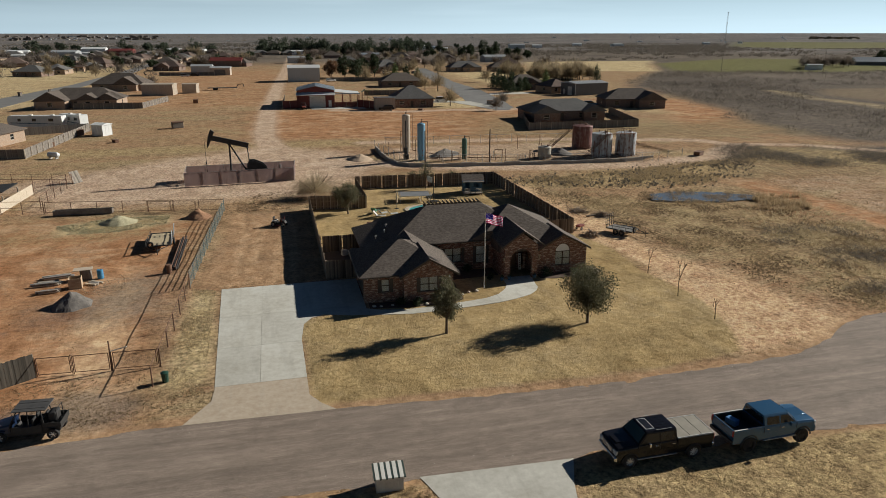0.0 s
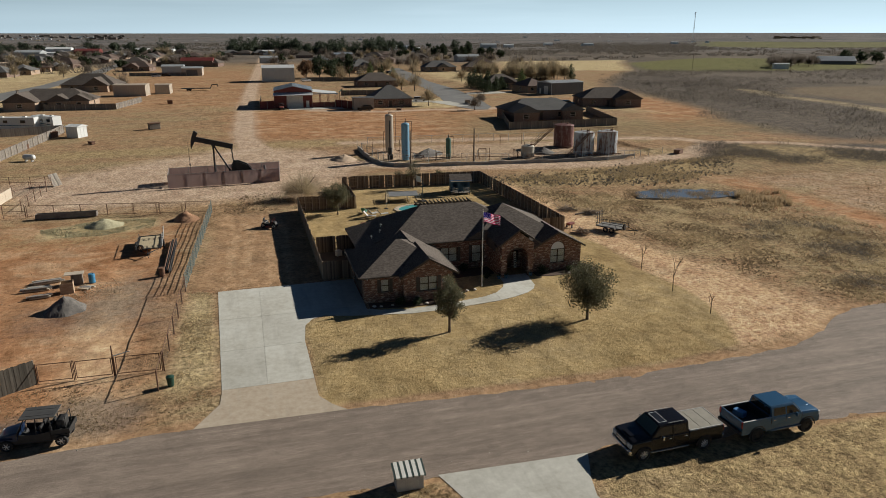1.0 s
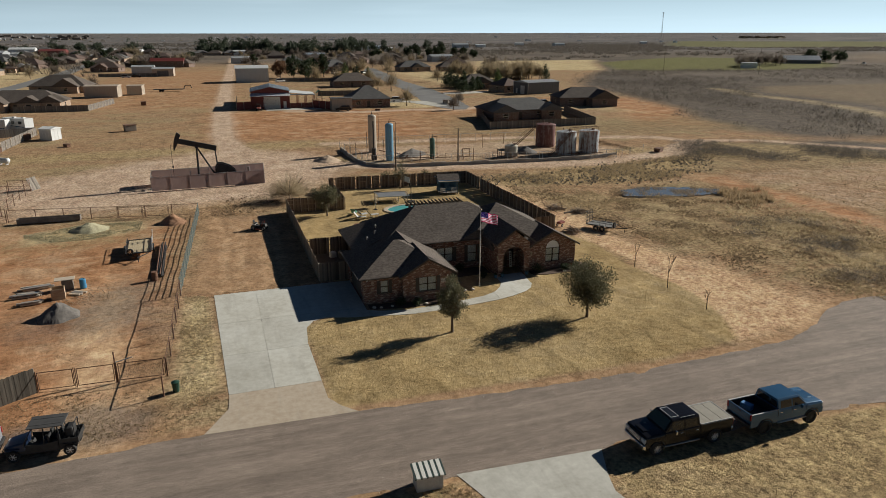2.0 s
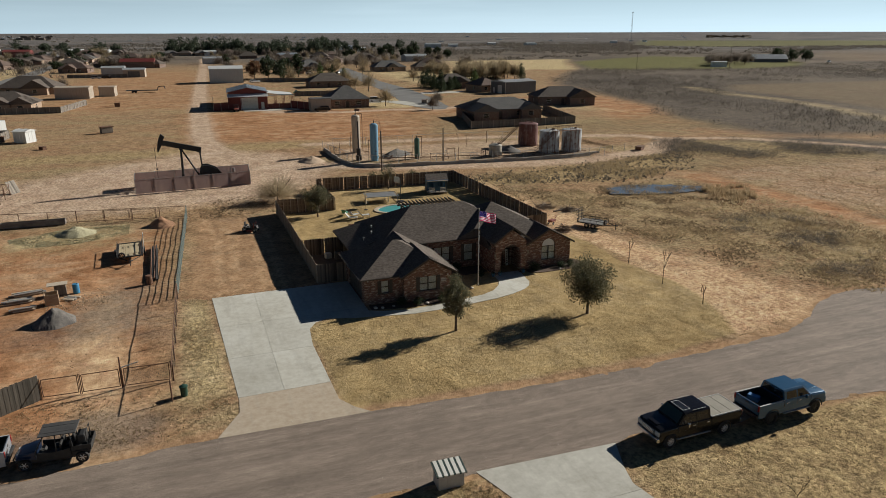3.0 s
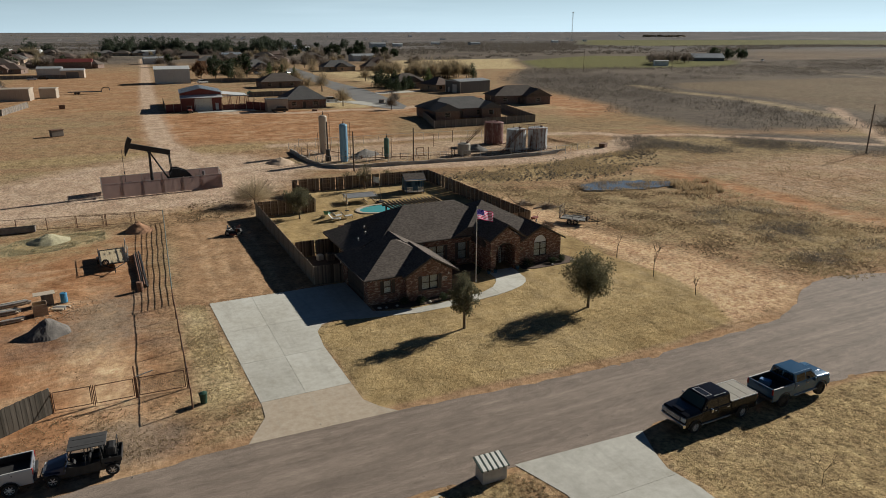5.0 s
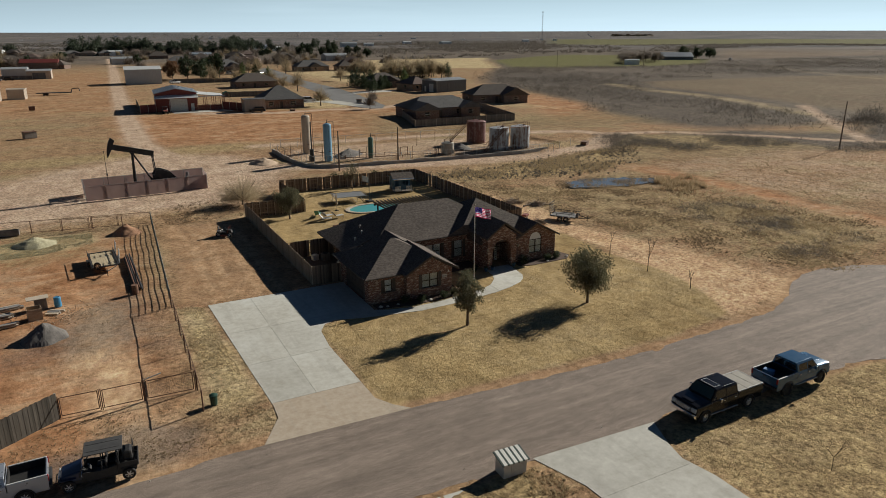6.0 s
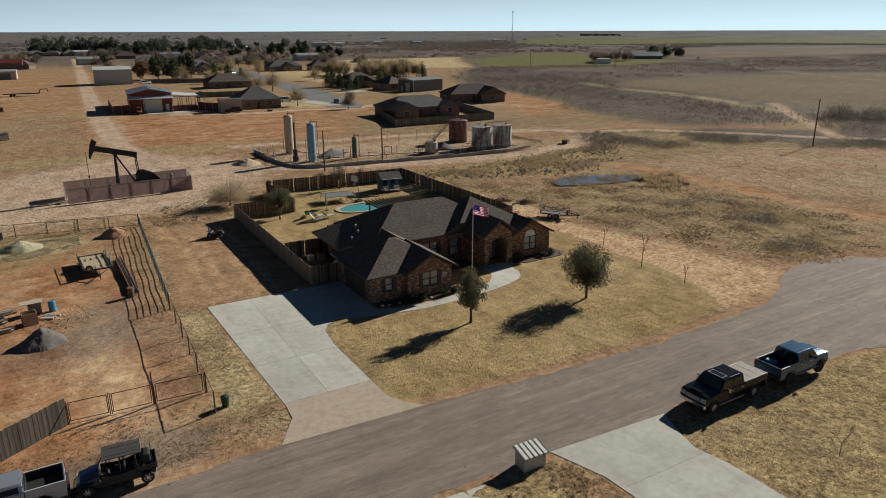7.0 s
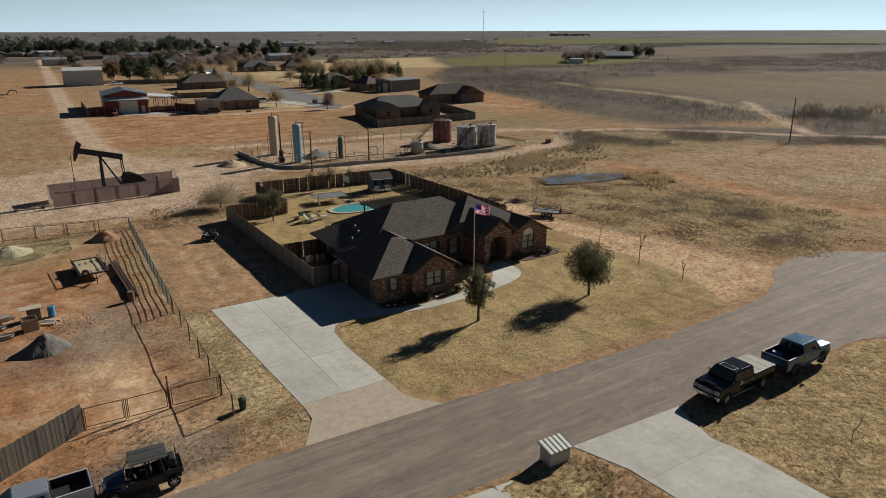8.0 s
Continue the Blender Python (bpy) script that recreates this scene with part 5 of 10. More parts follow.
def pickup(name, m, L, W, H, paint, label, wheelbase, front_over, cab0, cab1, wr=0.42, rim="chrome", cover=False, cargo=False, trim="chrome", lift=0.0):
    """A crew-cab pickup truck that faces +x; cab0 and cab1 are the cab's back and front edges."""
    t = thing(name, m, label, "pickup truck", "parked trucks")
    fa = L / 2 - front_over
    ra = fa - wheelbase
    hw = W / 2
    belt, floor, rail = 1.18 + lift, 0.95 + lift, 1.38 + lift
    low = bmesh.new()
    side_prism(low, body_side(L - 0.24, 0.5 + lift, floor, (ra, fa), wr + 0.08), -hw + 0.02, hw - 0.02)
    soften(part("lower_body", low, paint, t), 0.03)
    b = bmesh.new()      # bonnet and wings
    nose = L / 2 - 0.14
    cowl = cab1
    loft(b, [(nose, rounded(hw - 0.1, floor - 0.02, belt + 0.02, 0.06, 0.97)), (nose - 0.1, rounded(hw - 0.03, floor - 0.02, belt + 0.1, 0.07, 0.96)),
             (nose - 0.6, rounded(hw, floor - 0.02, belt + 0.15, 0.08, 0.95)), (cowl, rounded(hw, floor - 0.02, belt + 0.19, 0.08, 0.94))])
    box(b, (nose - 0.7, 0, belt + 0.15), (0.95, 0.8, 0.05), bevel=0.02)
    soften(part("bonnet", b, paint, t))
    b = bmesh.new()      # doors
    loft(b, [(cab0, rounded(hw, floor - 0.02, belt + 0.2, 0.06, 0.96)), (cowl, rounded(hw, floor - 0.02, belt + 0.17, 0.06, 0.95))])
    soften(part("cab_body", b, paint, t))
    g0, g1 = belt + 0.2, H
    b = bmesh.new()
    th = 0.8
    back, front = cab0 + 0.02, cowl - 0.05
    loft(b, [(back, [(-hw * 0.95, g0 - 0.04), (-hw * th, g1 - 0.1), (-hw * th + 0.09, g1 - 0.01), (hw * th - 0.09, g1 - 0.01), (hw * th, g1 - 0.1), (hw * 0.95, g0 - 0.04)]),
             (back + 0.12, [(-hw * 0.95, g0 - 0.04), (-hw * th, g1 - 0.08), (-hw * th + 0.1, g1), (hw * th - 0.1, g1), (hw * th, g1 - 0.08), (hw * 0.95, g0 - 0.04)]),
             (front - 0.52, [(-hw * 0.95, g0 - 0.04), (-hw * th, g1 - 0.08), (-hw * th + 0.1, g1), (hw * th - 0.1, g1), (hw * th, g1 - 0.08), (hw * 0.95, g0 - 0.04)]),
             (front, [(-hw * 0.93, g0 - 0.04), (-hw * 0.925, g0 - 0.02), (-hw * 0.9, g0), (hw * 0.9, g0), (hw * 0.925, g0 - 0.02), (hw * 0.93, g0 - 0.04)])])
    soften(part("cab_roof", b, paint, t), 0.06)
    for i in range(5 if cover else 0):
        r = bmesh.new()
        box(r, ((back + front - 0.8) / 2 - 0.12, (i - 2) * 0.24, g1 + 0.008), (front - back - 1.45, 0.045, 0.016), bevel=0.005)
        part("roof_rib", r, paint, t)
    if cover:            # sunroof set in a bright frame at the front of the roof
        sx = front - 0.86
        r = bmesh.new()
        box(r, (sx, 0, g1 + 0.004), (0.46, W * 0.5, 0.022), bevel=0.008)
        roof_light = part("sunroof", r, M["glass_dark"], t, "dark glass sunroof with a bright frame")
        r = bmesh.new()
        for q in (-1, 1):
            box(r, (sx + q * 0.245, 0, g1 + 0.012), (0.035, W * 0.53, 0.03), bevel=0.008)
            box(r, (sx, q * W * 0.258, g1 + 0.012), (0.46, 0.035, 0.03), bevel=0.008)
        part("sunroof_frame", r, M["rail_grey"], roof_light)
        r = bmesh.new()
        for q in (-1, 1):
            rod(r, (sx - 0.25, q * hw * 0.72, g1 + 0.03), (back + 0.3, q * hw * 0.72, g1 + 0.03), 0.012, n=6)
        part("roof_rail", r, M["rail_grey"], t)
    # seams between the doors and the wing
    for s in (-1, 1):
        for ux in (back + 1.05, front + 0.02, cab0 - 0.01):
            r = bmesh.new()
            box(r, (ux, s * (hw - 0.004), (floor + belt) / 2 + 0.08), (0.014, 0.02, belt - floor + 0.2))
            part("door_seam", r, M["black"], t)
    # glass, laid a little proud of the cab
    def lean(s, f):      # a point on the cab's side: s along, f from sill to roof
        return hw * 0.95 - (hw * 0.95 - hw * th) * f + 0.006
    for s in (-1, 1):
        for u0, u1, u2, u3 in ((back + 0.16, back + 1.0, back + 1.0, back + 0.2), (back + 1.1, front - 0.16, front - 0.56, back + 1.1)):
            w = bmesh.new()
            z0w, z1w = g0 + 0.02, g1 - 0.13
            f0, f1 = 0.1, 0.86
            q = [(u0, s * lean(0, f0), z0w), (u1, s * lean(0, f0), z0w), (u2, s * lean(0, f1), z1w), (u3, s * lean(0, f1), z1w)]
            vs = [w.verts.new(c) for c in q] + [w.verts.new((c[0], c[1] - s * 0.02, c[2])) for c in q]
            for f in ((0, 1, 2, 3), (7, 6, 5, 4), (0, 4, 5, 1), (1, 5, 6, 2), (2, 6, 7, 3), (3, 7, 4, 0)):
                w.faces.new([vs[i] for i in f])
            bmesh.ops.recalc_face_normals(w, faces=w.faces)
            part("side_window", w, M["glass_dark"], t)
    def slab(x0, z0, x1, z1, y0, y1, name, off):
        w = bmesh.new()
        d = Vector((z1 - z0, 0, x0 - x1)).normalized() * off
        q = [(x0, -y0, z0), (x0, y0, z0), (x1, y1, z1), (x1, -y1, z1)]
        vs = [w.verts.new(Vector(c) + d) for c in q] + [w.verts.new(Vector(c) - d) for c in q]
        for f in ((0, 1, 2, 3), (7, 6, 5, 4), (0, 4, 5, 1), (1, 5, 6, 2), (2, 6, 7, 3), (3, 7, 4, 0)):
            w.faces.new([vs[i] for i in f])
        bmesh.ops.recalc_face_normals(w, faces=w.faces)
        return part(name, w, M["windscreen"] if name == "windscreen" else M["glass_dark"], t)
    slab(front - 0.03, g0 + 0.05, front - 0.48, g1 - 0.05, hw * 0.82, hw * 0.69, "windscreen", 0.03)
    slab(back, g0 + 0.05, back + 0.01, g1 - 0.15, hw * 0.8, hw * 0.7, "rear_window", 0.012)
    # bed
    tail = -L / 2 + 0.1
    for s in (-1, 1):
        b = bmesh.new()
        loft(b, [(tail, [(s * (hw - 0.09), floor - 0.03), (s * (hw - 0.09), rail), (s * (hw - 0.02), rail), (s * hw, rail - 0.06), (s * hw, floor - 0.03)]),
                 (cab0 - 0.03, [(s * (hw - 0.09), floor - 0.03), (s * (hw - 0.09), rail), (s * (hw - 0.02), rail), (s * hw, rail - 0.06), (s * hw, floor - 0.03)])])
        soften(part("bed_side", b, paint, t), 0.02)
        b = bmesh.new()
        box(b, ((tail + cab0) / 2, s * (hw - 0.055), rail + 0.012), (cab0 - tail - 0.06, 0.085, 0.024), bevel=0.008)
        part("bed_rail", b, M["steel_grey"] if cover else M["rail_grey"], t)
    b = bmesh.new()
    box(b, (tail + 0.04, 0, (floor + rail) / 2), (0.08, W - 0.2, rail - floor), bevel=0.02)
    gate = part("tailgate", b, paint, t)
    h = bmesh.new()
    box(h, (tail - 0.012, 0, rail - 0.14), (0.02, 0.24, 0.08), bevel=0.008)
    part("gate_handle", h, M["black"], gate)
    b = bmesh.new()
    box(b, ((tail + cab0) / 2, 0, floor - 0.01), (cab0 - tail - 0.06, W - 0.2, 0.03))
    box(b, (cab0 - 0.06, 0, (floor + rail) / 2), (0.05, W - 0.2, rail - floor))
    box(b, (tail + 0.1, 0, (floor + rail) / 2), (0.03, W - 0.22, rail - floor - 0.04))
    for s in (-1, 1):
        box(b, ((tail + cab0) / 2, s * (hw - 0.105), (floor + rail) / 2), (cab0 - tail - 0.08, 0.024, rail - floor - 0.03))
    part("bed_liner", b, M["black"], t)
    if cover:
        n = 3
        span = (cab0 - 0.08 - tail - 0.02) / n
        for i in range(n):
            b = bmesh.new()
            box(b, (tail + 0.02 + span * (i + 0.5), 0, rail + 0.04), (span - 0.02, W - 0.16, 0.035), bevel=0.012)
            part("tonneau_panel", b, M["tonneau"], t, "pale grey folding bed cover panel")
        b = bmesh.new()
        for q in (-1, 1):
            box(b, ((tail + cab0) / 2 - 0.02, q * (hw - 0.05), rail + 0.05), (cab0 - tail, 0.05, 0.045), bevel=0.012)
        for xx in (tail + 0.01, cab0 - 0.06):
            box(b, (xx, 0, rail + 0.05), (0.05, W - 0.16, 0.045), bevel=0.012)
        part("cover_frame", b, M["rail_grey"], t, "bright metal frame round the bed cover")
    if cargo:
        b = bmesh.new()
        box(b, (tail + 0.9, 0.35, floor + 0.19), (0.42, 0.7, 0.36), rz=18, bevel=0.04)
        part("cool_box", b, M["cooler_blue"], t, "blue box lying in the bed")
    # front end
    b = bmesh.new()
    box(b, (L / 2 - 0.13, 0, 1.0 + lift), (0.1, W * 0.56, 0.34), bevel=0.03)
    grille = part("grille", b, M["grille_dark"] if trim == "chrome" else M["black"], t)
    for i in range(3):
        b = bmesh.new()
        box(b, (L / 2 - 0.075, 0, 0.9 + lift + i * 0.1), (0.03, W * 0.54, 0.04), bevel=0.01)
        part("grille_bar", b, M[trim], grille)
    for s in (-1, 1):
        b = bmesh.new()
        box(b, (L / 2 - 0.16, s * (hw - 0.24), 1.02 + lift), (0.16, 0.34, 0.28), bevel=0.03)
        part("headlight", b, M["lamp_clear"], t)
        b = bmesh.new()
        box(b, (tail + 0.005, s * (hw - 0.07), (floor + rail) / 2 + 0.03), (0.09, 0.12, 0.36), bevel=0.02)
        part("tail_light", b, M["lamp_red"], t)
        b = bmesh.new()
        box(b, (front - 0.55, s * (hw + 0.16), g0 + 0.02), (0.1, 0.2, 0.24), bevel=0.03)
        rod(b, (front - 0.55, s * (hw - 0.05), g0 - 0.06), (front - 0.55, s * (hw + 0.1), g0 - 0.04), 0.025)
        part("door_mirror", b, M["chrome"] if cover else paint, t)
        for hx in (back + 0.22, back + 1.25):
            b = bmesh.new()
            box(b, (hx, s * (hw + 0.005), belt - 0.01), (0.2, 0.035, 0.04), bevel=0.01)
            part("door_handle", b, M["chrome"], t)
        b = bmesh.new()
        box(b, ((cab0 + cab1) / 2, s * (hw - 0.02), 0.5 + lift), (cab1 - cab0, 0.16, 0.05), bevel=0.015)
        part("side_step", b, M["steel_grey"], t)
        for ax in (fa, ra):
            b = bmesh.new()
            pts = [(ax + (wr + 0.1) * math.cos(a), s * (hw + 0.005), max(0.42, 0.5 + lift - 0.12 + (wr + 0.1) * math.sin(a))) for a in [math.pi * i / 10 for i in range(11)]]
            tube(b, pts, 0.035, 6)
            part("wheel_arch", b, M["black"], t)
    b = bmesh.new()
    loft(b, [(L / 2 - 0.16, rounded(hw - 0.02, 0.52 + lift, 0.8 + lift, 0.05)), (L / 2 - 0.02, rounded(hw - 0.08, 0.54 + lift, 0.78 + lift, 0.05)), (L / 2, rounded(hw - 0.2, 0.57 + lift, 0.75 + lift, 0.05))])
    part("front_bumper", b, M[trim], t)
    b = bmesh.new()
    box(b, (-L / 2 + 0.06, 0, 0.66 + lift), (0.16, W - 0.12, 0.2), bevel=0.03)
    part("rear_bumper", b, M["chrome"] if cover else M["black"], t)
    for ax in (fa, ra):
        for s in (-1, 1):
            wheel(t, ax, s * (hw - 0.125), wr, 0.29, M["wheel_alloy"] if rim == "chrome" else M[rim])
    b = bmesh.new()
    for ax in (fa, ra):
        rod(b, (ax, -hw + 0.2, wr), (ax, hw - 0.2, wr), 0.07)
    box(b, ((fa + ra) / 2, 0, 0.52), (wheelbase + 0.6, 0.9, 0.16))
    part("chassis", b, M["black"], t)
    return t


M["truck_black"] = paint_material("black_truck_paint", (0.008, 0.008, 0.010), 0.1, 0.0, 0.01, 0.25)
M["truck_blue"] = paint_material("slate_blue_truck_paint", (0.035, 0.11, 0.205), 0.16, 0.3, 0.03)
M["truck_silver"] = paint_material("silver_truck_paint", (0.40, 0.43, 0.48), 0.22, 0.5, 0.03)
M["truck_white"] = paint_material("white_truck_paint", (0.7, 0.7, 0.69), 0.3, 0.0, 0.08)
M["windscreen"] = paint_material("windscreen_glass", (0.02, 0.045, 0.045), 0.05, 0.0, 0.05)
M["tonneau"] = surface("tonneau_vinyl", (0.21, 0.19, 0.155), (0.265, 0.24, 0.195), 1.5, 0.7)
M["rail_grey"] = surface("bed_rail_cap", (0.4, 0.4, 0.39), (0.5, 0.49, 0.47), 2.0, 0.5)
M["cooler_blue"] = surface("blue_plastic", (0.05, 0.16, 0.34), (0.08, 0.22, 0.42), 2.0, 0.5)
M["grille_dark"] = surface("grille_backing", (0.05, 0.05, 0.05), (0.09, 0.09, 0.09), 3.0, 0.5)
M["lamp_clear"] = paint_material("headlight_lens", (0.45, 0.47, 0.48), 0.45, 0.0, 0.1)
M["lamp_red"] = paint_material("tail_lens", (0.34, 0.02, 0.02), 0.2, 0.0, 0.05)
pickup("pickup_truck", (21.05, 29.95, 0.02, 0, 0, 180.8), 6.25, 2.03, 1.98, M["truck_black"], "black crew-cab pickup with pale bed cover and chrome grille", 3.97, 0.97, -0.72, 1.72, 0.42, "chrome", cover=True)
pickup("pickup_truck", (27.95, 29.75, 0.02, 0, 0, 1.5), 5.85, 2.02, 2.08, M["truck_blue"], "slate blue lifted crew-cab pickup with an open bed", 3.6, 1.0, -0.78, 1.45, 0.46, "black", cargo=True, trim="black", lift=0.12)
pickup("pickup_truck", (-19.2, 40.75, 0.02, 0, 0, 181), 5.5, 1.9, 1.8, M["truck_silver"], "silver pickup with an open bed parked on the verge", 3.3, 0.95, -0.8, 1.3, 0.39, "chrome")


def side_by_side(name, m, label, blue, long=True, scale=1.0):
    """An off-road buggy with a roll cage; it faces +x."""
    t = thing(name, m, label, "utility vehicle")
    L = 3.9 if long else 2.9
    W, wr = 1.55, 0.34
    f, r = L / 2 - 0.5, -L / 2 + 0.5
    b = bmesh.new()
    side_prism(b, [(-L / 2 + 0.05, 0.75), (-L / 2 + 0.1, 0.5), (r - 0.1, 0.38), (f - 0.5, 0.34), (L / 2 - 0.1, 0.45), (L / 2 - 0.05, 0.62), (f - 0.55, 0.7), (f - 0.75, 0.55), (r + 0.7, 0.55), (r + 0.6, 0.78)], -0.62, 0.62)
    part("chassis", b, M["black"], t)
    b = bmesh.new()
    loft(b, [(L / 2, rounded(0.4, 0.55, 0.78, 0.06)), (L / 2 - 0.2, rounded(0.6, 0.58, 0.92, 0.08)), (f - 0.3, rounded(0.66, 0.6, 1.05, 0.08)), (f - 0.62, rounded(0.68, 0.6, 1.12, 0.06))])
    part("hood", b, M["buggy_blue"] if blue else M["buggy_red"], t)
    b = bmesh.new()
    box(b, (r - 0.02, 0, 0.8), (1.0, 1.4, 0.05))
    for s in (-1, 1):
        box(b, (r - 0.02, s * 0.7, 0.95), (1.0, 0.04, 0.28))
    box(b, (r - 0.5, 0, 0.95), (0.04, 1.4, 0.28)), box(b, (r + 0.48, 0, 0.98), (0.04, 1.4, 0.34))
    part("cargo_bed", b, M["black"], t)
    fx, bx = f - 0.65, r + 0.5
    for s in (-1, 1):
        b = bmesh.new()
        tube(b, [(fx + 0.1, s * 0.68, 0.75), (fx, s * 0.68, 1.1), (fx - 0.45, s * 0.6, 1.9), (bx, s * 0.6, 1.9), (bx - 0.1, s * 0.68, 0.8)], 0.032)
        if long:
            tube(b, [((fx + bx) / 2 - 0.15, s * 0.6, 1.9), ((fx + bx) / 2 - 0.1, s * 0.68, 0.6)], 0.032)
        part("roll_bar", b, M["black"], t)
    b = bmesh.new()
    box(b, ((fx - 0.3 + bx) / 2 - 0.12, 0, 1.94), (fx + 0.15 - bx, 1.42, 0.05), bevel=0.02)
    for s in (-0.35, 0.35):
        box(b, ((fx - 0.3 + bx) / 2 - 0.12, s, 1.972), (fx - 0.1 - bx, 0.1, 0.02), bevel=0.008)
    part("roof_panel", b, M["buggy_roof"], t, "faded black plastic roof panel")
    rows = (fx - 0.95, bx + 0.3) if long else (bx + 0.3,)
    for x in rows:
        for y in (-0.34, 0.34):
            b = bmesh.new()
            box(b, (x, y, 0.72), (0.5, 0.52, 0.14), bevel=0.04)
            box(b, (x - 0.26, y, 1.02), (0.12, 0.5, 0.6), bevel=0.04)
            part("seat", b, M["black"], t)
    for s in (-1, 1):
        b = bmesh.new()
        side_prism(b, [(bx + 0.05, 0.5), (fx - 0.02, 0.5), (fx - 0.04, 0.98), ((fx + bx) / 2, 0.9), (bx + 0.05, 1.02)], s * 0.69 - 0.02, s * 0.69 + 0.02)
        part("side_door", b, M["black"], t)
    b = bmesh.new()
    lathe(b, [(0.17, -0.015), (0.19, 0.0), (0.17, 0.015)], 14)
    bmesh.ops.transform(b, matrix=pose(fx - 0.42, 0.34, 1.1, 0, -60, 0), verts=b.verts)
    part("steering_wheel", b, M["black"], t)
    for ax in (f, r):
        for s in (-1, 1):
            wheel(t, ax, s * (W / 2 - 0.14), wr, 0.27, M["wheel_alloy"], 6)
            b = bmesh.new()
            box(b, (ax, s * (W / 2 - 0.16), 0.77), (0.75, 0.3, 0.04), bevel=0.015)
            part("fender", b, M["buggy_blue"] if (blue and ax == f) else M["black"], t)
    for s in (-1, 1):
        b = bmesh.new()
        box(b, (L / 2 - 0.08, s * 0.38, 0.82), (0.08, 0.24, 0.12), bevel=0.02)
        part("headlight", b, M["lamp_clear"], t)
    b = bmesh.new()
    tube(b, [(L / 2 - 0.05, -0.45, 0.45), (L / 2 + 0.1, -0.4, 0.6), (L / 2 + 0.1, 0.4, 0.6), (L / 2 - 0.05, 0.45, 0.45)], 0.03)
    part("bull_bar", b, M["black"], t)
    return t


M["buggy_blue"] = paint_material("buggy_blue_plastic", (0.008, 0.022, 0.06), 0.25, 0.0, 0.02)
M["buggy_red"] = paint_material("buggy_red_plastic", (0.22, 0.04, 0.03), 0.4, 0.0, 0.2)
M["buggy_roof"] = surface("dusty_roof_plastic", (0.045, 0.044, 0.043), (0.075, 0.072, 0.07), 1.5, 0.6)
buggy = side_by_side("utility_buggy", (-14.2, 40.45, 0.02, 0, 0, 176), "four-seat black off-road buggy with a blue hood and flat roof", True)


def riding_mower(m, label):
    """A small tractor mower; it faces +x."""
    t = thing("riding_mower", m, label, "mower")
    b = bmesh.new()
    side_prism(b, [(-0.85, 0.4), (-0.8, 0.62), (-0.1, 0.5), (0.2, 0.5), (0.25, 0.85), (0.85, 0.78), (0.95, 0.45), (0.6, 0.3), (-0.6, 0.28)], -0.24, 0.24)
    part("body", b, M["black"], t)
    b = bmesh.new()
    box(b, (-0.55, 0, 0.72), (0.46, 0.86, 0.07), bevel=0.03)
    part("fender", b, M["white_trim"], t, "white rear fender")
    b = bmesh.new()
    box(b, (-0.45, 0, 0.82), (0.4, 0.42, 0.1), bevel=0.04)
    box(b, (-0.66, 0, 1.02), (0.1, 0.42, 0.38), bevel=0.04)
    part("seat", b, M["black"], t)
    b = bmesh.new()
    box(b, (0.05, 0, 0.2), (0.8, 1.15, 0.16), bevel=0.04)
    part("mower_deck", b, M["buggy_red"], t, "red mowing deck")
    b = bmesh.new()
    rod(b, (0.22, 0, 0.8), (0.08, 0, 1.08), 0.03, n=6)
    for i in range(10):
        u, v = math.tau * i / 10, math.tau * (i + 1) / 10
        rod(b, (0.05 + 0.09 * math.cos(u), 0.19 * math.sin(u), 1.08 + 0.06 * math.cos(u)), (0.05 + 0.09 * math.cos(v), 0.19 * math.sin(v), 1.08 + 0.06 * math.cos(v)), 0.018, n=6)
    part("steering_wheel", b, M["black"], t)
    for s in (-1, 1):
        b = bmesh.new()
        rod(b, (0.5, s * 0.32, 0.5), (0.62, s * 0.34, 1.15), 0.05, n=6)
        part("lift_arm", b, M["buggy_red"], t, "red upright lift arm")
        for x, r, w in ((-0.55, 0.33, 0.24), (0.68, 0.24, 0.16)):
            wheel(t, x, s * 0.44, r, w, M["white_trim"], 6)


riding_mower((0.9, 84.6, 0.0, 0, 0, -28), "small black and red riding mower with a white fender")
# sprayer and tank carried in the buggy's bed
sp = thing("sprayer_tank", pose(-12.75, 40.35, 0.85, 0, 0, 176), "dark sprayer tank and pump riding in the buggy bed", "sprayer")
b = bmesh.new()
box(b, (0, 0.05, 0.45), (0.5, 0.8, 0.6), bevel=0.12)
part("tank", b, M["black"], sp)
b = bmesh.new()
tube(b, [(-0.3, -0.45, 0), (-0.3, -0.45, 0.95), (-0.3, 0.5, 0.95), (-0.3, 0.5, 0)], 0.025)
part("carrier", b, M["black"], sp)
b = bmesh.new()
rod(b, (-0.1, -0.5, 0.2), (0.3, -0.5, 0.2), 0.13, n=12)
part("pump", b, M["chrome"], sp, "small bright metal pump")


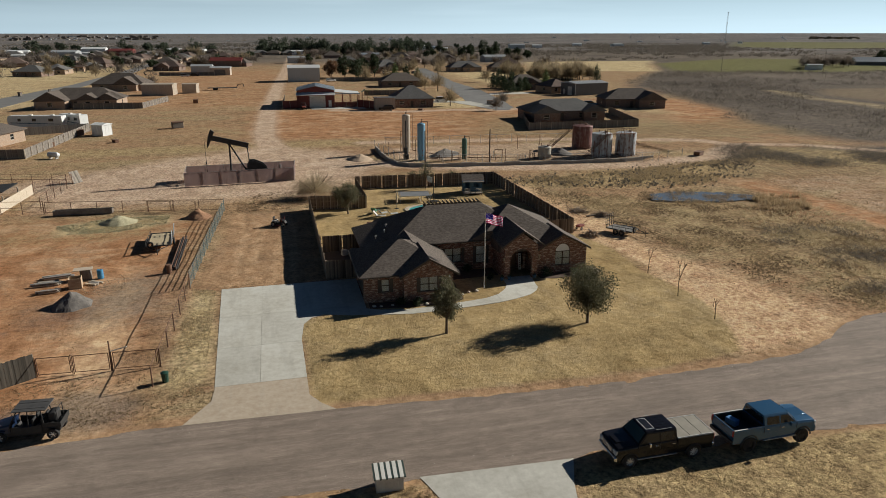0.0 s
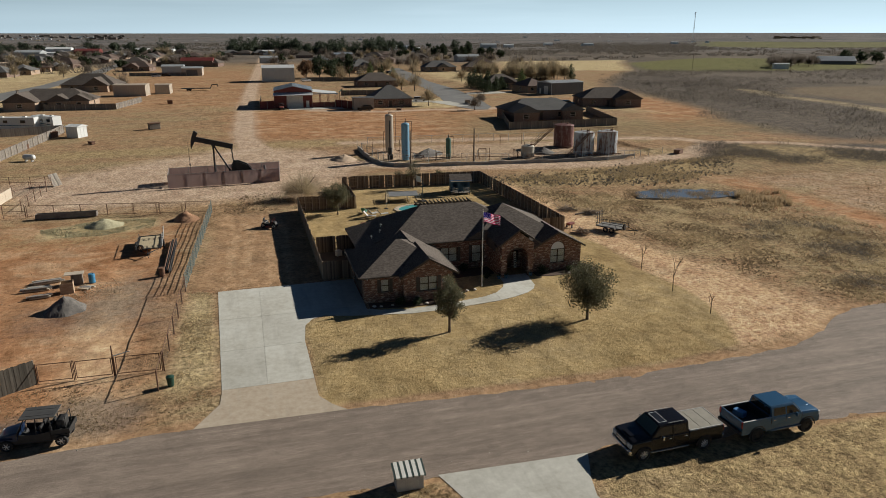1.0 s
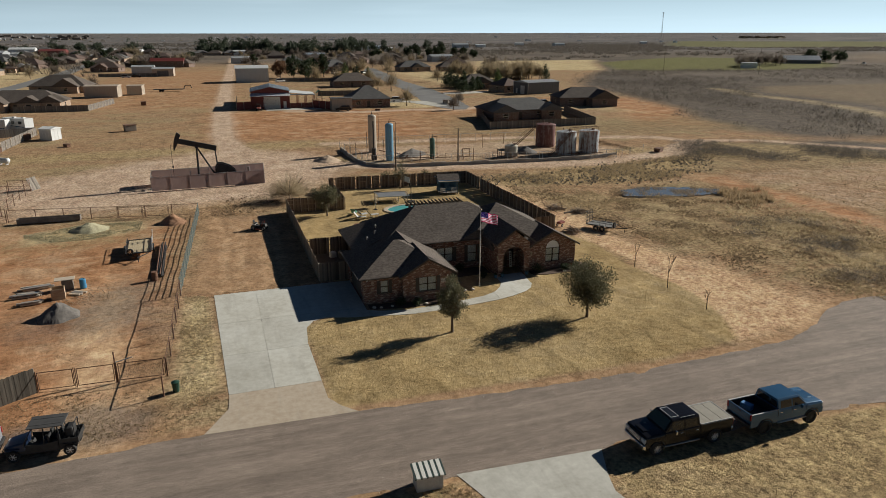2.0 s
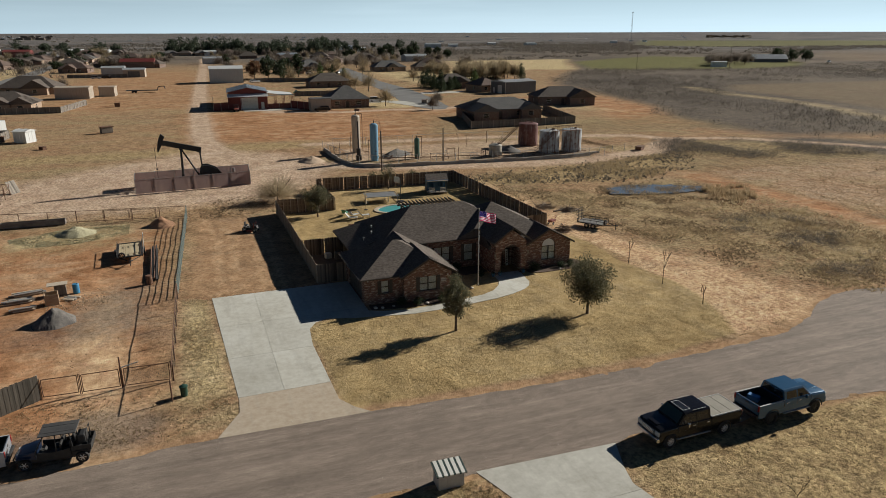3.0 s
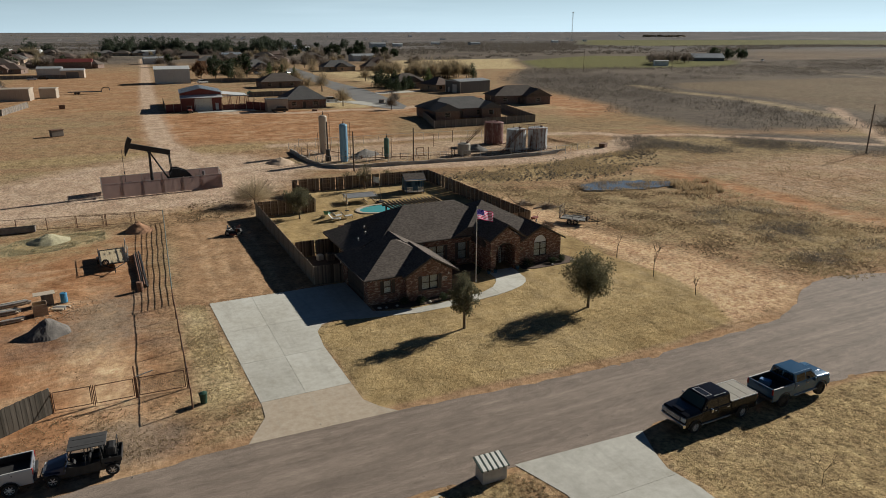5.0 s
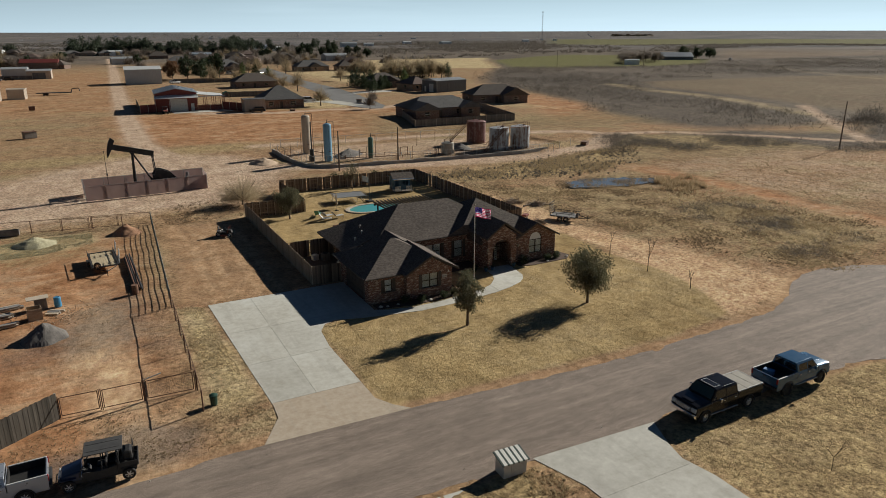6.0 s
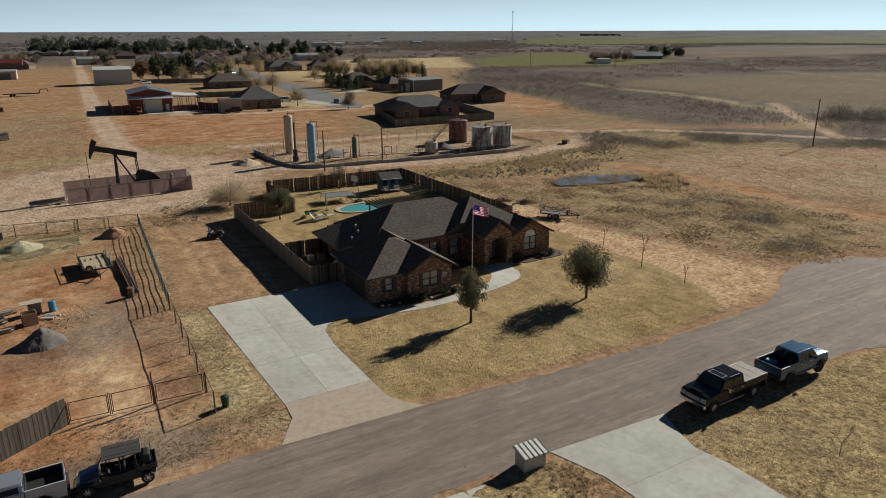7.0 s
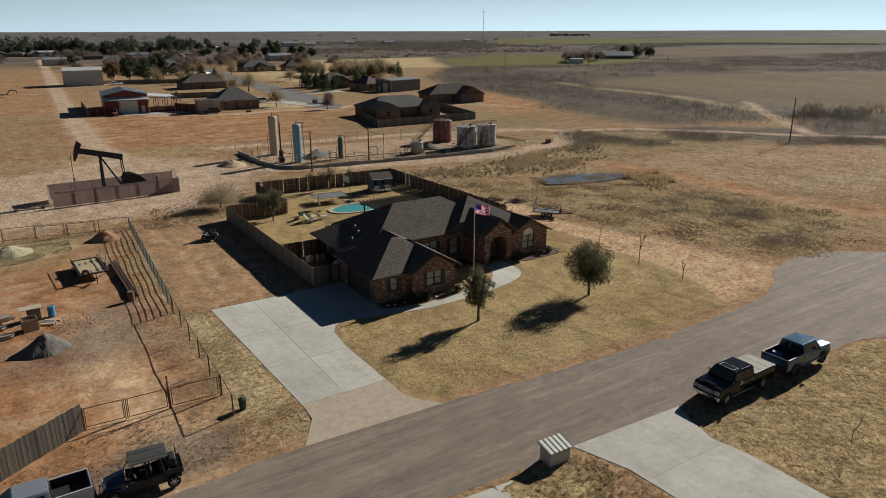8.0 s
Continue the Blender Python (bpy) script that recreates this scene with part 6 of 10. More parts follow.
# ---------------------------------------------------------------- kerbside box
def striped_lid_box():
    t = thing("mail_locker", (5.75, 30.55, 0, 0, 0, -2), "tan brick-built mailbox with a striped sloping metal lid", "mailbox")
    b = bmesh.new()
    loft(b, [(-0.72, [(-0.46, 0), (-0.46, 0.85), (0.46, 1.05), (0.46, 0)]), (0.72, [(-0.46, 0), (-0.46, 0.85), (0.46, 1.05), (0.46, 0)])])
    part("body", b, M["stucco"], t)
    for i in range(11):
        b = bmesh.new()
        pale = i % 2 == 1
        x = -0.8 + 1.6 * (i / 10)
        hw = 0.1 if pale else 0.045
        up = 0.012 if pale else 0.0
        prof = [(-0.56, 0.84), (-0.56, 0.9 + up), (0.56, 1.14 + up), (0.56, 1.08)]
        loft(b, [(x - hw, prof), (x + hw, prof)])
        part("lid_strip", b, M["white_trim"] if pale else M["lid_dark"], t, "" if pale else "dark green lid strip")
    b = bmesh.new()
    box(b, (0.1, -0.47, 0.55), (0.7, 0.02, 0.5), bevel=0.008)
    part("mail_door", b, M["stucco"], t)
    return t


M["stucco"] = surface("tan_stucco", (0.46, 0.41, 0.35), (0.55, 0.5, 0.43), 2.0, 0.9)
M["lid_dark"] = surface("dark_lid_paint", (0.03, 0.05, 0.045), (0.05, 0.07, 0.06), 2.0, 0.5)
striped_lid_box()


# ---------------------------------------------------------------- flag
def flag_pole():
    t = thing("flagpole", (19.35, 57.7, 0), "tall white flagpole in a small planting bed", "flagpole")
    b = bmesh.new()
    rod(b, (0, 0, 0), (0, 0, 7.45), 0.055, 0.032, 12)
    part("pole", b, M["white_trim"], t)
    b = bmesh.new()
    bmesh.ops.create_uvsphere(b, u_segments=12, v_segments=8, radius=0.08, matrix=Matrix.Translation((0, 0, 7.52)))
    part("finial", b, M["lantern"], t)
    f = thing("flag", (19.4, 57.7, 6.3, 0, 0, -18), "red and white striped flag with a blue starred corner", "flag")
    W, H, nx = 1.6, 0.95, 26
    cloth = lambda u, v: (u * W * 0.97, 0.16 * math.sin(u * 7.5 + 0.6) * u + 0.05 * math.sin(u * 13 + v * 3), v * H - u * u * 0.38 + 0.03 * math.sin(u * 9))
    def sheet(name, u0, u1, v0, v1, mat, off=0.0):
        b = bmesh.new()
        n = max(2, int(nx * (u1 - u0)))
        grid = [[b.verts.new(Vector(cloth(u0 + (u1 - u0) * i / n, v0 + (v1 - v0) * j / 2)) + Vector((0, off, 0))) for j in range(3)] for i in range(n + 1)]
        for i in range(n):
            for j in range(2):
                b.faces.new((grid[i][j], grid[i + 1][j], grid[i + 1][j + 1], grid[i][j + 1]))
        bmesh.ops.solidify(b, geom=b.faces[:], thickness=0.006)
        return part(name, b, mat, f)
    for k in range(13):
        v0, v1 = k / 13, (k + 1) / 13
        sheet("stripe", 0.42 if k >= 6 else 0.0, 1.0, v0, v1, M["flag_red"] if k % 2 == 0 else M["flag_white"])
    canton = sheet("canton", 0.0, 0.42, 6 / 13, 1.0, M["flag_blue"])
    for r in range(9):
        for c in range(6 if r % 2 == 0 else 5):
            u = 0.42 * (c + (0.5 if r % 2 == 0 else 1.0)) / 6
            v = 6 / 13 + 7 / 13 * (r + 0.5) / 9
            for side in (-0.012, 0.012):
                b = bmesh.new()
                p = Vector(cloth(u, v)) + Vector((0, side, 0))
                pts = [(p.x + 0.027 * (1 if i % 2 == 0 else 0.45) * math.sin(i * math.pi / 5), p.z + 0.027 * (1 if i % 2 == 0 else 0.45) * math.cos(i * math.pi / 5)) for i in range(10)]
                side_prism(b, pts, p.y - 0.002, p.y + 0.002)
                part("star", b, M["flag_white"], canton)


M["flag_red"] = cloth_material("flag_red_cloth", (0.68, 0.04, 0.16), (0.58, 0.03, 0.14), 0.5)
M["flag_white"] = cloth_material("flag_white_cloth", (0.85, 0.78, 0.82), (0.76, 0.7, 0.76), 0.5)
M["flag_blue"] = cloth_material("flag_blue_cloth", (0.05, 0.035, 0.26), (0.07, 0.05, 0.3), 0.5)
flag_pole()


# ---------------------------------------------------------------- pump jack
def pump_jack():
    t = thing("pump_jack", (-5.9, 115.2, 0, 0, 0, 3), "black oilfield pump jack with its horse head raised", "pump jack")
    b = bmesh.new()
    for y in (-0.9, 0.9):
        box(b, (1.2, y, 0.35), (8.5, 0.35, 0.4), bevel=0.02)
    for x in (-2.8, -0.5, 1.8, 4.0, 5.3):
        box(b, (x, 0, 0.4), (0.3, 2.0, 0.3))
    part("skid", b, M["pump_black"], t)
    piv = Vector((-0.2, 0, 6.05))
    for y in (-1.0, 1.0):
        b = bmesh.new()
        rod(b, (-0.25, y, 0.5), (piv.x, y * 0.25, piv.z - 0.25), 0.16, 0.13, 8)
        part("samson_post", b, M["pump_black"], t)
    b = bmesh.new()
    rod(b, (2.7, 0, 0.5), (piv.x + 0.1, 0, piv.z - 0.3), 0.15, 0.12, 8)
    part("back_brace", b, M["pump_black"], t)
    b = bmesh.new()
    for z in (1.8, 3.2, 4.5):
        k = (z - 0.5) / 5.3
        rod(b, (-0.25 + 0.05 * k, -1.0 + 0.75 * k, z), (-0.25 + 0.05 * k, 1.0 - 0.75 * k, z), 0.06)
    box(b, (piv.x, 0, piv.z - 0.2), (0.5, 0.7, 0.2))
    part("cross_brace", b, M["pump_black"], t)
    # walking beam, tilted with the head up
    tilt = 14.5
    m = Matrix.Translation(piv) @ Euler((0, radians(tilt), 0)).to_matrix().to_4x4()
    b = bmesh.new()
    box(b, (-0.05, 0, 0.24), (6.1, 0.36, 0.68), m=m, bevel=0.02)
    for z in (-0.12, 0.6):
        box(b, (-0.05, 0, z), (6.1, 0.46, 0.06), m=m)
    beam = part("walking_beam", b, M["pump_black"], t)
    b = bmesh.new()
    arc = [(-0.15 + -3.05 - 0.5 * math.cos(a) + 0.35, 0.1 + 1.75 * math.sin(a)) for a in [radians(-62 + 118 * i / 10) for i in range(11)]]
    side_prism(b, arc + [(-2.55, 1.25), (-2.7, 0.5), (-2.75, -0.1)], -0.3, 0.3, m)
    part("horse_head", b, M["pump_black"], t)
    head = m @ Vector((-3.65, 0, -0.9))
    for y in (-0.1, 0.1):
        b = bmesh.new()
        tube(b, [tuple(head + Vector((0, y, 0.4))), (head.x, y, 3.1)], 0.025)
        part("bridle_cable", b, M["pump_black"], t)
    b = bmesh.new()
    box(b, (head.x, 0, 3.0), (0.18, 0.5, 0.28))
    rod(b, (head.x, 0, 2.95), (head.x, 0, 1.1), 0.03)
    part("polished_rod", b, M["steel_dark"], t)
    w = bmesh.new()
    lathe(w, [(0.2, 0.0), (0.2, 0.7), (0.32, 0.75), (0.32, 0.9), (0.15, 1.0), (0.15, 1.3)], 12, (head.x, 0, 0))
    rod(w, (head.x - 0.5, 0, 0.8), (head.x + 0.5, 0, 0.8), 0.1)
    part("wellhead", w, M["steel_dark"], t)
    # gearbox, cranks, counterweights and pitman arms
    b = bmesh.new()
    box(b, (2.9, 0, 1.1), (1.7, 1.2, 1.2), bevel=0.08)
    box(b, (2.9, 0, 1.9), (1.2, 0.9, 0.9), bevel=0.1)
    part("gearbox", b, M["pump_black"], t)
    tailp = m @ Vector((2.85, 0, 0.0))
    for y in (-0.85, 0.85):
        b = bmesh.new()
        mm = Matrix.Translation((3.3, y, 2.35)) @ Euler((0, radians(24), 0)).to_matrix().to_4x4()
        side_prism(b, [(-0.9, -0.45), (0.6, -0.8), (2.0, -0.8), (2.5, -0.25), (2.2, 0.4), (1.3, 0.8), (-0.1, 0.8), (-0.8, 0.5)], y / abs(y) * -0.14, y / abs(y) * 0.14, mm)
        part("counterweight", b, M["pump_black"], t)
        b = bmesh.new()
        rod(b, (2.75, y * 1.05, 2.3), (tailp.x, y * 0.75, tailp.z - 0.15), 0.075)
        part("pitman_arm", b, M["pump_black"], t)
    b = bmesh.new()
    rod(b, (tailp.x, -0.8, tailp.z - 0.15), (tailp.x, 0.8, tailp.z - 0.15), 0.11)
    box(b, (tailp.x, 0, tailp.z), (0.4, 0.4, 0.4))
    part("equaliser_bar", b, M["pump_black"], t)
    b = bmesh.new()
    rod(b, (4.6, -0.4, 0.95), (4.6, 0.5, 0.95), 0.36, n=14)
    box(b, (4.6, 0.1, 0.6), (0.9, 0.9, 0.15))
    part("motor", b, M["steel_dark"], t)
    b = bmesh.new()
    for z in np.arange(0.8, 5.6, 0.35):
        k = (z - 0.5) / 5.3
        rod(b, (-0.55, -0.95 + 0.7 * k, z), (-0.55, -0.6 + 0.6 * k, z), 0.018, n=5)
    part("ladder", b, M["pump_black"], t)
    c = thing("control_panel", (1.6, 117.4, 0, 0, 0, 20), "small pale electrical control box on a stand inside the screen", "control box")
    b = bmesh.new()
    for y in (-0.35, 0.35):
        rod(b, (0, y, 0), (0, y, 1.9), 0.03)
    part("stand", b, M["steel_grey"], c)
    b = bmesh.new()
    box(b, (0.08, 0, 1.5), (0.25, 0.6, 0.8), bevel=0.02)
    part("cabinet", b, M["steel_grey"], c)


pump_jack()


def screened_fence():
    """Chain-link enclosure covered with windscreen mesh round the pump jack."""
    f = thing("screen_fence", (0, 0, 0), "chain-link fence covered in mauve-brown windscreen mesh", "fence")
    ring = [(-13.05, 111.4), (3.75, 112.5), (4.1, 118.6), (-13.3, 117.3)]
    H = 2.15
    for k, ((ax, ay), (bx, by)) in enumerate(zip(ring, ring[1:] + ring[:1])):
        L = math.hypot(bx - ax, by - ay)
        n = max(2, round(L / 2.9))
        ang = math.degrees(math.atan2(by - ay, bx - ax))
        for i in range(n):
            p = bmesh.new()
            x, y = ax + (bx - ax) * i / n, ay + (by - ay) * i / n
            rod(p, (x, y, 0), (x, y, H + 0.1), 0.045, n=8)
            part("post", p, M["steel_grey"], f)
            if k == 3 and i == 1:
                continue
            b = bmesh.new()
            m = pose(x, y, 0, 0, 0, ang)
            w = L / n
            rnd = random.Random(k * 40 + i)
            cols = 8
            rows = [[b.verts.new(m @ Vector((w * c / cols, -0.06 + rnd.uniform(-0.012, 0.012), 0.06 + (H - 0.06) * r / 4 + (rnd.uniform(-0.03, 0.02) if r in (0, 4) else 0)))) for r in range(5)] for c in range(cols + 1)]
            for c in range(cols):
                for r in range(4):
                    b.faces.new((rows[c][r], rows[c + 1][r], rows[c + 1][r + 1], rows[c][r + 1]))
            bmesh.ops.solidify(b, geom=b.faces[:], thickness=0.012)
            part("mesh_screen", b, M["screen"], f)
        p = bmesh.new()
        rod(p, (ax, ay, H), (bx, by, H), 0.028, n=6)
        part("top_rail", p, M["steel_grey"], f)


screened_fence()


# ---------------------------------------------------------------- tank battery
def rusty(name, paint, rust, amount, rough=0.6, streak=True):
    """Paint that weathers to rust in runs and blotches."""
    k = Nodes(name)
    p = k.coords("Object")
    run = k.noise(k.scaled(p, (2.2, 2.2, 0.35)), 1.0, 6, 0.7, 0.3)
    blot = k.noise(p, 1.1, 6, 0.7)
    fac = k.calc("ADD", k.calc("MULTIPLY", run, 0.6), k.calc("MULTIPLY", blot, 0.4))
    grain = k.noise(p, 25, 3, 0.6)
    c = k.mix(k.ramp(fac, [(amount - 0.06, 0.0), (amount + 0.06, 1.0)]), paint, rust)
    c = k.mix(0.3, c, k.ramp(grain, [(0.3, 0.3), (0.7, 0.7)]), "OVERLAY")
    return k.finish(c, rough, 0.1, grain, 0.15, 0.01, 0.4)


M["tank_tan"] = rusty("tan_vessel_paint", (0.44, 0.37, 0.29), (0.22, 0.13, 0.08), 0.64)
M["tank_blue"] = rusty("blue_vessel_paint", (0.17, 0.34, 0.47), (0.25, 0.2, 0.16), 0.66)
M["tank_green"] = rusty("green_vessel_paint", (0.07, 0.15, 0.115), (0.14, 0.08, 0.05), 0.64)
M["tank_red"] = rusty("red_oxide_paint", (0.15, 0.06, 0.05), (0.30, 0.2, 0.17), 0.56)
M["tank_white"] = rusty("peeling_white_paint", (0.48, 0.52, 0.54), (0.17, 0.075, 0.045), 0.53)
M["tank_beige"] = rusty("beige_tank_paint", (0.42, 0.38, 0.31), (0.25, 0.17, 0.11), 0.66)


def vessel(p, r, h, mat, label, extras=1, kind="separator"):
    t = thing("separator_vessel", (p[0], p[1], 0), label, "vessel", "oilfield vessels")
    b = bmesh.new()
    lathe(b, [(r * 0.92, 0.0), (r * 0.92, 0.5), (r, 0.55), (r, h - 0.35), (r * 0.86, h - 0.14), (r * 0.5, h - 0.02), (0.05, h)], 24)
    part("shell", b, M[mat], t, smooth=False)
    for z in (0.55, h * 0.5, h - 0.4):
        b = bmesh.new()
        lathe(b, [(r + 0.005, z - 0.03), (r + 0.035, z - 0.03), (r + 0.035, z + 0.03), (r + 0.005, z + 0.03)], 24)
        part("band", b, M[mat], t)
    b = bmesh.new()
    rod(b, (0, 0, h), (0, 0, h + 0.35), 0.09), rod(b, (0, 0, h + 0.3), (0.15, 0.1, h + 0.75), 0.04)
    part("relief_valve", b, M["steel_dark"], t)
    b = bmesh.new()
    tube(b, [(0, 0, h + 0.25), (r + 0.45, -0.1, h + 0.2), (r + 0.45, -0.1, 0.3), (r + 1.2, -0.3, 0.25)], 0.05)
    part("down_pipe", b, M["steel_rust"], t)
    b = bmesh.new()
    tube(b, [(-r, -0.1, h * 0.55), (-r - 0.4, -0.15, h * 0.55), (-r - 0.4, -0.15, 0.25), (-r - 0.9, -0.6, 0.25)], 0.045)
    part("side_pipe", b, M["steel_rust"], t)
    for i in range(extras):
        b = bmesh.new()
        z = 1.0 + i * 0.9
        rod(b, (0, -r, z), (0, -r - 0.4, z), 0.06), lathe(b, [(0.13, -0.03), (0.13, 0.03)], 10, (0, -r - 0.42, z))
        part("valve", b, M["steel_rust"], t)
    return t


vessel((26.9, 136.0), 0.82, 7.55, "tank_tan", "tall tan cylindrical separator vessel with rust streaks", 2)
vessel((27.9, 126.0), 0.75, 7.0, "tank_blue", "tall sky-blue cylindrical heater vessel with pipework", 2)
vessel((36.1, 125.2), 0.48, 4.0, "tank_green", "short dark green cylindrical separator vessel", 2)


def storage_tank(p, r, h, mat, label, stair=None):
    t = thing("storage_tank", (p[0], p[1], 0), label, "tank", "oil storage tanks")
    b = bmesh.new()
    lathe(b, [(r, 0.0), (r, h), (r * 0.98, h + 0.05), (0.15, h + 0.4)], 32)
    part("shell", b, M[mat], t)
    for z in (0.04, h * 0.33, h * 0.66, h - 0.05):
        b = bmesh.new()
        lathe(b, [(r + 0.004, z - 0.04), (r + 0.03, z - 0.04), (r + 0.03, z + 0.04), (r + 0.004, z + 0.04)], 32)
        part("seam", b, M[mat], t)
    b = bmesh.new()
    lathe(b, [(0.28, h + 0.3), (0.28, h + 0.5), (0.1, h + 0.55)], 12, (0.5, -0.6, 0))
    rod(b, (-0.6, 0.2, h + 0.2), (-0.6, 0.2, h + 0.75), 0.06)
    part("hatch", b, M["steel_rust"], t)
    b = bmesh.new()
    box(b, (0.5, -r - 0.06, 0.55), (0.6, 0.12, 0.7), bevel=0.02)
    part("manway", b, M[mat], t)
    b = bmesh.new()
    rod(b, (-0.7, -r, 0.35), (-0.7, -r - 0.7, 0.35), 0.06), rod(b, (-0.7, -r - 0.65, 0.35), (1.6, -r - 0.9, 0.3), 0.06)
    part("outlet_pipe", b, M["steel_rust"], t)
    return t


storage_tank((63.7, 132.4), 2.05, 4.55, "tank_red", "tall dark red oil storage tank with bleached patches")
storage_tank((63.3, 122.5), 1.98, 4.3, "tank_white", "white oil storage tank peeling to brown rust")
storage_tank((68.4, 122.4), 1.98, 4.3, "tank_white", "white oil storage tank heavily streaked with rust")
storage_tank((51.4, 122.6), 1.25, 2.1, "tank_beige", "low beige water tank beside the battery")


def stairway(name, a, b, label, width=0.75):
    t = thing(name, (0, 0, 0), label, "stairs", "tank stairs")
    a, b = Vector(a), Vector(b)
    d = b - a
    side = Vector((-d.y, d.x, 0)).normalized() * width / 2
    for s in (-1, 1):
        k = bmesh.new()
        rod(k, a + side * s, b + side * s, 0.07, n=6)
        part("stringer", k, M["steel_rust"], t)
        k = bmesh.new()
        up = Vector((0, 0, 0.95))
        rod(k, a + side * s + up, b + side * s + up, 0.03, n=6)
        for i in range(5):
            q = a.lerp(b, i / 4) + side * s
            rod(k, q, q + up, 0.025, n=6)
        part("handrail", k, M["steel_rust"], t)
    n = max(4, int(abs(d.z) / 0.2))
    for i in range(n):
        q = a.lerp(b, (i + 0.5) / n)
        k = bmesh.new()
        box(k, tuple(q), (0.26, width, 0.03), rz=math.degrees(math.atan2(d.y, d.x)))
        part("tread", k, M["steel_rust"], t)
    return t


stairway("steel_stairs", (55.8, 131.5, 0.1), (61.4, 131.8, 4.5), "rusty steel stairs climbing to the red tank")
stairway("steel_stairs", (58.4, 120.0, 0.1), (63.0, 120.2, 4.3), "rusty steel stairs climbing to the white tanks")
cw = thing("tank_catwalk", (0, 0, 0), "rusty steel catwalk with handrails across the white tanks", "catwalk")
b = bmesh.new()
box(b, (66.0, 120.35, 4.45), (6.2, 0.75, 0.06))
part("deck", b, M["steel_rust"], cw)
for y in (120.0, 120.7):
    b = bmesh.new()
    rod(b, (63, y, 5.4), (69, y, 5.4), 0.03)
    for i in range(7):
        rod(b, (63 + i, y, 4.45), (63 + i, y, 5.4), 0.025)
    part("handrail", b, M["steel_rust"], cw)
for x in (63.4, 66, 68.8):
    b = bmesh.new()
    rod(b, (x, 120.35, 0), (x, 120.35, 4.42), 0.06)
    part("support", b, M["steel_rust"], cw)


def pipe_runs():
    """Flow lines, risers and gauges between the vessels."""
    t = thing("flow_lines", (0, 0, 0), "tangle of rusty flow lines and valves between the vessels", "pipework")
    rnd = random.Random(5)
    runs = [[(28.5, 127, 0.35), (33, 125.2, 0.35), (36, 124.2, 0.35)], [(28, 135, 0.4), (31, 130, 0.4), (31.5, 126, 0.4)], [(36.5, 124.5, 0.3), (44, 123.4, 0.3), (50, 122, 0.3)],
            [(52.7, 122.6, 0.3), (58, 121.8, 0.3), (61.2, 121.5, 0.3)], [(28.5, 124.8, 0.5), (30.5, 124.0, 0.5), (30.5, 123.6, 1.1)], [(42, 124.5, 0.3), (42, 124.5, 1.7), (43.4, 124.2, 1.7), (43.4, 124.2, 0.3)],
            [(33.6, 124.6, 0.2), (33.6, 124.6, 1.3), (34.8, 124.4, 1.3), (34.8, 124.4, 0.2)], [(61.8, 131, 0.4), (62.4, 126, 0.4), (62.8, 124.4, 0.4)]]
    for r in runs:
        b = bmesh.new()
        tube(b, r, 0.06)
        part("pipe", b, M["steel_rust"], t)
    for i in range(16):
        b = bmesh.new()
        x, y = rnd.uniform(28, 50), 0
        y = 127 - (x - 26) * 0.2 + rnd.uniform(-1.6, 1.2)
        h = rnd.uniform(0.5, 1.6)
        rod(b, (x, y, 0), (x, y, h), 0.05)
        lathe(b, [(0.03, -0.08), (0.13, -0.05), (0.13, 0.05), (0.03, 0.08)], 8, (x, y, h))
        part("riser", b, M["steel_rust"] if i % 3 else M["steel_grey"], t)
    s = thing("flare_stack", (25.2, 127.4, 0), "slim black vent stack standing beside the blue vessel", "stack")
    b = bmesh.new()
    rod(b, (0, 0, 0), (0, 0, 7.3), 0.14, 0.12, 10)
    part("stack", b, M["steel_dark"], s)
    b = bmesh.new()
    rod(b, (0, 0, 1.0), (0, 0, 2.2), 0.4, n=12), box(b, (0, 0, 0.5), (0.9, 0.9, 1.0), bevel=0.05)
    part("burner_housing", b, M["steel_dark"], s)


pipe_runs()


def containment_wall():
    """Low gravel-faced wall that curves round the front of the battery."""
    t = thing("containment_wall", (0, 0, 0), "low pale grey containment wall curving round the tank battery", "wall")
    run = [(21.4, 141), (21.3, 132.5), (21.8, 126), (22.8, 122), (24.5, 119.9), (27, 118.9), (31, 118.4), (41.6, 117.3), (52.6, 116.1), (64.8, 115.5), (71, 116.4)]
    for i, (p, q) in enumerate(zip(run, run[1:])):
        L = math.dist(p, q)
        n = max(1, round(L / 3.0))
        ang = math.degrees(math.atan2(q[1] - p[1], q[0] - p[0]))
        for k in range(n):
            u = (k + 0.5) / n
            b = bmesh.new()
            w = L / n
            m = pose(p[0] + (q[0] - p[0]) * u, p[1] + (q[1] - p[1]) * u, -0.1, 0, 0, ang)
            h = 0.68 + 0.09 * math.sin(i * 2.1 + k * 1.7)
            loft(b, [(x, [(-0.36, 0), (-0.14, h), (0.14, h), (0.36, 0)]) for x in (-w / 2 - 0.03, w / 2 + 0.03)])
            bmesh.ops.transform(b, matrix=m, verts=b.verts)
            part("wall_section", b, M["berm_grey"], t)


M["berm_grey"] = surface("packed_grey_gravel", (0.27, 0.24, 0.205), (0.38, 0.34, 0.29), 0.8, 0.95, fine=12, bump=0.6, kind="World")
containment_wall()


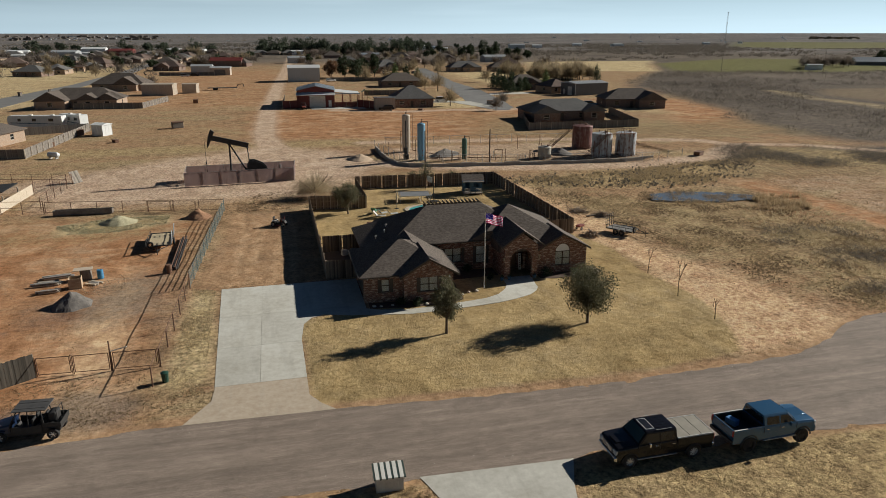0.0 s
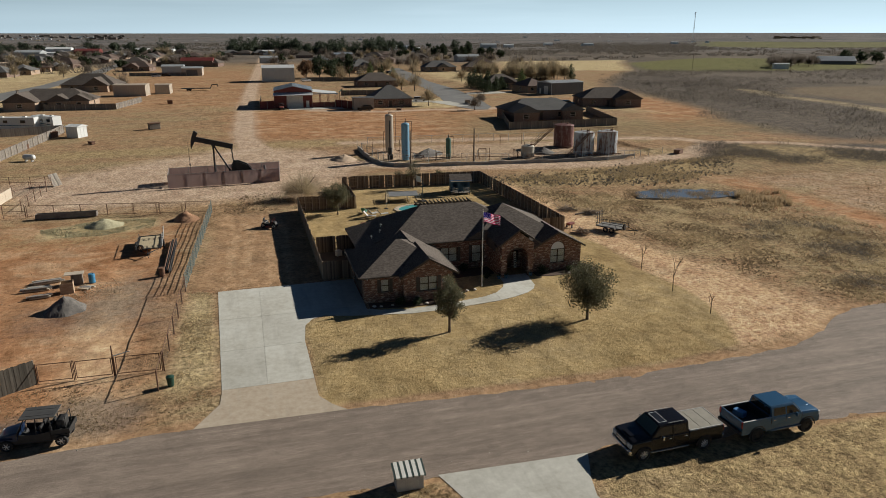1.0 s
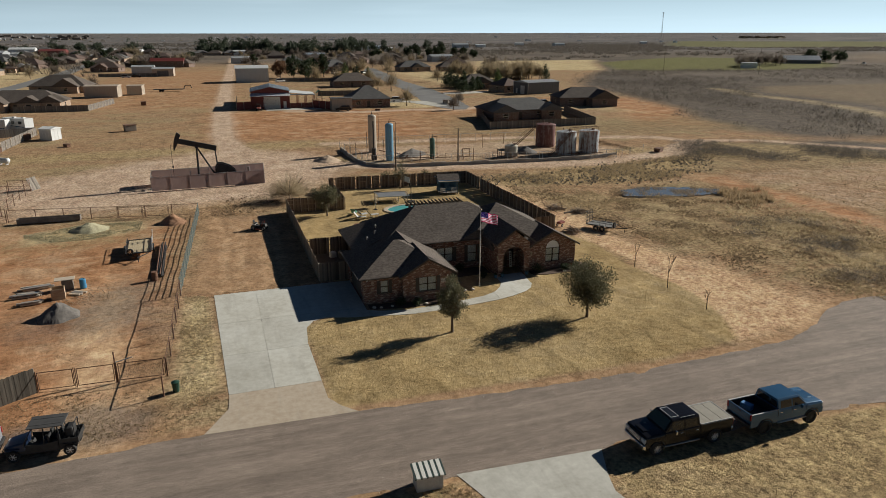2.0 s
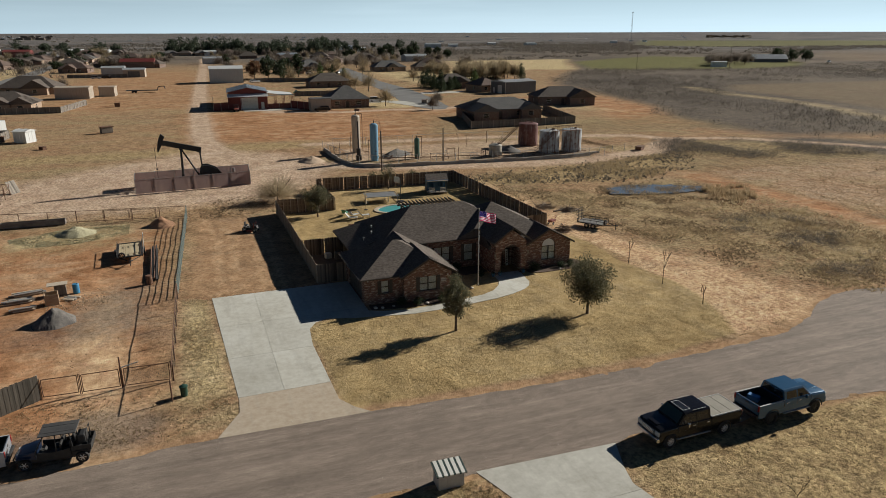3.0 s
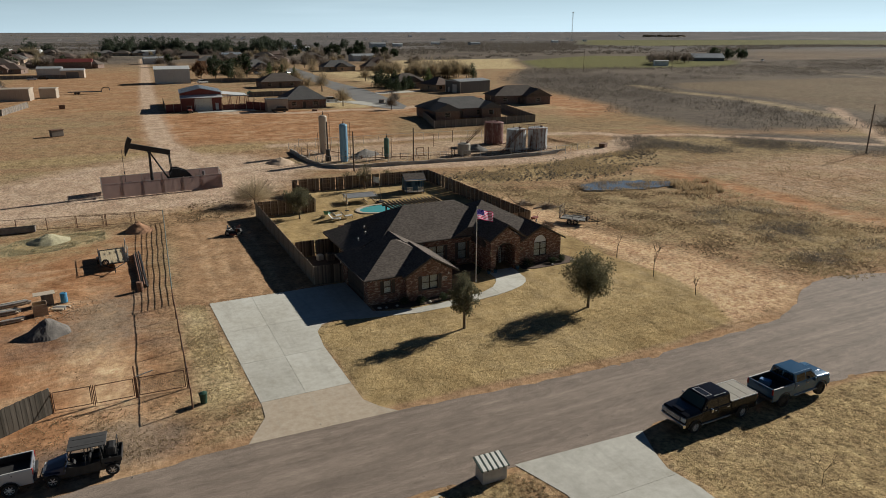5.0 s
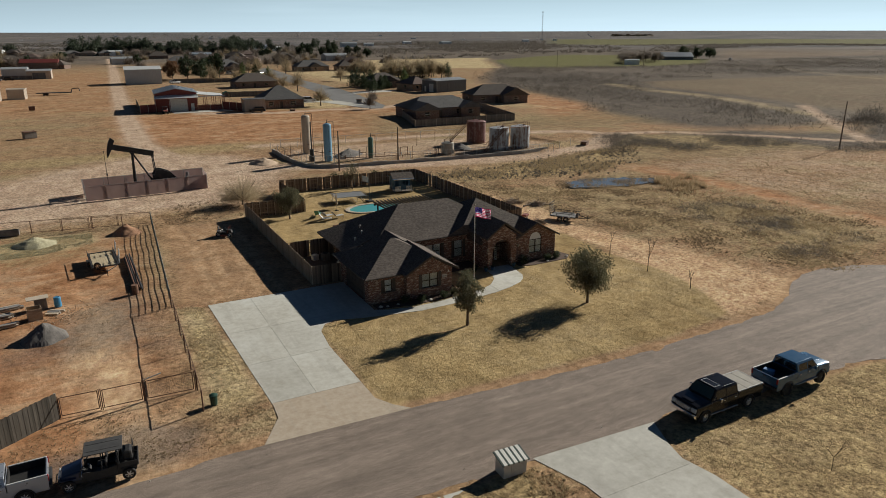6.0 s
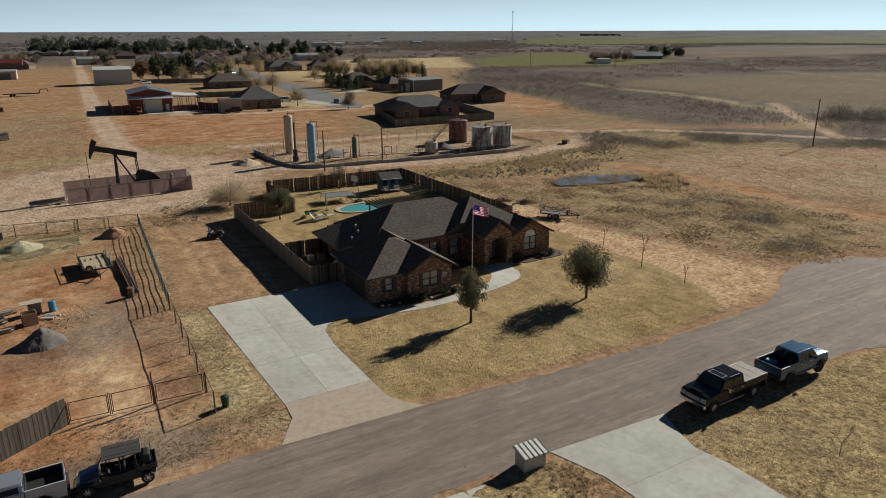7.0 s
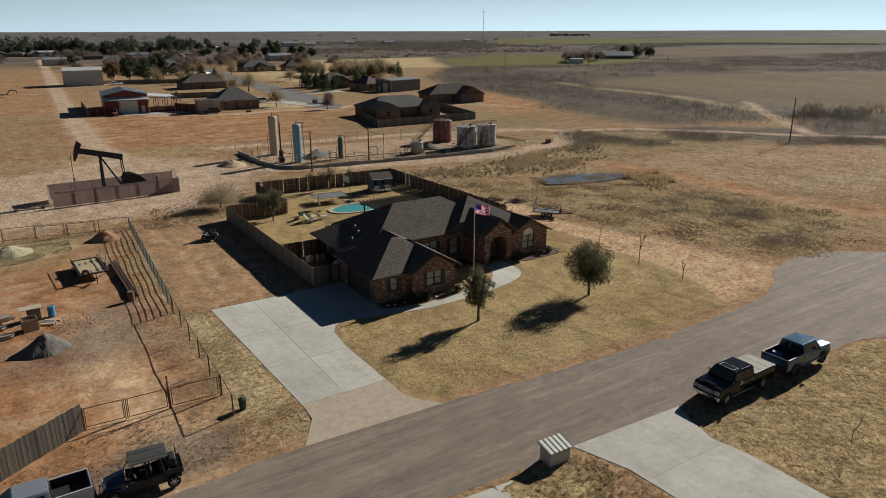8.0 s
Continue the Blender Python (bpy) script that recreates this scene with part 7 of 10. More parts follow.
def wire_fence(name, pts, h, label, every=3.0, rails=(1.0,), pr=0.04, mesh=False, mat="steel_rust", group="pipe fences", rr=0.028, wires=0):
    """Steel posts joined by rails, with woven wire where there is any."""
    f = thing(name, (0, 0, 0), label, "fence", group)
    for (ax, ay), (bx, by) in zip(pts, pts[1:]):
        L = math.hypot(bx - ax, by - ay)
        n = max(1, round(L / every))
        for i in range(n + 1):
            if i == n and (bx, by) != pts[-1]:
                continue
            b = bmesh.new()
            x, y = ax + (bx - ax) * i / n, ay + (by - ay) * i / n
            rod(b, (x, y, -0.05), (x, y, h), pr, n=8)
            part("post", b, M[mat], f)
        for k in rails:
            b = bmesh.new()
            rod(b, (ax, ay, h * k), (bx, by, h * k), rr, n=6)
            part("rail", b, M[mat], f)
        if wires:
            b = bmesh.new()
            for j in range(wires):
                z = h * (j + 0.6) / (wires + 0.6)
                rod(b, (ax, ay, z), (bx, by, z), 0.0035, n=3, caps=False)
            m = int(L / 0.35)
            for i in range(m):
                x, y = ax + (bx - ax) * i / m, ay + (by - ay) * i / m
                rod(b, (x, y, 0.05), (x, y, h), 0.003, n=3, caps=False)
            part("woven_wire", b, M["steel_dark"], f)
    return f


LOT = "rust-brown pipe fence with woven wire round the dirt lot"
wire_fence("pipe_fence", [(-8.0, 48.0), (-7.6, 64.2)], 1.5, LOT, 3.2, (1.0,), 0.05, wires=6)
wire_fence("pipe_fence", [(-29.2, 98.2), (-6.2, 94.4)], 1.55, "rust-brown pipe fence across the back of the lot", 3.4, (1.0, 0.1), 0.05, wires=3)
wire_fence("pipe_fence", [(-8.0, 48.0), (-8.1, 45.0)], 1.5, LOT, 3.0, (1.0,), 0.05)


def pipe_gate(a, b, label, mesh=False):
    g = thing("pipe_gate", (0, 0, 0), label, "gate", "lot gates")
    (ax, ay), (bx, by) = a, b
    for x, y in (a, b):
        k = bmesh.new()
        rod(k, (x, y, 0), (x, y, 1.5), 0.03)
        part("post", k, M["steel_rust"], g)
    k = bmesh.new()
    q = lambda t, z: (ax + (bx - ax) * t, ay + (by - ay) * t, z)
    tube(k, [q(0.04, 0.15), q(0.96, 0.15), q(0.96, 1.4), q(0.04, 1.4), q(0.04, 0.15)], 0.03)
    part("gate_frame", k, M["steel_rust"], g)
    if not mesh:
        return
    k = bmesh.new()
    for i in range(1, 12):
        rod(k, q(0.04, 0.15 + i * 0.105), q(0.96, 0.15 + i * 0.105), 0.0028, n=3)
    n = int(math.hypot(bx - ax, by - ay) / 0.12)
    for i in range(n):
        rod(k, q(0.05 + 0.9 * i / n, 0.15), q(0.05 + 0.9 * i / n, 1.4), 0.0028, n=3)
    part("wire_panel", k, M["steel_dark"], g)


pipe_gate((-16.15, 48.35), (-13.85, 48.25), "rust-brown open pipe gate into the dirt lot")
pipe_gate((-13.75, 48.2), (-11.3, 48.15), "rust-brown open pipe gate into the dirt lot")
pipe_gate((-11.2, 48.15), (-8.1, 48.0), "wide rust-brown pipe gate with close wire mesh", True)
pipe_gate((-16.2, 96.1), (-13.1, 95.6), "closed rust-brown pipe gate in the back fence")
pipe_gate((-12.9, 95.55), (-9.9, 95.05), "closed rust-brown pipe gate in the back fence")
gp = thing("gate_post", (-11.25, 48.15, 0), "tall steel gate post with a small lamp arm", "post")
b = bmesh.new()
rod(b, (0, 0, 0), (0, 0, 2.3), 0.05)
part("post", b, M["steel_rust"], gp)
b = bmesh.new()
rod(b, (0, 0, 1.5), (1.15, 0, 1.75), 0.04)
part("lamp_arm", b, M["white_trim"], gp, "white tube on the gate post")

wire_fence("chain_link_fence", [(21.5, 138), (24.0, 122.2), (52, 116.9), (71, 114.2)], 1.7, "grey chain-link fence round the tank battery", 3.4, (1.0,), 0.035, wires=7, mat="steel_grey")
wire_fence("chain_link_fence", [(24, 145), (52, 143.5), (79, 139)], 1.7, "grey chain-link fence round the tank battery", 3.4, (1.0,), 0.035, wires=7, mat="steel_grey")


def picket_panel_fence(a, b, h, label):
    """Steel panels with round uprights, set between square posts."""
    f = thing("steel_fence", (0, 0, 0), label, "fence", "pipe fences")
    (ax, ay), (bx, by) = a, b
    L = math.hypot(bx - ax, by - ay)
    n = round(L / 2.4)
    p = lambda t, z: (ax + (bx - ax) * t, ay + (by - ay) * t, z)
    for i in range(n + 1):
        k = bmesh.new()
        rod(k, p(i / n, 0), p(i / n, h + 0.12), 0.05, n=8)
        part("post", k, M["fence_teal"], f)
    for i in range(n):
        for z in (0.2, 0.46, 0.72, 0.98, 1.24, h):
            k = bmesh.new()
            rod(k, p(i / n, z), p((i + 1) / n, z), 0.028, n=6)
            part("rail", k, M["fence_teal"], f)
        for j in range(1, 4):
            t = (i + j / 4) / n
            k = bmesh.new()
            rod(k, p(t, 0.15), p(t, h), 0.014, n=5)
            part("upright", k, M["fence_teal"], f)


M["fence_teal"] = surface("weathered_green_steel", (0.11, 0.15, 0.14), (0.17, 0.185, 0.165), 2.0, 0.6, 0.2)
picket_panel_fence((-7.6, 64.4), (-6.2, 94.2), 1.55, "dark green-grey steel panel fence beside the dirt track")
M["bin_green"] = surface("dark_green_plastic", (0.012, 0.045, 0.03), (0.02, 0.06, 0.042), 3.0, 0.5)
tc = thing("trash_can", (-7.35, 45.5, 0), "dark green plastic bin standing by the gate", "bin")
b = bmesh.new()
lathe(b, [(0.2, 0), (0.26, 0.65), (0.28, 0.66), (0.28, 0.72), (0.1, 0.8)], 14)
part("body", b, M["bin_green"], tc)

wire_fence("battery_fence", [(21.5, 143.5), (22.6, 125.5), (40, 121), (55, 117.4), (70, 114.6), (79, 119)], 1.5, "thin wire fence on steel posts round the tank battery", 4.5, (), 0.035, wires=3, mat="steel_grey", group="battery fences")
for k, (x, y, hgt) in enumerate(((42.8, 120.6, 2.4), (47.2, 119.6, 2.2), (33.0, 123.0, 2.2), (50.0, 134.0, 2.6), (56.5, 138.0, 2.6), (23.0, 134.0, 2.4))):
    t = thing("steel_post", (x, y, 0), "tall thin steel post at the tank battery", "post", "battery posts")
    b = bmesh.new()
    rod(b, (0, 0, 0), (0, 0, hgt), 0.05)
    part("post", b, M["steel_rust"], t)

M["winter_pale"] = leaf_material("pale_winter_twigs", (0.34, 0.27, 0.17), (0.52, 0.42, 0.28), 0.4)

# ---------------------------------------------------------------- the dirt lot
def heap(name, p, r, h, mat, label, category, seed, sy=1.0):
    """A loose heap with an uneven surface."""
    b = bmesh.new()
    bmesh.ops.create_grid(b, x_segments=26, y_segments=26, size=1.3)
    for v in b.verts:
        d = math.hypot(v.co.x, v.co.y) * (1 + 0.18 * noise.noise((v.co.x * 1.6 + seed, v.co.y * 1.6, 0)))
        z = max(-0.06, 1 - d) * h if d > 0.9 else (1 - d) ** 0.9 * h
        v.co = Vector((v.co.x * r, v.co.y * r * sy, z * (1 + 0.15 * noise.noise((v.co.x * 4, v.co.y * 4 + seed, 1))) - 0.04))
    ob = part(name, b, mat)
    ob.matrix_basis = pose(p[0], p[1], 0, 0, 0, seed * 37)
    return tagged(ob, label, category)


M["pile_gravel"] = surface("dark_gravel_heap", (0.10, 0.09, 0.082), (0.16, 0.143, 0.128), 3.0, 0.95, fine=18, bump=0.8)
M["pile_hay"] = surface("old_hay", (0.3, 0.27, 0.165), (0.44, 0.4, 0.265), 3.0, 0.95, fine=14, bump=0.8)
M["pile_dirt"] = surface("loose_red_dirt", (0.26, 0.14, 0.08), (0.36, 0.2, 0.115), 3.0, 0.95, fine=14, bump=0.8)
M["blue_drum"] = surface("blue_drum_plastic", (0.03, 0.16, 0.30), (0.05, 0.22, 0.38), 3.0, 0.45)
M["plywood"] = surface("weathered_plywood", (0.40, 0.33, 0.25), (0.5, 0.43, 0.34), 2.0, 0.85, stretch=(1, 5, 5))
M["pile_pale"] = surface("pale_loose_dirt", (0.4, 0.29, 0.2), (0.5, 0.375, 0.27), 3.0, 0.95, fine=14, bump=0.8)
heap("gravel_mound", (-17.3, 62.3), 1.75, 1.35, M["pile_gravel"], "conical heap of dark grey gravel on the dirt", "gravel", 1)
heap("hay_mound", (-18.9, 91.2), 2.3, 0.95, M["pile_hay"], "heap of old pale hay and manure", "hay", 2)
heap("dirt_mound", (-9.3, 91.4), 1.7, 1.25, M["pile_dirt"], "heap of loose red dirt by the pipe fence", "dirt", 3)
heap("dirt_mound", (16.6, 129.5), 2.6, 1.1, M["pile_pale"], "low mound of pale dirt beside the lease road", "dirt", 5)
heap("gravel_bank", (33.5, 130.5), 4.2, 1.3, M["pile_gravel"], "dark gravel bank behind the vessels", "gravel", 6, 0.5)
heap("gravel_bank", (56.5, 126.5), 3.6, 1.2, M["pile_gravel"], "dark gravel bank between the tanks", "gravel", 7, 0.6)

dr = thing("plastic_drum", (-16.4, 69.2, 0), "bright blue plastic drum standing on the dirt", "drum")
b = bmesh.new()
lathe(b, [(0.27, 0), (0.29, 0.03), (0.29, 0.28), (0.305, 0.31), (0.29, 0.34), (0.29, 0.58), (0.305, 0.61), (0.29, 0.64), (0.29, 0.86), (0.26, 0.9)], 18)
part("body", b, M["blue_drum"], dr)
b = bmesh.new()
lathe(b, [(0.05, 0.9), (0.05, 0.93)], 8, (0.12, 0, 0))
part("bung", b, M["black"], dr)
d2 = thing("steel_drum", (-10.1, 69.3, 0), "rusty open steel drum at the end of the pipe stack", "drum")
b = bmesh.new()
lathe(b, [(0.28, 0), (0.29, 0.3), (0.3, 0.32), (0.29, 0.34), (0.29, 0.86), (0.3, 0.88)], 18)
part("body", b, M["steel_rust"], d2)

cr = thing("wooden_crate", (-18.1, 67.0, 0, 0, 0, 8), "open tan plywood crate on the dirt", "crate")
for sx, sy, w, d in ((0, -0.5, 1.1, 0.04), (0, 0.5, 1.1, 0.04), (-0.53, 0, 0.04, 1.0), (0.53, 0, 0.04, 1.0)):
    b = bmesh.new()
    box(b, (sx, sy, 0.5), (w, d, 1.0))
    part("side_board", b, M["wood"], cr)
tb = thing("work_table", (-17.9, 69.3, 0, 0, 0, 6), "rough work table with a weathered plywood top", "table")
b = bmesh.new()
box(b, (0, 0, 1.05), (1.7, 1.0, 0.05), bevel=0.01)
part("tabletop", b, M["plywood"], tb)
b = bmesh.new()
box(b, (0.2, 0, 0.5), (0.95, 0.8, 1.0), bevel=0.01)
part("cabinet", b, M["cedar_grey"], tb)
rnd = random.Random(8)
for k, (x, y, rz, n, L) in enumerate(((-20.4, 70.3, 8, 7, 3.0), (-20.9, 68.3, 4, 8, 2.6), (-20.2, 66.2, 12, 6, 2.2), (-16.6, 67.6, -25, 4, 1.3))):
    st = thing("lumber_stack", (x, y, 0, 0, 0, rz), "stack of weathered boards and steel offcuts", "lumber", "lot lumber")
    for i in range(n):
        b = bmesh.new()
        box(b, (rnd.uniform(-0.25, 0.25), (i % 4) * 0.24 - 0.4, 0.08 + (i // 4) * 0.16 + rnd.uniform(0, 0.05)), (L * rnd.uniform(0.7, 1.0), 0.2, 0.12), rz=rnd.uniform(-5, 5), bevel=0.008)
        part("board", b, (M["plywood"], M["cedar_grey"], M["steel_grey"])[i % 3], st)
ps = thing("pipe_stack", (-9.85, 75.5, 0, 0, 0, 1), "long stack of dark rusty drill pipe on the ground", "pipes")
for i in range(9):
    b = bmesh.new()
    y = (i % 5) * 0.17 - 0.34 + (i // 5) * 0.08
    rod(b, (y, -5.8 + rnd.uniform(-0.4, 0.4), 0.12 + (i // 5) * 0.16), (y, 5.6 + rnd.uniform(-0.5, 0.5), 0.12 + (i // 5) * 0.16), 0.075, n=8)
    part("pipe", b, M["steel_rust"] if i % 2 else M["steel_dark"], ps)
M["trough_grey"] = surface("weathered_trough", (0.11, 0.095, 0.085), (0.22, 0.19, 0.165), 1.2, 0.8)
tr = thing("feed_trough", (-24.2, 96.6, 0, 0, 0, -2), "long dark steel feed trough against the back fence", "trough")
b = bmesh.new()
box(b, (0, 0, 0.12), (7.2, 0.85, 0.08))
for y in (-0.42, 0.42):
    box(b, (0, y, 0.42), (7.2, 0.06, 0.6), bevel=0.015)
for x in (-3.58, 3.58):
    box(b, (x, 0, 0.42), (0.06, 0.9, 0.6))
part("body", b, M["trough_grey"], tr)
rnd = random.Random(31)
vs, fs = [], []
for i in range(420):
    x, y, s = rnd.gauss(-16.0, 1.8), rnd.gauss(66.8, 1.3), rnd.uniform(0.015, 0.05)
    m = pose(x, y, s * 0.4, rnd.uniform(0, 360), rnd.uniform(0, 360), rnd.uniform(0, 360))
    k = len(vs)
    vs += [tuple(m @ Vector((a * s, c * s * 0.7, e * s * 0.5))) for a in (-1, 1) for c in (-1, 1) for e in (-1, 1)]
    fs += [tuple(k + j for j in f) for f in ((0, 1, 3, 2), (4, 6, 7, 5), (0, 4, 5, 1), (2, 3, 7, 6), (0, 2, 6, 4), (1, 5, 7, 3))]
me = bpy.data.meshes.new("rubble")
me.from_pydata(vs, [], fs)
me.materials.append(M["wood"])
tagged(new("rubble", me), "scattered wood chips and rubble on the dirt", "rubble", kind="stuff")


def flat_trailer(m, L, W, label, deck, ramp=False, tandem=False, name="utility_trailer"):
    """A small open trailer; the tongue points to -y."""
    t = thing(name, m, label, "trailer")
    z = 0.62
    for s in (-1, 1):
        b = bmesh.new()
        box(b, (s * W / 2, 0, z), (0.08, L, 0.12))
        part("side_rail", b, M["steel_dark"], t)
        b = bmesh.new()
        rod(b, (s * W / 2, -L / 2, z + 0.4), (s * W / 2, L / 2, z + 0.4), 0.03, n=6)
        for i in range(5):
            y = -L / 2 + L * i / 4
            rod(b, (s * W / 2, y, z), (s * W / 2, y, z + 0.4), 0.025, n=6)
        part("top_rail", b, M["steel_dark"], t)
    n = int(W / 0.2)
    for i in range(n):
        b = bmesh.new()
        box(b, (-W / 2 + W * (i + 0.5) / n, 0, z + 0.03), (W / n - 0.015, L - 0.05, 0.04))
        part("deck_board", b, deck, t)
    b = bmesh.new()
    for s in (-1, 1):
        rod(b, (s * W * 0.4, -L / 2, z - 0.03), (0, -L / 2 - 1.3, z - 0.08), 0.05, n=6)
    rod(b, (0, -L / 2 - 1.25, 0.02), (0, -L / 2 - 1.25, z + 0.25), 0.04)
    box(b, (0, -L / 2 - 1.4, z - 0.05), (0.14, 0.3, 0.1))
    part("tongue", b, M["steel_dark"], t)
    for y in ((-0.45, 0.35) if tandem else (0.1,)):
        for s in (-1, 1):
            wheel(t, s * (W / 2 + 0.16), y, 0.34, 0.2, M["chrome"], 6).matrix_basis = pose(s * (W / 2 + 0.16), y, 0.34, 0, 0, 90)
            b = bmesh.new()
            side_prism(b, [(-0.45, 0.62), (-0.3, 0.74), (0.3, 0.74), (0.45, 0.62), (0.4, 0.6), (0.28, 0.7), (-0.28, 0.7), (-0.4, 0.6)], -0.12, 0.12, pose(s * (W / 2 + 0.16), y, 0, 0, 0, 90))
            part("mudguard", b, M["steel_dark"], t)
    sp = wheel(t, W * 0.28, -L / 2 - 0.1, 0.34, 0.2, M["chrome"], 6)
    sp.matrix_basis = pose(-W * 0.3, -L / 2 - 0.12, z + 0.3, 0, 0, 0)
    if not ramp:
        b = bmesh.new()
        for s in (-1, 1):
            box(b, (0, s * (L / 2 - 0.08), z + 0.06), (W, 0.2, 0.1))
            box(b, (s * (W / 2 - 0.08), 0, z + 0.06), (0.2, L - 0.4, 0.1))
        part("deck_frame", b, M["steel_dark"], t, "dark steel border round the deck")
        for y in (-L * 0.3, L * 0.28):
            b = bmesh.new()
            for u in (-0.35, 0.35):
                rod(b, (W / 2 + 0.1, y + u, z), (W / 2 + 0.22, y + u, z + 1.35), 0.035, n=6)
            for v in range(1, 6):
                rod(b, (W / 2 + 0.1 + 0.022 * v, y - 0.35, z + 0.26 * v), (W / 2 + 0.1 + 0.022 * v, y + 0.35, z + 0.26 * v), 0.035, n=6)
            part("loading_ramp", b, M["metal_pale"], t, "pale steel loading ramp folded upright")
    else:
        b = bmesh.new()
        q = lambda u, v: (-W / 2 + W * u, L / 2 + 0.05 + v * 0.12, z + v * 1.5)
        for u in (0, 0.25, 0.5, 0.75, 1):
            rod(b, q(u, 0), q(u, 1), 0.03, n=6)
        for v in (0, 0.25, 0.5, 0.75, 1):
            rod(b, q(0, v), q(1, v), 0.03, n=6)
        part("ramp_gate", b, M["steel_dark"], t, "raised steel mesh ramp gate")
    return t


M["metal_pale"] = surface("galvanized_ramp_steel", (0.42, 0.42, 0.41), (0.55, 0.55, 0.53), 2.0, 0.5, 0.2)
M["deck_pale"] = surface("sun_bleached_deck", (0.40, 0.32, 0.20), (0.50, 0.41, 0.27), 2.0, 0.8, stretch=(6, 1, 6))
M["deck_white"] = surface("pale_deck_steel", (0.13, 0.125, 0.115), (0.24, 0.23, 0.21), 2.0, 0.6, stretch=(6, 1, 6))
flat_trailer((-12.3, 79.6, 0, 0, 0, 3), 5.4, 2.5, "utility trailer with a bleached wooden deck and spare wheel", M["deck_pale"])
flat_trailer((40.9, 71.4, 0, 0, 0, 36), 3.3, 1.9, "tandem-axle trailer with a raised mesh ramp gate", M["deck_white"], True, True)
ct = thing("garden_cart", (36.7, 74.2, 0, 0, 0, 30), "small red two-wheeled cart among clutter", "cart")
b = bmesh.new()
box(b, (0, 0, 0.5), (1.0, 0.6, 0.25), bevel=0.04), rod(b, (0.5, 0, 0.5), (1.3, 0, 0.9), 0.03)
part("tray", b, M["buggy_red"], ct)
for s in (-1, 1):
    wheel(ct, -0.2, s * 0.36, 0.2, 0.08, M["steel_grey"], 5)


def brush_pile(p, r, label, seed):
    """A loose heap of cut branches and boards."""
    rnd = random.Random(seed)
    t = thing("brush_pile", (p[0], p[1], 0), label, "brush pile", "brush piles")
    b = bmesh.new()
    for i in range(70):
        a, d = rnd.uniform(0, 6.3), abs(rnd.gauss(0, r * 0.5))
        c = Vector((d * math.cos(a), d * math.sin(a), rnd.uniform(0.05, 0.5) * max(0.2, 1 - d / r)))
        v = Vector((rnd.gauss(0, 1), rnd.gauss(0, 1), rnd.gauss(0, 0.2))).normalized() * rnd.uniform(0.4, 1.0)
        rod(b, c - v, c + v, rnd.uniform(0.015, 0.05), n=5)
    part("branches", b, M["twig"], t)


brush_pile((40.2, 82.3), 1.7, "pile of old boards and branches in a shallow pit", 3)
brush_pile((42.3, 79.5), 0.9, "small pile of cut branches on the dirt", 4)
brush_pile((36.9, 71.4), 0.9, "dry brush heaped by the fence corner", 9)
b = bmesh.new()
rod(b, (40.0, 79.5, 0.12), (43.4, 80.4, 0.12), 0.11, n=8)
tagged(part("log", b, M["bark"]), "single cut log lying on bare ground", "log")


# corral at the edge of the lot
def board_rail_fence(a, b, h, label):
    f = thing("plank_fence", (0, 0, 0), label, "fence", "corral fences")
    (ax, ay), (bx, by) = a, b
    L = math.hypot(bx - ax, by - ay)
    n = round(L / 2.4)
    ang = math.degrees(math.atan2(by - ay, bx - ax))
    for i in range(n + 1):
        k = bmesh.new()
        box(k, (ax + (bx - ax) * i / n, ay + (by - ay) * i / n, h / 2), (0.1, 0.1, h), rz=ang)
        part("post", k, M["plywood"], f)
    for i in range(n):
        for j in range(6):
            k = bmesh.new()
            t = (i + 0.5) / n
            box(k, (ax + (bx - ax) * t, ay + (by - ay) * t, 0.15 + j * (h - 0.2) / 5.5), (L / n, 0.04, (h - 0.2) / 6.2), rz=ang)
            part("plank", k, M["plywood"], f)


board_rail_fence((-35.1, 97.0), (-34.5, 111.3), 1.55, "pale new plank fence of a small corral")
wire_fence("corral_fence", [(-29.4, 98.2), (-34.8, 99.0)], 1.7, "rust-brown pipe corral fence with wire", 2.7, (1.0, 0.5), 0.05, wires=4, group="corral fences")
wire_fence("corral_fence", [(-30.7, 101.5), (-30.6, 117.5), (-46.0, 121.0)], 1.7, "rust-brown pipe corral fence with wire", 3.0, (1.0, 0.5), 0.05, wires=5, group="corral fences")
wire_fence("corral_fence", [(-31.4, 117.4), (-34.4, 111.4)], 1.7, "rust-brown pipe corral fence with wire", 3.0, (1.0, 0.5), 0.05, wires=4, group="corral fences")
lr = thing("loading_ramp", (-30.0, 118.6, 0, 0, 0, 60), "old tilted wooden loading ramp panel", "ramp")
for i in range(6):
    b = bmesh.new()
    box(b, (-0.75 + i * 0.3, 0, 1.0), (0.26, 0.06, 2.1), m=Euler((radians(-24), 0, 0)).to_matrix().to_4x4())
    part("board", b, M["cedar_grey"], lr)
sl = thing("lean_to", (-39.5, 106.0, 0), "low grey metal-roofed animal shelter in the corral", "shelter")
b = bmesh.new()
side_prism(b, [(-4.0, 1.7), (4.0, 2.2), (4.0, 2.28), (-4.0, 1.78)], -3.2, 3.2)
part("roof", b, M["steel_dark"], sl)
for x in (-3.8, 3.8):
    for y in (-3.0, 3.0):
        b = bmesh.new()
        box(b, (x, y, 0.85), (0.14, 0.14, 1.72))
        part("post", b, M["plywood"], sl)


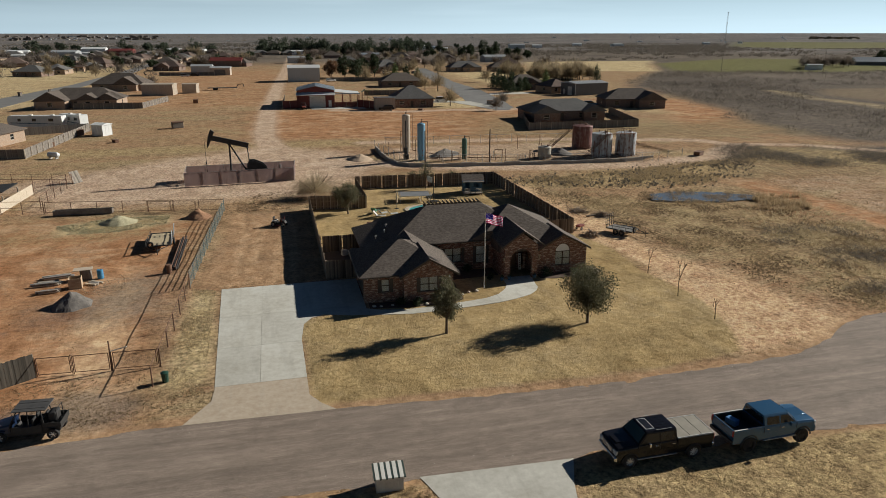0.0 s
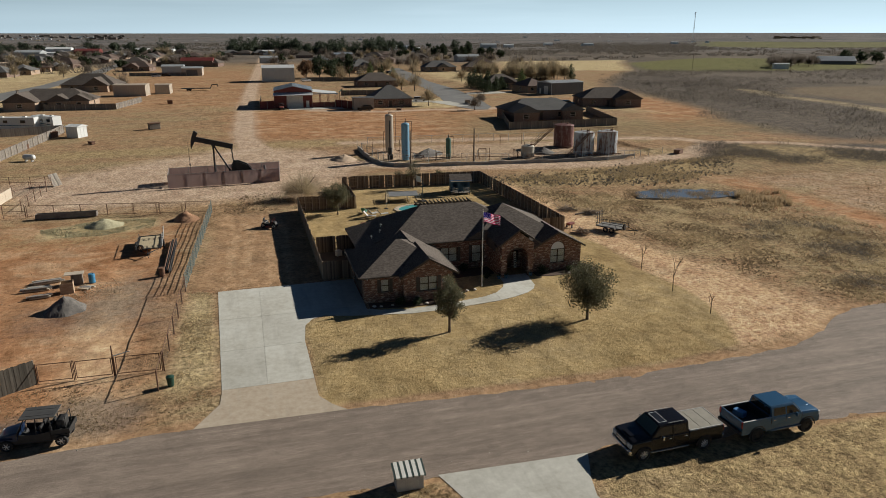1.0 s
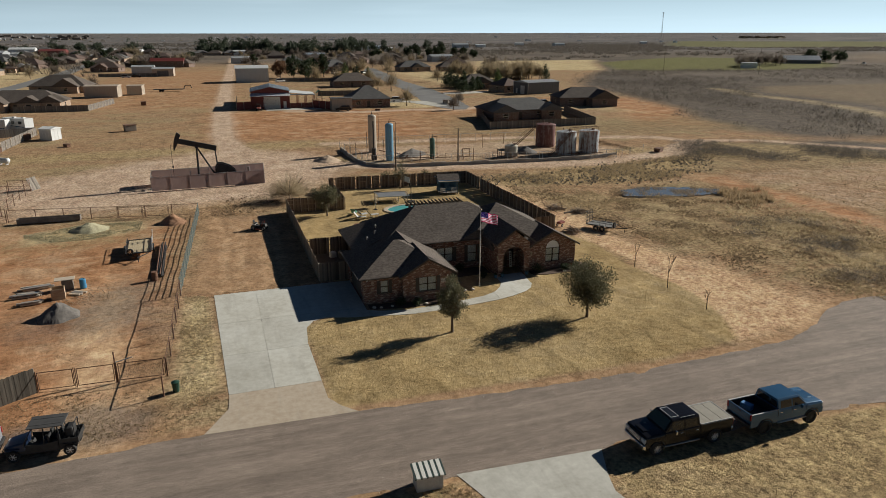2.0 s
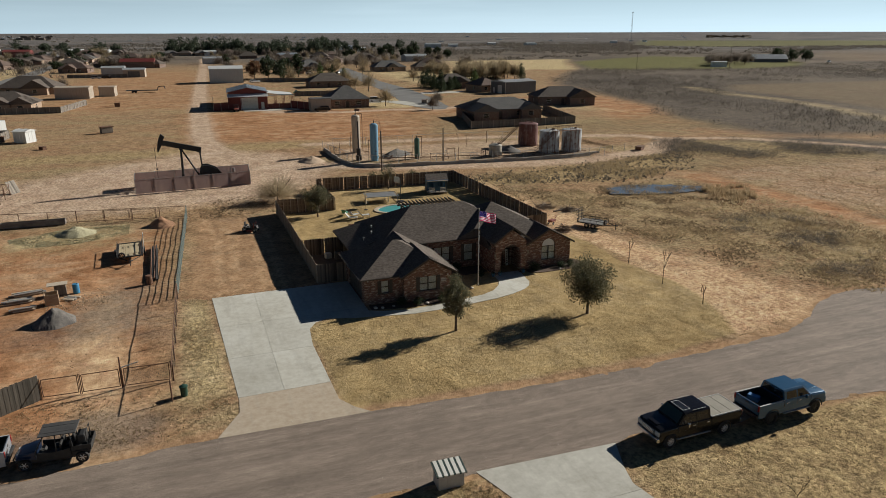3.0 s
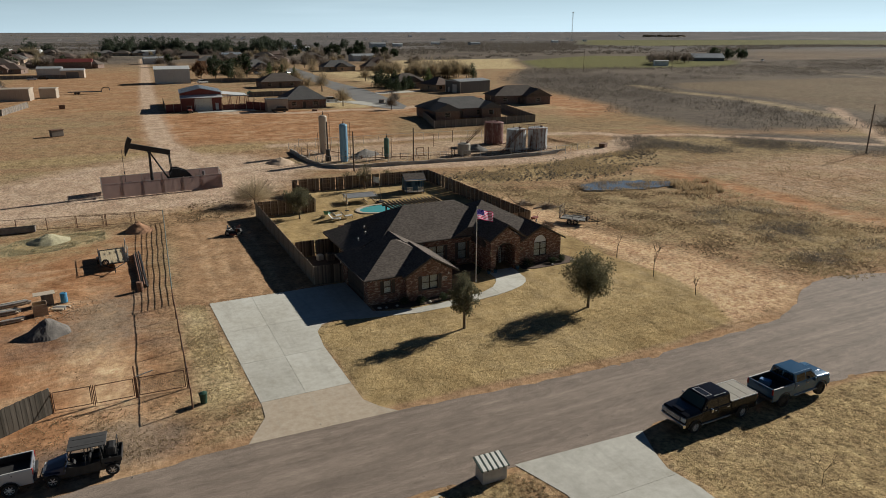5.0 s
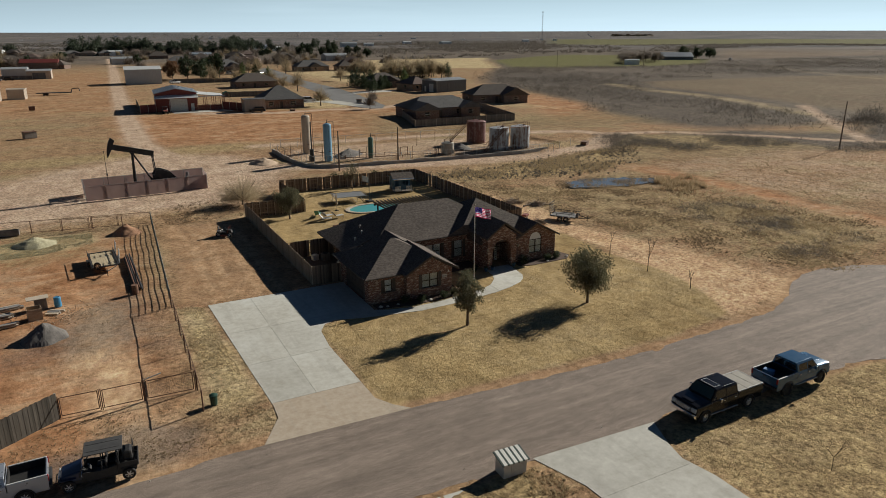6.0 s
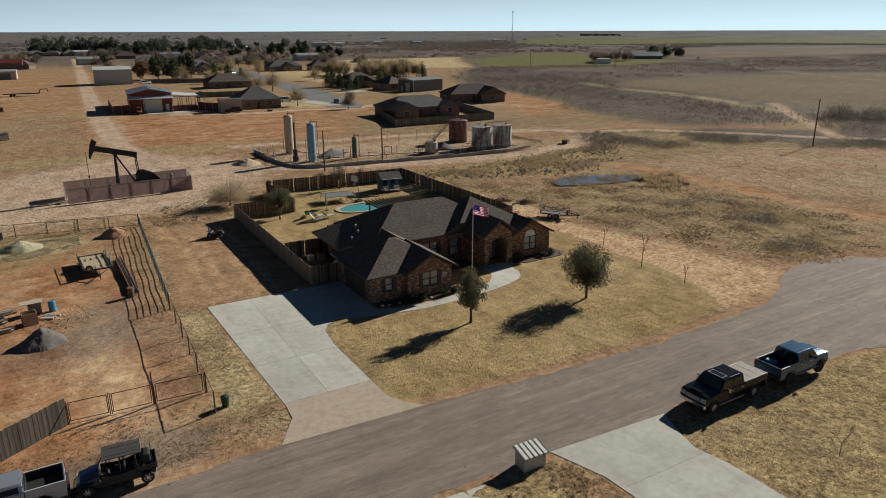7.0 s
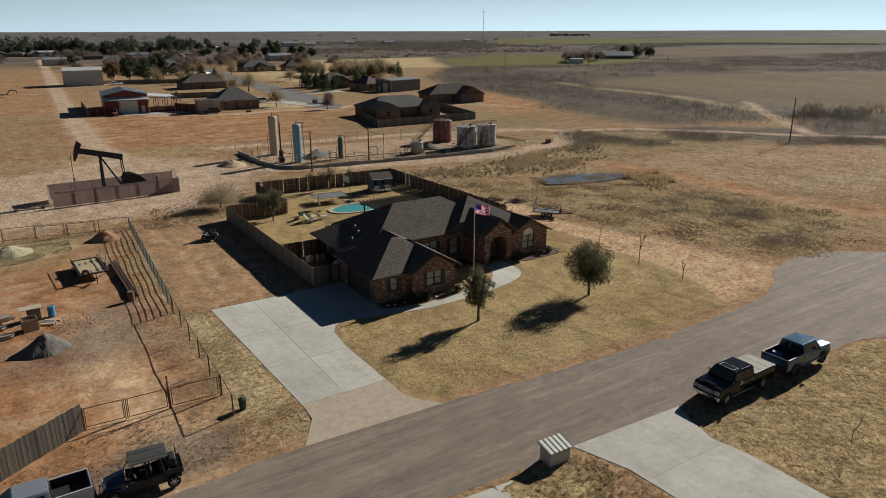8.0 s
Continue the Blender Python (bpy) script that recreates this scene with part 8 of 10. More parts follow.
# ---------------------------------------------------------------- back yard
def back_yard():
    pool = thing("swimming_pool", (0, 0, 0), "kidney-shaped pool with turquoise water and pale deck", "pool")
    def blob(cx, cy, rx, ry, n=40, rz=0.15):
        out = []
        for i in range(n):
            a = 2 * math.pi * i / n
            k = 1 + 0.16 * math.cos(2 * a + 0.6)
            x, y = rx * k * math.cos(a), ry * k * math.sin(a)
            out.append((cx + x * math.cos(rz) - y * math.sin(rz), cy + x * math.sin(rz) + y * math.cos(rz)))
        return out
    b = bmesh.new()
    outer, inner = blob(21.9, 88.7, 3.75, 2.9), blob(21.9, 88.7, 3.25, 2.4)
    lo, hi = [b.verts.new((*p, 0.1)) for p in inner], [b.verts.new((*p, 0.1)) for p in outer]
    wl, wh = [b.verts.new((*p, -0.1)) for p in inner], [b.verts.new((*p, -0.02)) for p in outer]
    for i in range(40):
        j = (i + 1) % 40
        b.faces.new((lo[i], hi[i], hi[j], lo[j])), b.faces.new((wl[i], lo[i], lo[j], wl[j])), b.faces.new((hi[i], wh[i], wh[j], hi[j]))
    bmesh.ops.recalc_face_normals(b, faces=b.faces)
    part("pool_deck", b, M["concrete_dusty"], pool)
    b = bmesh.new()
    prism(b, inner, -0.1, 0.04)
    part("water", b, M["water"], pool, "clear turquoise pool water")
    tr = thing("trampoline", (20.1, 94.2, 0, 0, 0, -6), "rectangular trampoline with a grey mat and steel legs", "trampoline")
    b = bmesh.new()
    box(b, (0, 0, 0.92), (4.2, 2.6, 0.03))
    part("mat", b, M["mat_grey"], tr)
    b = bmesh.new()
    tube(b, [(-2.3, -1.5, 0.93), (2.3, -1.5, 0.93), (2.3, 1.5, 0.93), (-2.3, 1.5, 0.93), (-2.3, -1.5, 0.93)], 0.05)
    part("frame", b, M["steel_grey"], tr)
    for x in (-2.1, 0.8, 2.1):
        b = bmesh.new()
        tube(b, [(x, -1.5, 0.9), (x, -1.4, 0.05), (x, 1.4, 0.05), (x, 1.5, 0.9)], 0.04)
        part("leg", b, M["steel_grey"], tr)
    bh = thing("basketball_hoop", (22.5, 92.4, 0, 0, 0, 20), "freestanding basketball hoop with a clear backboard", "hoop")
    b = bmesh.new()
    box(b, (0, 0, 0.12), (1.0, 0.7, 0.24), bevel=0.05)
    part("base", b, M["black"], bh)
    b = bmesh.new()
    rod(b, (0, 0, 0.2), (0, 0, 3.2), 0.05), rod(b, (0, 0, 3.0), (-0.6, 0, 3.3), 0.04)
    part("pole", b, M["steel_dark"], bh)
    b = bmesh.new()
    box(b, (-0.65, 0, 3.35), (0.05, 1.2, 0.8), bevel=0.01)
    part("backboard", b, M["rail_grey"], bh)
    b = bmesh.new()
    pts = [(-0.95 + 0.23 * math.cos(a), 0.23 * math.sin(a), 3.05) for a in [2 * math.pi * i / 12 for i in range(13)]]
    tube(b, pts, 0.012)
    part("rim", b, M["buggy_red"], bh)
    # playhouse
    ph = thing("playhouse", (29.4, 96.6, 0, 0, 0, -10), "blue-grey wooden playhouse with a porch and white rails", "playhouse")
    b = bmesh.new()
    wall(b, (-1.4, -0.2), (1.4, -0.2), 2.2, 0.08, [(0.35, 1.0, 0.3, 1.9, 0), (1.6, 2.4, 0.9, 1.7, 0)], 0.3)
    wall(b, (-1.4, 1.7), (1.4, 1.7), 2.2, 0.08, (), 0.3, -1)
    wall(b, (-1.4, -0.12), (-1.4, 1.7), 2.2, 0.08, (), 0.3, -1)
    wall(b, (1.4, -0.12), (1.4, 1.7), 2.2, 0.08, [(0.5, 1.2, 0.9, 1.7, 0)], 0.3, 1)
    part("wall", b, M["playhouse_blue"], ph)
    b = bmesh.new()
    box(b, (0, 0.2, 0.22), (2.9, 3.2, 0.12))
    for x in (-1.3, 1.3):
        for y in (-1.3, 1.6):
            box(b, (x, y, 0.08), (0.15, 0.15, 0.2))
    part("deck", b, M["cedar_grey"], ph)
    b = bmesh.new()
    side_prism(b, [(-1.6, 2.05), (0, 2.75), (0, 2.83), (-1.6, 2.13)], -1.65, 1.65, pose(0, 0.15, 0, 0, 0, 90))
    side_prism(b, [(1.6, 2.05), (0, 2.75), (0, 2.83), (1.6, 2.13)], -1.65, 1.65, pose(0, 0.15, 0, 0, 0, 90))
    part("roof", b, M["shingle"], ph)
    b = bmesh.new()
    box(b, (0, 0, 0), (3.1, 1.35, 0.05), m=Matrix.Translation((0, -1.05, 2.22)) @ Euler((radians(16), 0, 0)).to_matrix().to_4x4())
    part("porch_roof", b, M["plywood"], ph, "pale boarded porch roof")
    b = bmesh.new()
    for sy in (-1.5, 1.8):
        box(b, (0, sy, 2.1), (3.3, 0.05, 0.14))
    part("eave_trim", b, M["cooler_blue"], ph, "blue painted eave trim")
    for x in (-1.32, -0.35, 0.35, 1.32):
        b = bmesh.new()
        box(b, (x, -1.3, 1.2), (0.09, 0.09, 1.9))
        part("porch_post", b, M["playhouse_blue"], ph)
    for x0 in (-0.85, 0.85):
        b = bmesh.new()
        box(b, (x0, -1.33, 0.95), (0.9, 0.05, 0.06)), box(b, (x0, -1.33, 0.42), (0.9, 0.05, 0.06))
        for i in range(6):
            box(b, (x0 - 0.4 + i * 0.16, -1.33, 0.68), (0.05, 0.04, 0.5))
        part("porch_rail", b, M["white_trim"], ph)
    # pergola behind the house
    pg = thing("pergola", (0, 0, 0), "dark timber pergola behind the house", "pergola")
    for x in (18.9, 22.0, 25.2):
        b = bmesh.new()
        box(b, (x, 80.6, 1.3), (0.16, 0.16, 2.6))
        part("post", b, M["trim"], pg)
    b = bmesh.new()
    box(b, (22.0, 80.6, 2.62), (7.2, 0.1, 0.22)), box(b, (22.0, 75.2, 2.62), (7.2, 0.1, 0.22))
    part("beam", b, M["trim"], pg)
    for i in range(15):
        b = bmesh.new()
        x = 18.6 + i * 0.49
        side_prism(b, [(73.6, 2.72), (81.2, 2.72), (81.55, 2.9), (81.55, 2.95), (73.6, 2.95)], x - 0.03, x + 0.03)
        bmesh.ops.transform(b, matrix=Matrix(((0, 1, 0, 0), (1, 0, 0, 0), (0, 0, 1, 0), (0, 0, 0, 1))), verts=b.verts)
        bmesh.ops.reverse_faces(b, faces=b.faces)
        part("rafter", b, M["trim"], pg)
    for k, (x, y, rz) in enumerate(((14.2, 86.6, 30), (13.4, 87.9, 60), (15.4, 86.0, 10), (13.6, 85.5, -20))):
        ch = thing("lounge_chair", (x, y, 0, 0, 0, rz), "reclining pool lounger with a pale mesh sling" if k else "green folding chair standing by the pool", "lounger", "pool chairs")
        b = bmesh.new()
        box(b, (0.3, 0, 0.36), (1.1, 0.6, 0.05), bevel=0.015)
        part("seat", b, M["chair_green"] if k == 1 else M["rail_grey"], ch)
        b = bmesh.new()
        box(b, (-0.5, 0, 0.65), (0.75, 0.6, 0.05), m=Matrix.Translation((0, 0, 0.0)) @ Matrix.Translation((-0.5, 0, 0.65)) @ Euler((0, radians(50), 0)).to_matrix().to_4x4() @ Matrix.Translation((0.5, 0, -0.65)))
        part("backrest", b, M["chair_green"] if k == 1 else M["rail_grey"], ch)
        for sx in (-0.15, 0.75):
            for sy in (-0.27, 0.27):
                b = bmesh.new()
                rod(b, (sx, sy, 0), (sx, sy, 0.36), 0.02, n=6)
                part("leg", b, M["steel_grey"], ch)
    um = thing("patio_umbrella", (16.7, 89.8, 0), "closed tan patio umbrella on a pole", "umbrella")
    b = bmesh.new()
    rod(b, (0, 0, 0), (0, 0, 2.5), 0.025)
    part("pole", b, M["steel_grey"], um)
    b = bmesh.new()
    lathe(b, [(0.16, 0.9), (0.13, 1.2), (0.1, 1.8), (0.03, 2.5)], 9)
    part("canopy", b, M["chair_tan"], um)
    b = bmesh.new()
    lathe(b, [(0.28, 0), (0.28, 0.06), (0.05, 0.12)], 14)
    part("base", b, M["black"], um)
    # clutter on the side patio
    for k, (x, y, s, mt, lab, cat) in enumerate(((8.6, 70.4, 0.7, "cedar_grey", "grey air-conditioner unit beside the house wall", "air conditioner"), (7.6, 70.9, 0.55, "white_trim", "white covered grill on the patio", "grill"), (9.3, 67.6, 0.6, "rail_grey", "pale cloth-covered chair against the wall", "chair"), (8.9, 66.4, 0.45, "rail_grey", "pale storage bin on the patio", "bin"))):
        t = thing(cat.replace(" ", "_").replace("-", "_"), (x, y, 0, 0, 0, 15 * k), lab, cat)
        b = bmesh.new()
        box(b, (0, 0, s * 0.55), (s * 1.2, s, s * 1.1), bevel=0.06)
        part("body", b, M[mt], t)
        b = bmesh.new()
        lathe(b, [(s * 0.42, s * 1.1), (s * 0.4, s * 1.16), (s * 0.1, s * 1.2)], 14)
        part("top", b, M["black"] if k == 0 else M[mt], t)


M["mat_grey"] = surface("trampoline_mat", (0.15, 0.155, 0.16), (0.2, 0.2, 0.205), 1.0, 0.6)
M["playhouse_blue"] = surface("playhouse_paint", (0.045, 0.1, 0.15), (0.07, 0.135, 0.19), 1.5, 0.7)
M["chair_green"] = surface("green_sling", (0.08, 0.26, 0.18), (0.12, 0.32, 0.22), 3.0, 0.7)
M["chair_tan"] = surface("tan_canvas", (0.42, 0.33, 0.22), (0.5, 0.4, 0.28), 3.0, 0.85)
back_yard()

# planting by the house front
def shrub(p, r, h, seed, label, mat="leaf_juniper", n=900):
    t = thing("shrub", (p[0], p[1], 0), label, "shrub", "house shrubs")
    rnd = random.Random(seed)
    b = bmesh.new()
    for i in range(7):
        rod(b, (0, 0, 0), (rnd.uniform(-r, r) * 0.6, rnd.uniform(-r, r) * 0.6, h * rnd.uniform(0.5, 0.9)), 0.02, 0.008, 5)
    part("stems", b, M["bark"], t)
    leaf_cloud("foliage", t, [(rnd.uniform(-r, r) * 0.5, rnd.uniform(-r, r) * 0.5, h * rnd.uniform(0.35, 0.7), r * 0.55) for _ in range(7)], n, 0.04, M[mat], seed)


for i, (x, y, r, h) in enumerate(((11.0, 55.5, 0.55, 0.7), (12.4, 55.1, 0.5, 0.6), (14.6, 55.0, 0.5, 0.65), (15.8, 55.2, 0.45, 0.55), (26.6, 59.5, 0.75, 0.9), (29.4, 59.4, 0.5, 0.6), (30.5, 59.5, 0.5, 0.6), (17.4, 62.5, 0.6, 0.8), (19.0, 62.4, 0.6, 0.8), (20.6, 59.6, 0.4, 0.9))):
    shrub((x, y), r, h, 60 + i, "low evergreen shrub in the bed along the brick wall")
M["mulch"] = surface("dark_mulch", (0.06, 0.038, 0.027), (0.11, 0.07, 0.048), 4.0, 0.95, fine=20, bump=0.7)
bed = bmesh.new()
prism(bed, [(8.2, 55.25), (11.3, 54.7), (13.8, 54.7), (15.8, 54.95), (16.7, 55.5), (17.0, 60.6), (21.8, 60.9), (21.8, 63.0), (16.0, 63.0), (15.8, 55.8), (8.2, 56.4)], -0.1, 0.028)
tagged(part("planting_bed", bed, M["mulch"]), "mulched planting bed along the house front", "flower bed", kind="structure")
bed = bmesh.new()
prism(bed, [(25.6, 59.0), (27.0, 58.6), (31.4, 58.7), (32.4, 59.6), (32.0, 61.2), (31.0, 61.2), (31.0, 60.1), (25.6, 60.1)], -0.1, 0.028)
tagged(part("planting_bed", bed, M["mulch"]), "mulched planting bed under the arched window", "flower bed", kind="structure")
rnd = random.Random(77)
for i, (x, y) in enumerate(((8.6, 55.5), (9.2, 55.35), (10.2, 55.35), (13.2, 54.95), (16.9, 56.4), (17.6, 56.9), (18.4, 57.0), (31.8, 59.3), (29.0, 58.9), (16.4, 55.7))):
    b = bmesh.new()
    bmesh.ops.create_icosphere(b, subdivisions=2, radius=0.17 * rnd.uniform(0.7, 1.2))
    for v in b.verts:
        v.co *= 1 + 0.25 * noise.noise(v.co * 6 + Vector((i, 0, 0)))
        v.co.z *= 0.6
    ob = part("rock", b, M["stucco"])
    ob.matrix_basis = pose(x, y, 0.07, 0, 0, i * 50)
    tagged(ob, "pale rounded rock edging the bed", "rock", "bed rocks")
for x, z, hgt in ((22.35, 0.05, 0.75), (24.95, 0.05, 0.4), (21.6, 0.05, 0.45)):
    t = thing("planter_pot", (x, 59.15, z), "small glazed pot standing by the porch arch", "pot", "porch pots")
    b = bmesh.new()
    lathe(b, [(0.11, 0), (0.17, 0.2), (0.19, 0.34), (0.15, 0.34), (0.14, 0.28)], 12)
    part("pot", b, M["playhouse_blue"], t)
    leaf_cloud("plant", t, [(0, 0, 0.4, 0.16)], 90, 0.04, M["leaf_juniper"], int(x * 10))
wl = thing("leaning_sign", (24.35, 61.7, 0.06, -8, 0, 0), "tall white wooden porch board leaning by the door", "sign")
b = bmesh.new()
box(b, (0, 0, 0.85), (0.28, 0.03, 1.7), bevel=0.005)
part("board", b, M["white_trim"], wl)
for j in range(6):
    b = bmesh.new()
    box(b, (0, -0.018, 0.3 + j * 0.23), (0.16, 0.008, 0.12))
    part("lettering_bar", b, M["trim"], wl)
np_ = bmesh.new()
box(np_, (15.1, 55.83, 1.75), (0.5, 0.03, 0.3), bevel=0.01)
plate = part("number_plaque", np_, M["stucco"], house, "pale stone plaque on the garage wall")
for j in range(4):
    b = bmesh.new()
    box(b, (14.93 + j * 0.11, 55.812, 1.75), (0.06, 0.008, 0.15))
    part("plaque_bar", b, M["trim"], plate)

# yard and lawn trees
oak((9.9, 88.6), 4.3, 1.9, 21, "grey-green olive-like tree inside the yard fence", 7000, 0.06, trunk=1.0)
oak((23.4, 101.6), 4.2, 1.3, 22, "thin sparse grey tree by the back fence", 1500, 0.05, trunk=1.3)
winter_tree((6.2, 99.3), 4.5, 4.2, 23, "leafless pale tan spreading tree outside the fence corner", 1900, 0.014, "winter_pale", "", 0.16)
for i, (x, y, hh) in enumerate(((36.6, 57.9, 3.0), (36.05, 51.6, 3.4), (36.1, 46.1, 1.9), (21.4, 22.3, 1.9))):
    bare_tree((x, y), hh, 30 + i, "thin bare sapling at the edge of the lawn" if i < 3 else "thin bare sapling in the rough grass", 0.032 if i < 3 else 0.018, 2 if i < 3 else 3, 0.35, "saplings", "bark", 0.45, "sapling")
for i, (x, y) in enumerate(((23.8, 105.5), (28.6, 105.0), (22.2, 106.2))):
    shrub((x, y), 1.0, 2.2, 90 + i, "dark juniper bush behind the board fence", n=1500)


# ---------------------------------------------------------------- poles and mast
def utility_pole(p, h, label, lean=0.0, arm=True):
    t = thing("utility_pole", (p[0], p[1], 0, 0, lean, 0), label, "pole", "utility poles")
    b = bmesh.new()
    rod(b, (0, 0, -0.1), (0, 0, h), 0.15, 0.1, 10)
    part("pole", b, M["bark"], t)
    if arm:
        b = bmesh.new()
        box(b, (0, 0, h - 0.5), (1.8, 0.1, 0.12))
        part("crossarm", b, M["bark"], t)
        for x in (-0.8, 0.8):
            b = bmesh.new()
            lathe(b, [(0.04, 0), (0.06, 0.08), (0.03, 0.16)], 8, (x, 0, h - 0.44))
            part("insulator", b, M["steel_grey"], t)


utility_pole((26.4, 115.8), 6.9, "dark wooden utility pole beside the lease road", arm=False)
utility_pole((124.0, 88.8), 9.6, "weathered wooden pole standing in the scrub", arm=False)
utility_pole((250, 351), 12.5, "far wooden power pole in the brush")
utility_pole((300, 330), 15, "far wooden power pole in the brush")
utility_pole((39.6, 120.3), 6.2, "slim steel mast at the tank battery", arm=False)


def radio_mast(p, h):
    t = thing("radio_mast", (p[0], p[1], 0), "tall grey lattice radio mast far off", "mast")
    for k in range(3):
        b = bmesh.new()
        a = 2 * math.pi * k / 3
        rod(b, (1.6 * math.cos(a), 1.6 * math.sin(a), 0), (0.7 * math.cos(a), 0.7 * math.sin(a), h), 0.16, n=5)
        part("leg", b, M["steel_grey"], t)
    b = bmesh.new()
    n = 22
    for i in range(n):
        z0, z1 = h * i / n, h * (i + 1) / n
        r0, r1 = 1.6 - 0.9 * i / n, 1.6 - 0.9 * (i + 1) / n
        for k in range(3):
            a0, a1 = 2 * math.pi * k / 3, 2 * math.pi * (k + 1) / 3
            rod(b, (r0 * math.cos(a0), r0 * math.sin(a0), z0), (r1 * math.cos(a1), r1 * math.sin(a1), z1), 0.05, n=4)
    part("lattice", b, M["steel_grey"], t)
    b = bmesh.new()
    lathe(b, [(1.2, h - 1.5), (1.6, h - 1.2), (1.6, h), (0.8, h + 0.3)], 10)
    part("antenna_head", b, M["steel_grey"], t)


radio_mast((927, 1305), 64)


# ---------------------------------------------------------------- neighbouring houses
def small_window(parent, m, w, h):
    wn_ = new("window")
    wn_.parent = parent
    wn_.matrix_basis = m
    b = bmesh.new()
    for sx in (-1, 1):
        box(b, (sx * w / 2, 0, 0), (0.07, 0.07, h + 0.07))
    for sz in (-1, 0, 1):
        box(b, (0, 0, sz * h / 2), (w, 0.06, 0.06))
    part("window_frame", b, M["white_trim"], wn_)
    b = bmesh.new()
    box(b, (0, 0.03, 0), (w - 0.05, 0.02, h - 0.05))
    part("pane", b, M["glass_dark"], wn_)


def suburb_house(p, w, d, rz, wallm, roofm, label, slope=0.5, eave=2.6, wing=None, windows=True, group="neighbour houses", gable=False):
    """A one-storey house: hipped main block, an optional front wing, windows and a door."""
    t = thing("neighbour_house", (p[0], p[1], 0, 0, 0, rz), label, "house", group)
    x, y = w / 2, d / 2
    opens = [(w * 0.15, w * 0.15 + 1.5, 0.9, 2.1, 0), (w * 0.42, w * 0.42 + 1.0, 0.05, 2.1, 0), (w * 0.68, w * 0.68 + 1.6, 0.9, 2.1, 0)] if windows else []
    sideo = [(d * 0.4, d * 0.4 + 1.2, 0.9, 2.1, 0)] if windows else []
    brick_walls("wall", [(((-x, -y), (x, -y), eave, 0.25, opens), {}), (((-x, y), (x, y), eave, 0.25, (), 0, -1), {}),
                         (((-x, -y + 0.25), (-x, y - 0.25), eave, 0.25, sideo, 0, -1), {}), (((x, -y + 0.25), (x, y - 0.25), eave, 0.25, sideo, 0, 1), {})], "", wallm, t)
    b = bmesh.new()
    o = 0.5
    e = eave + 0.15
    ends = "fb" if gable else "fblr"
    roof_solid(b, [(-x - o, -y - o), (x + o, -y - o), (x + o, y + o), (-x - o, y + o)], hip_planes(-x - o, x + o, -y - o, y + o, e, slope, ends), e - 0.18)
    part("roof", b, roofm, t)
    if gable:
        b = bmesh.new()
        for s in (-1, 1):
            side_prism(b, [(-y, eave), (y, eave), (0, eave + slope * y)], s * x - 0.1, s * x + 0.1, pose(0, 0, 0, 0, 0, 90))
        part("gable_wall", b, wallm, t)
    for wx, ww, wd in ([] if not wing else wing if isinstance(wing, list) else [wing]):
        brick_walls("wing_wall", [(((wx - ww / 2, -y - wd), (wx + ww / 2, -y - wd), [(0, eave), (ww / 2, eave + slope * ww / 2), (ww, eave)], 0.25, [(ww / 2 - 0.8, ww / 2 + 0.8, 0.9, 2.1, 0)]), {}),
                                  (((wx - ww / 2, -y - wd + 0.25), (wx - ww / 2, -y), eave, 0.25, (), 0, -1), {}), (((wx + ww / 2, -y - wd + 0.25), (wx + ww / 2, -y), eave, 0.25, (), 0, 1), {})], "", wallm, t)
        b = bmesh.new()
        roof_solid(b, [(wx - ww / 2 - o, -y - wd - o), (wx + ww / 2 + o, -y - wd - o), (wx + ww / 2 + o, 0), (wx - ww / 2 - o, 0)],
                   hip_planes(wx - ww / 2 - o, wx + ww / 2 + o, 0, 0, e, slope, "lr") , e - 0.17)
        part("wing_roof", b, roofm, t)
        small_window(t, pose(wx, -y - wd + 0.12, 1.5), 1.5, 1.2)
    if windows:
        for o0 in (opens[0], opens[2]):
            small_window(t, pose(-x + (o0[0] + o0[1]) / 2, -y + 0.12, 1.5), o0[1] - o0[0], 1.2)
        for s in (-1, 1):
            small_window(t, pose(s * (x - 0.12), -y + 0.25 + d * 0.4 + 0.6, 1.5, 0, 0, 90 * s), 1.2, 1.2)
        b = bmesh.new()
        box(b, (-x + w * 0.42 + 0.5, -y + 0.15, 1.07), (0.95, 0.06, 2.0), bevel=0.01)
        part("door", b, M["trim"], t)
        b = bmesh.new()
        box(b, (w * 0.2, y * 0.3, eave + slope * d * 0.3 + 0.5), (0.6, 0.6, 1.6))
        part("chimney", b, wallm, t) if p[0] % 2 > 1 else b.free()
    return t


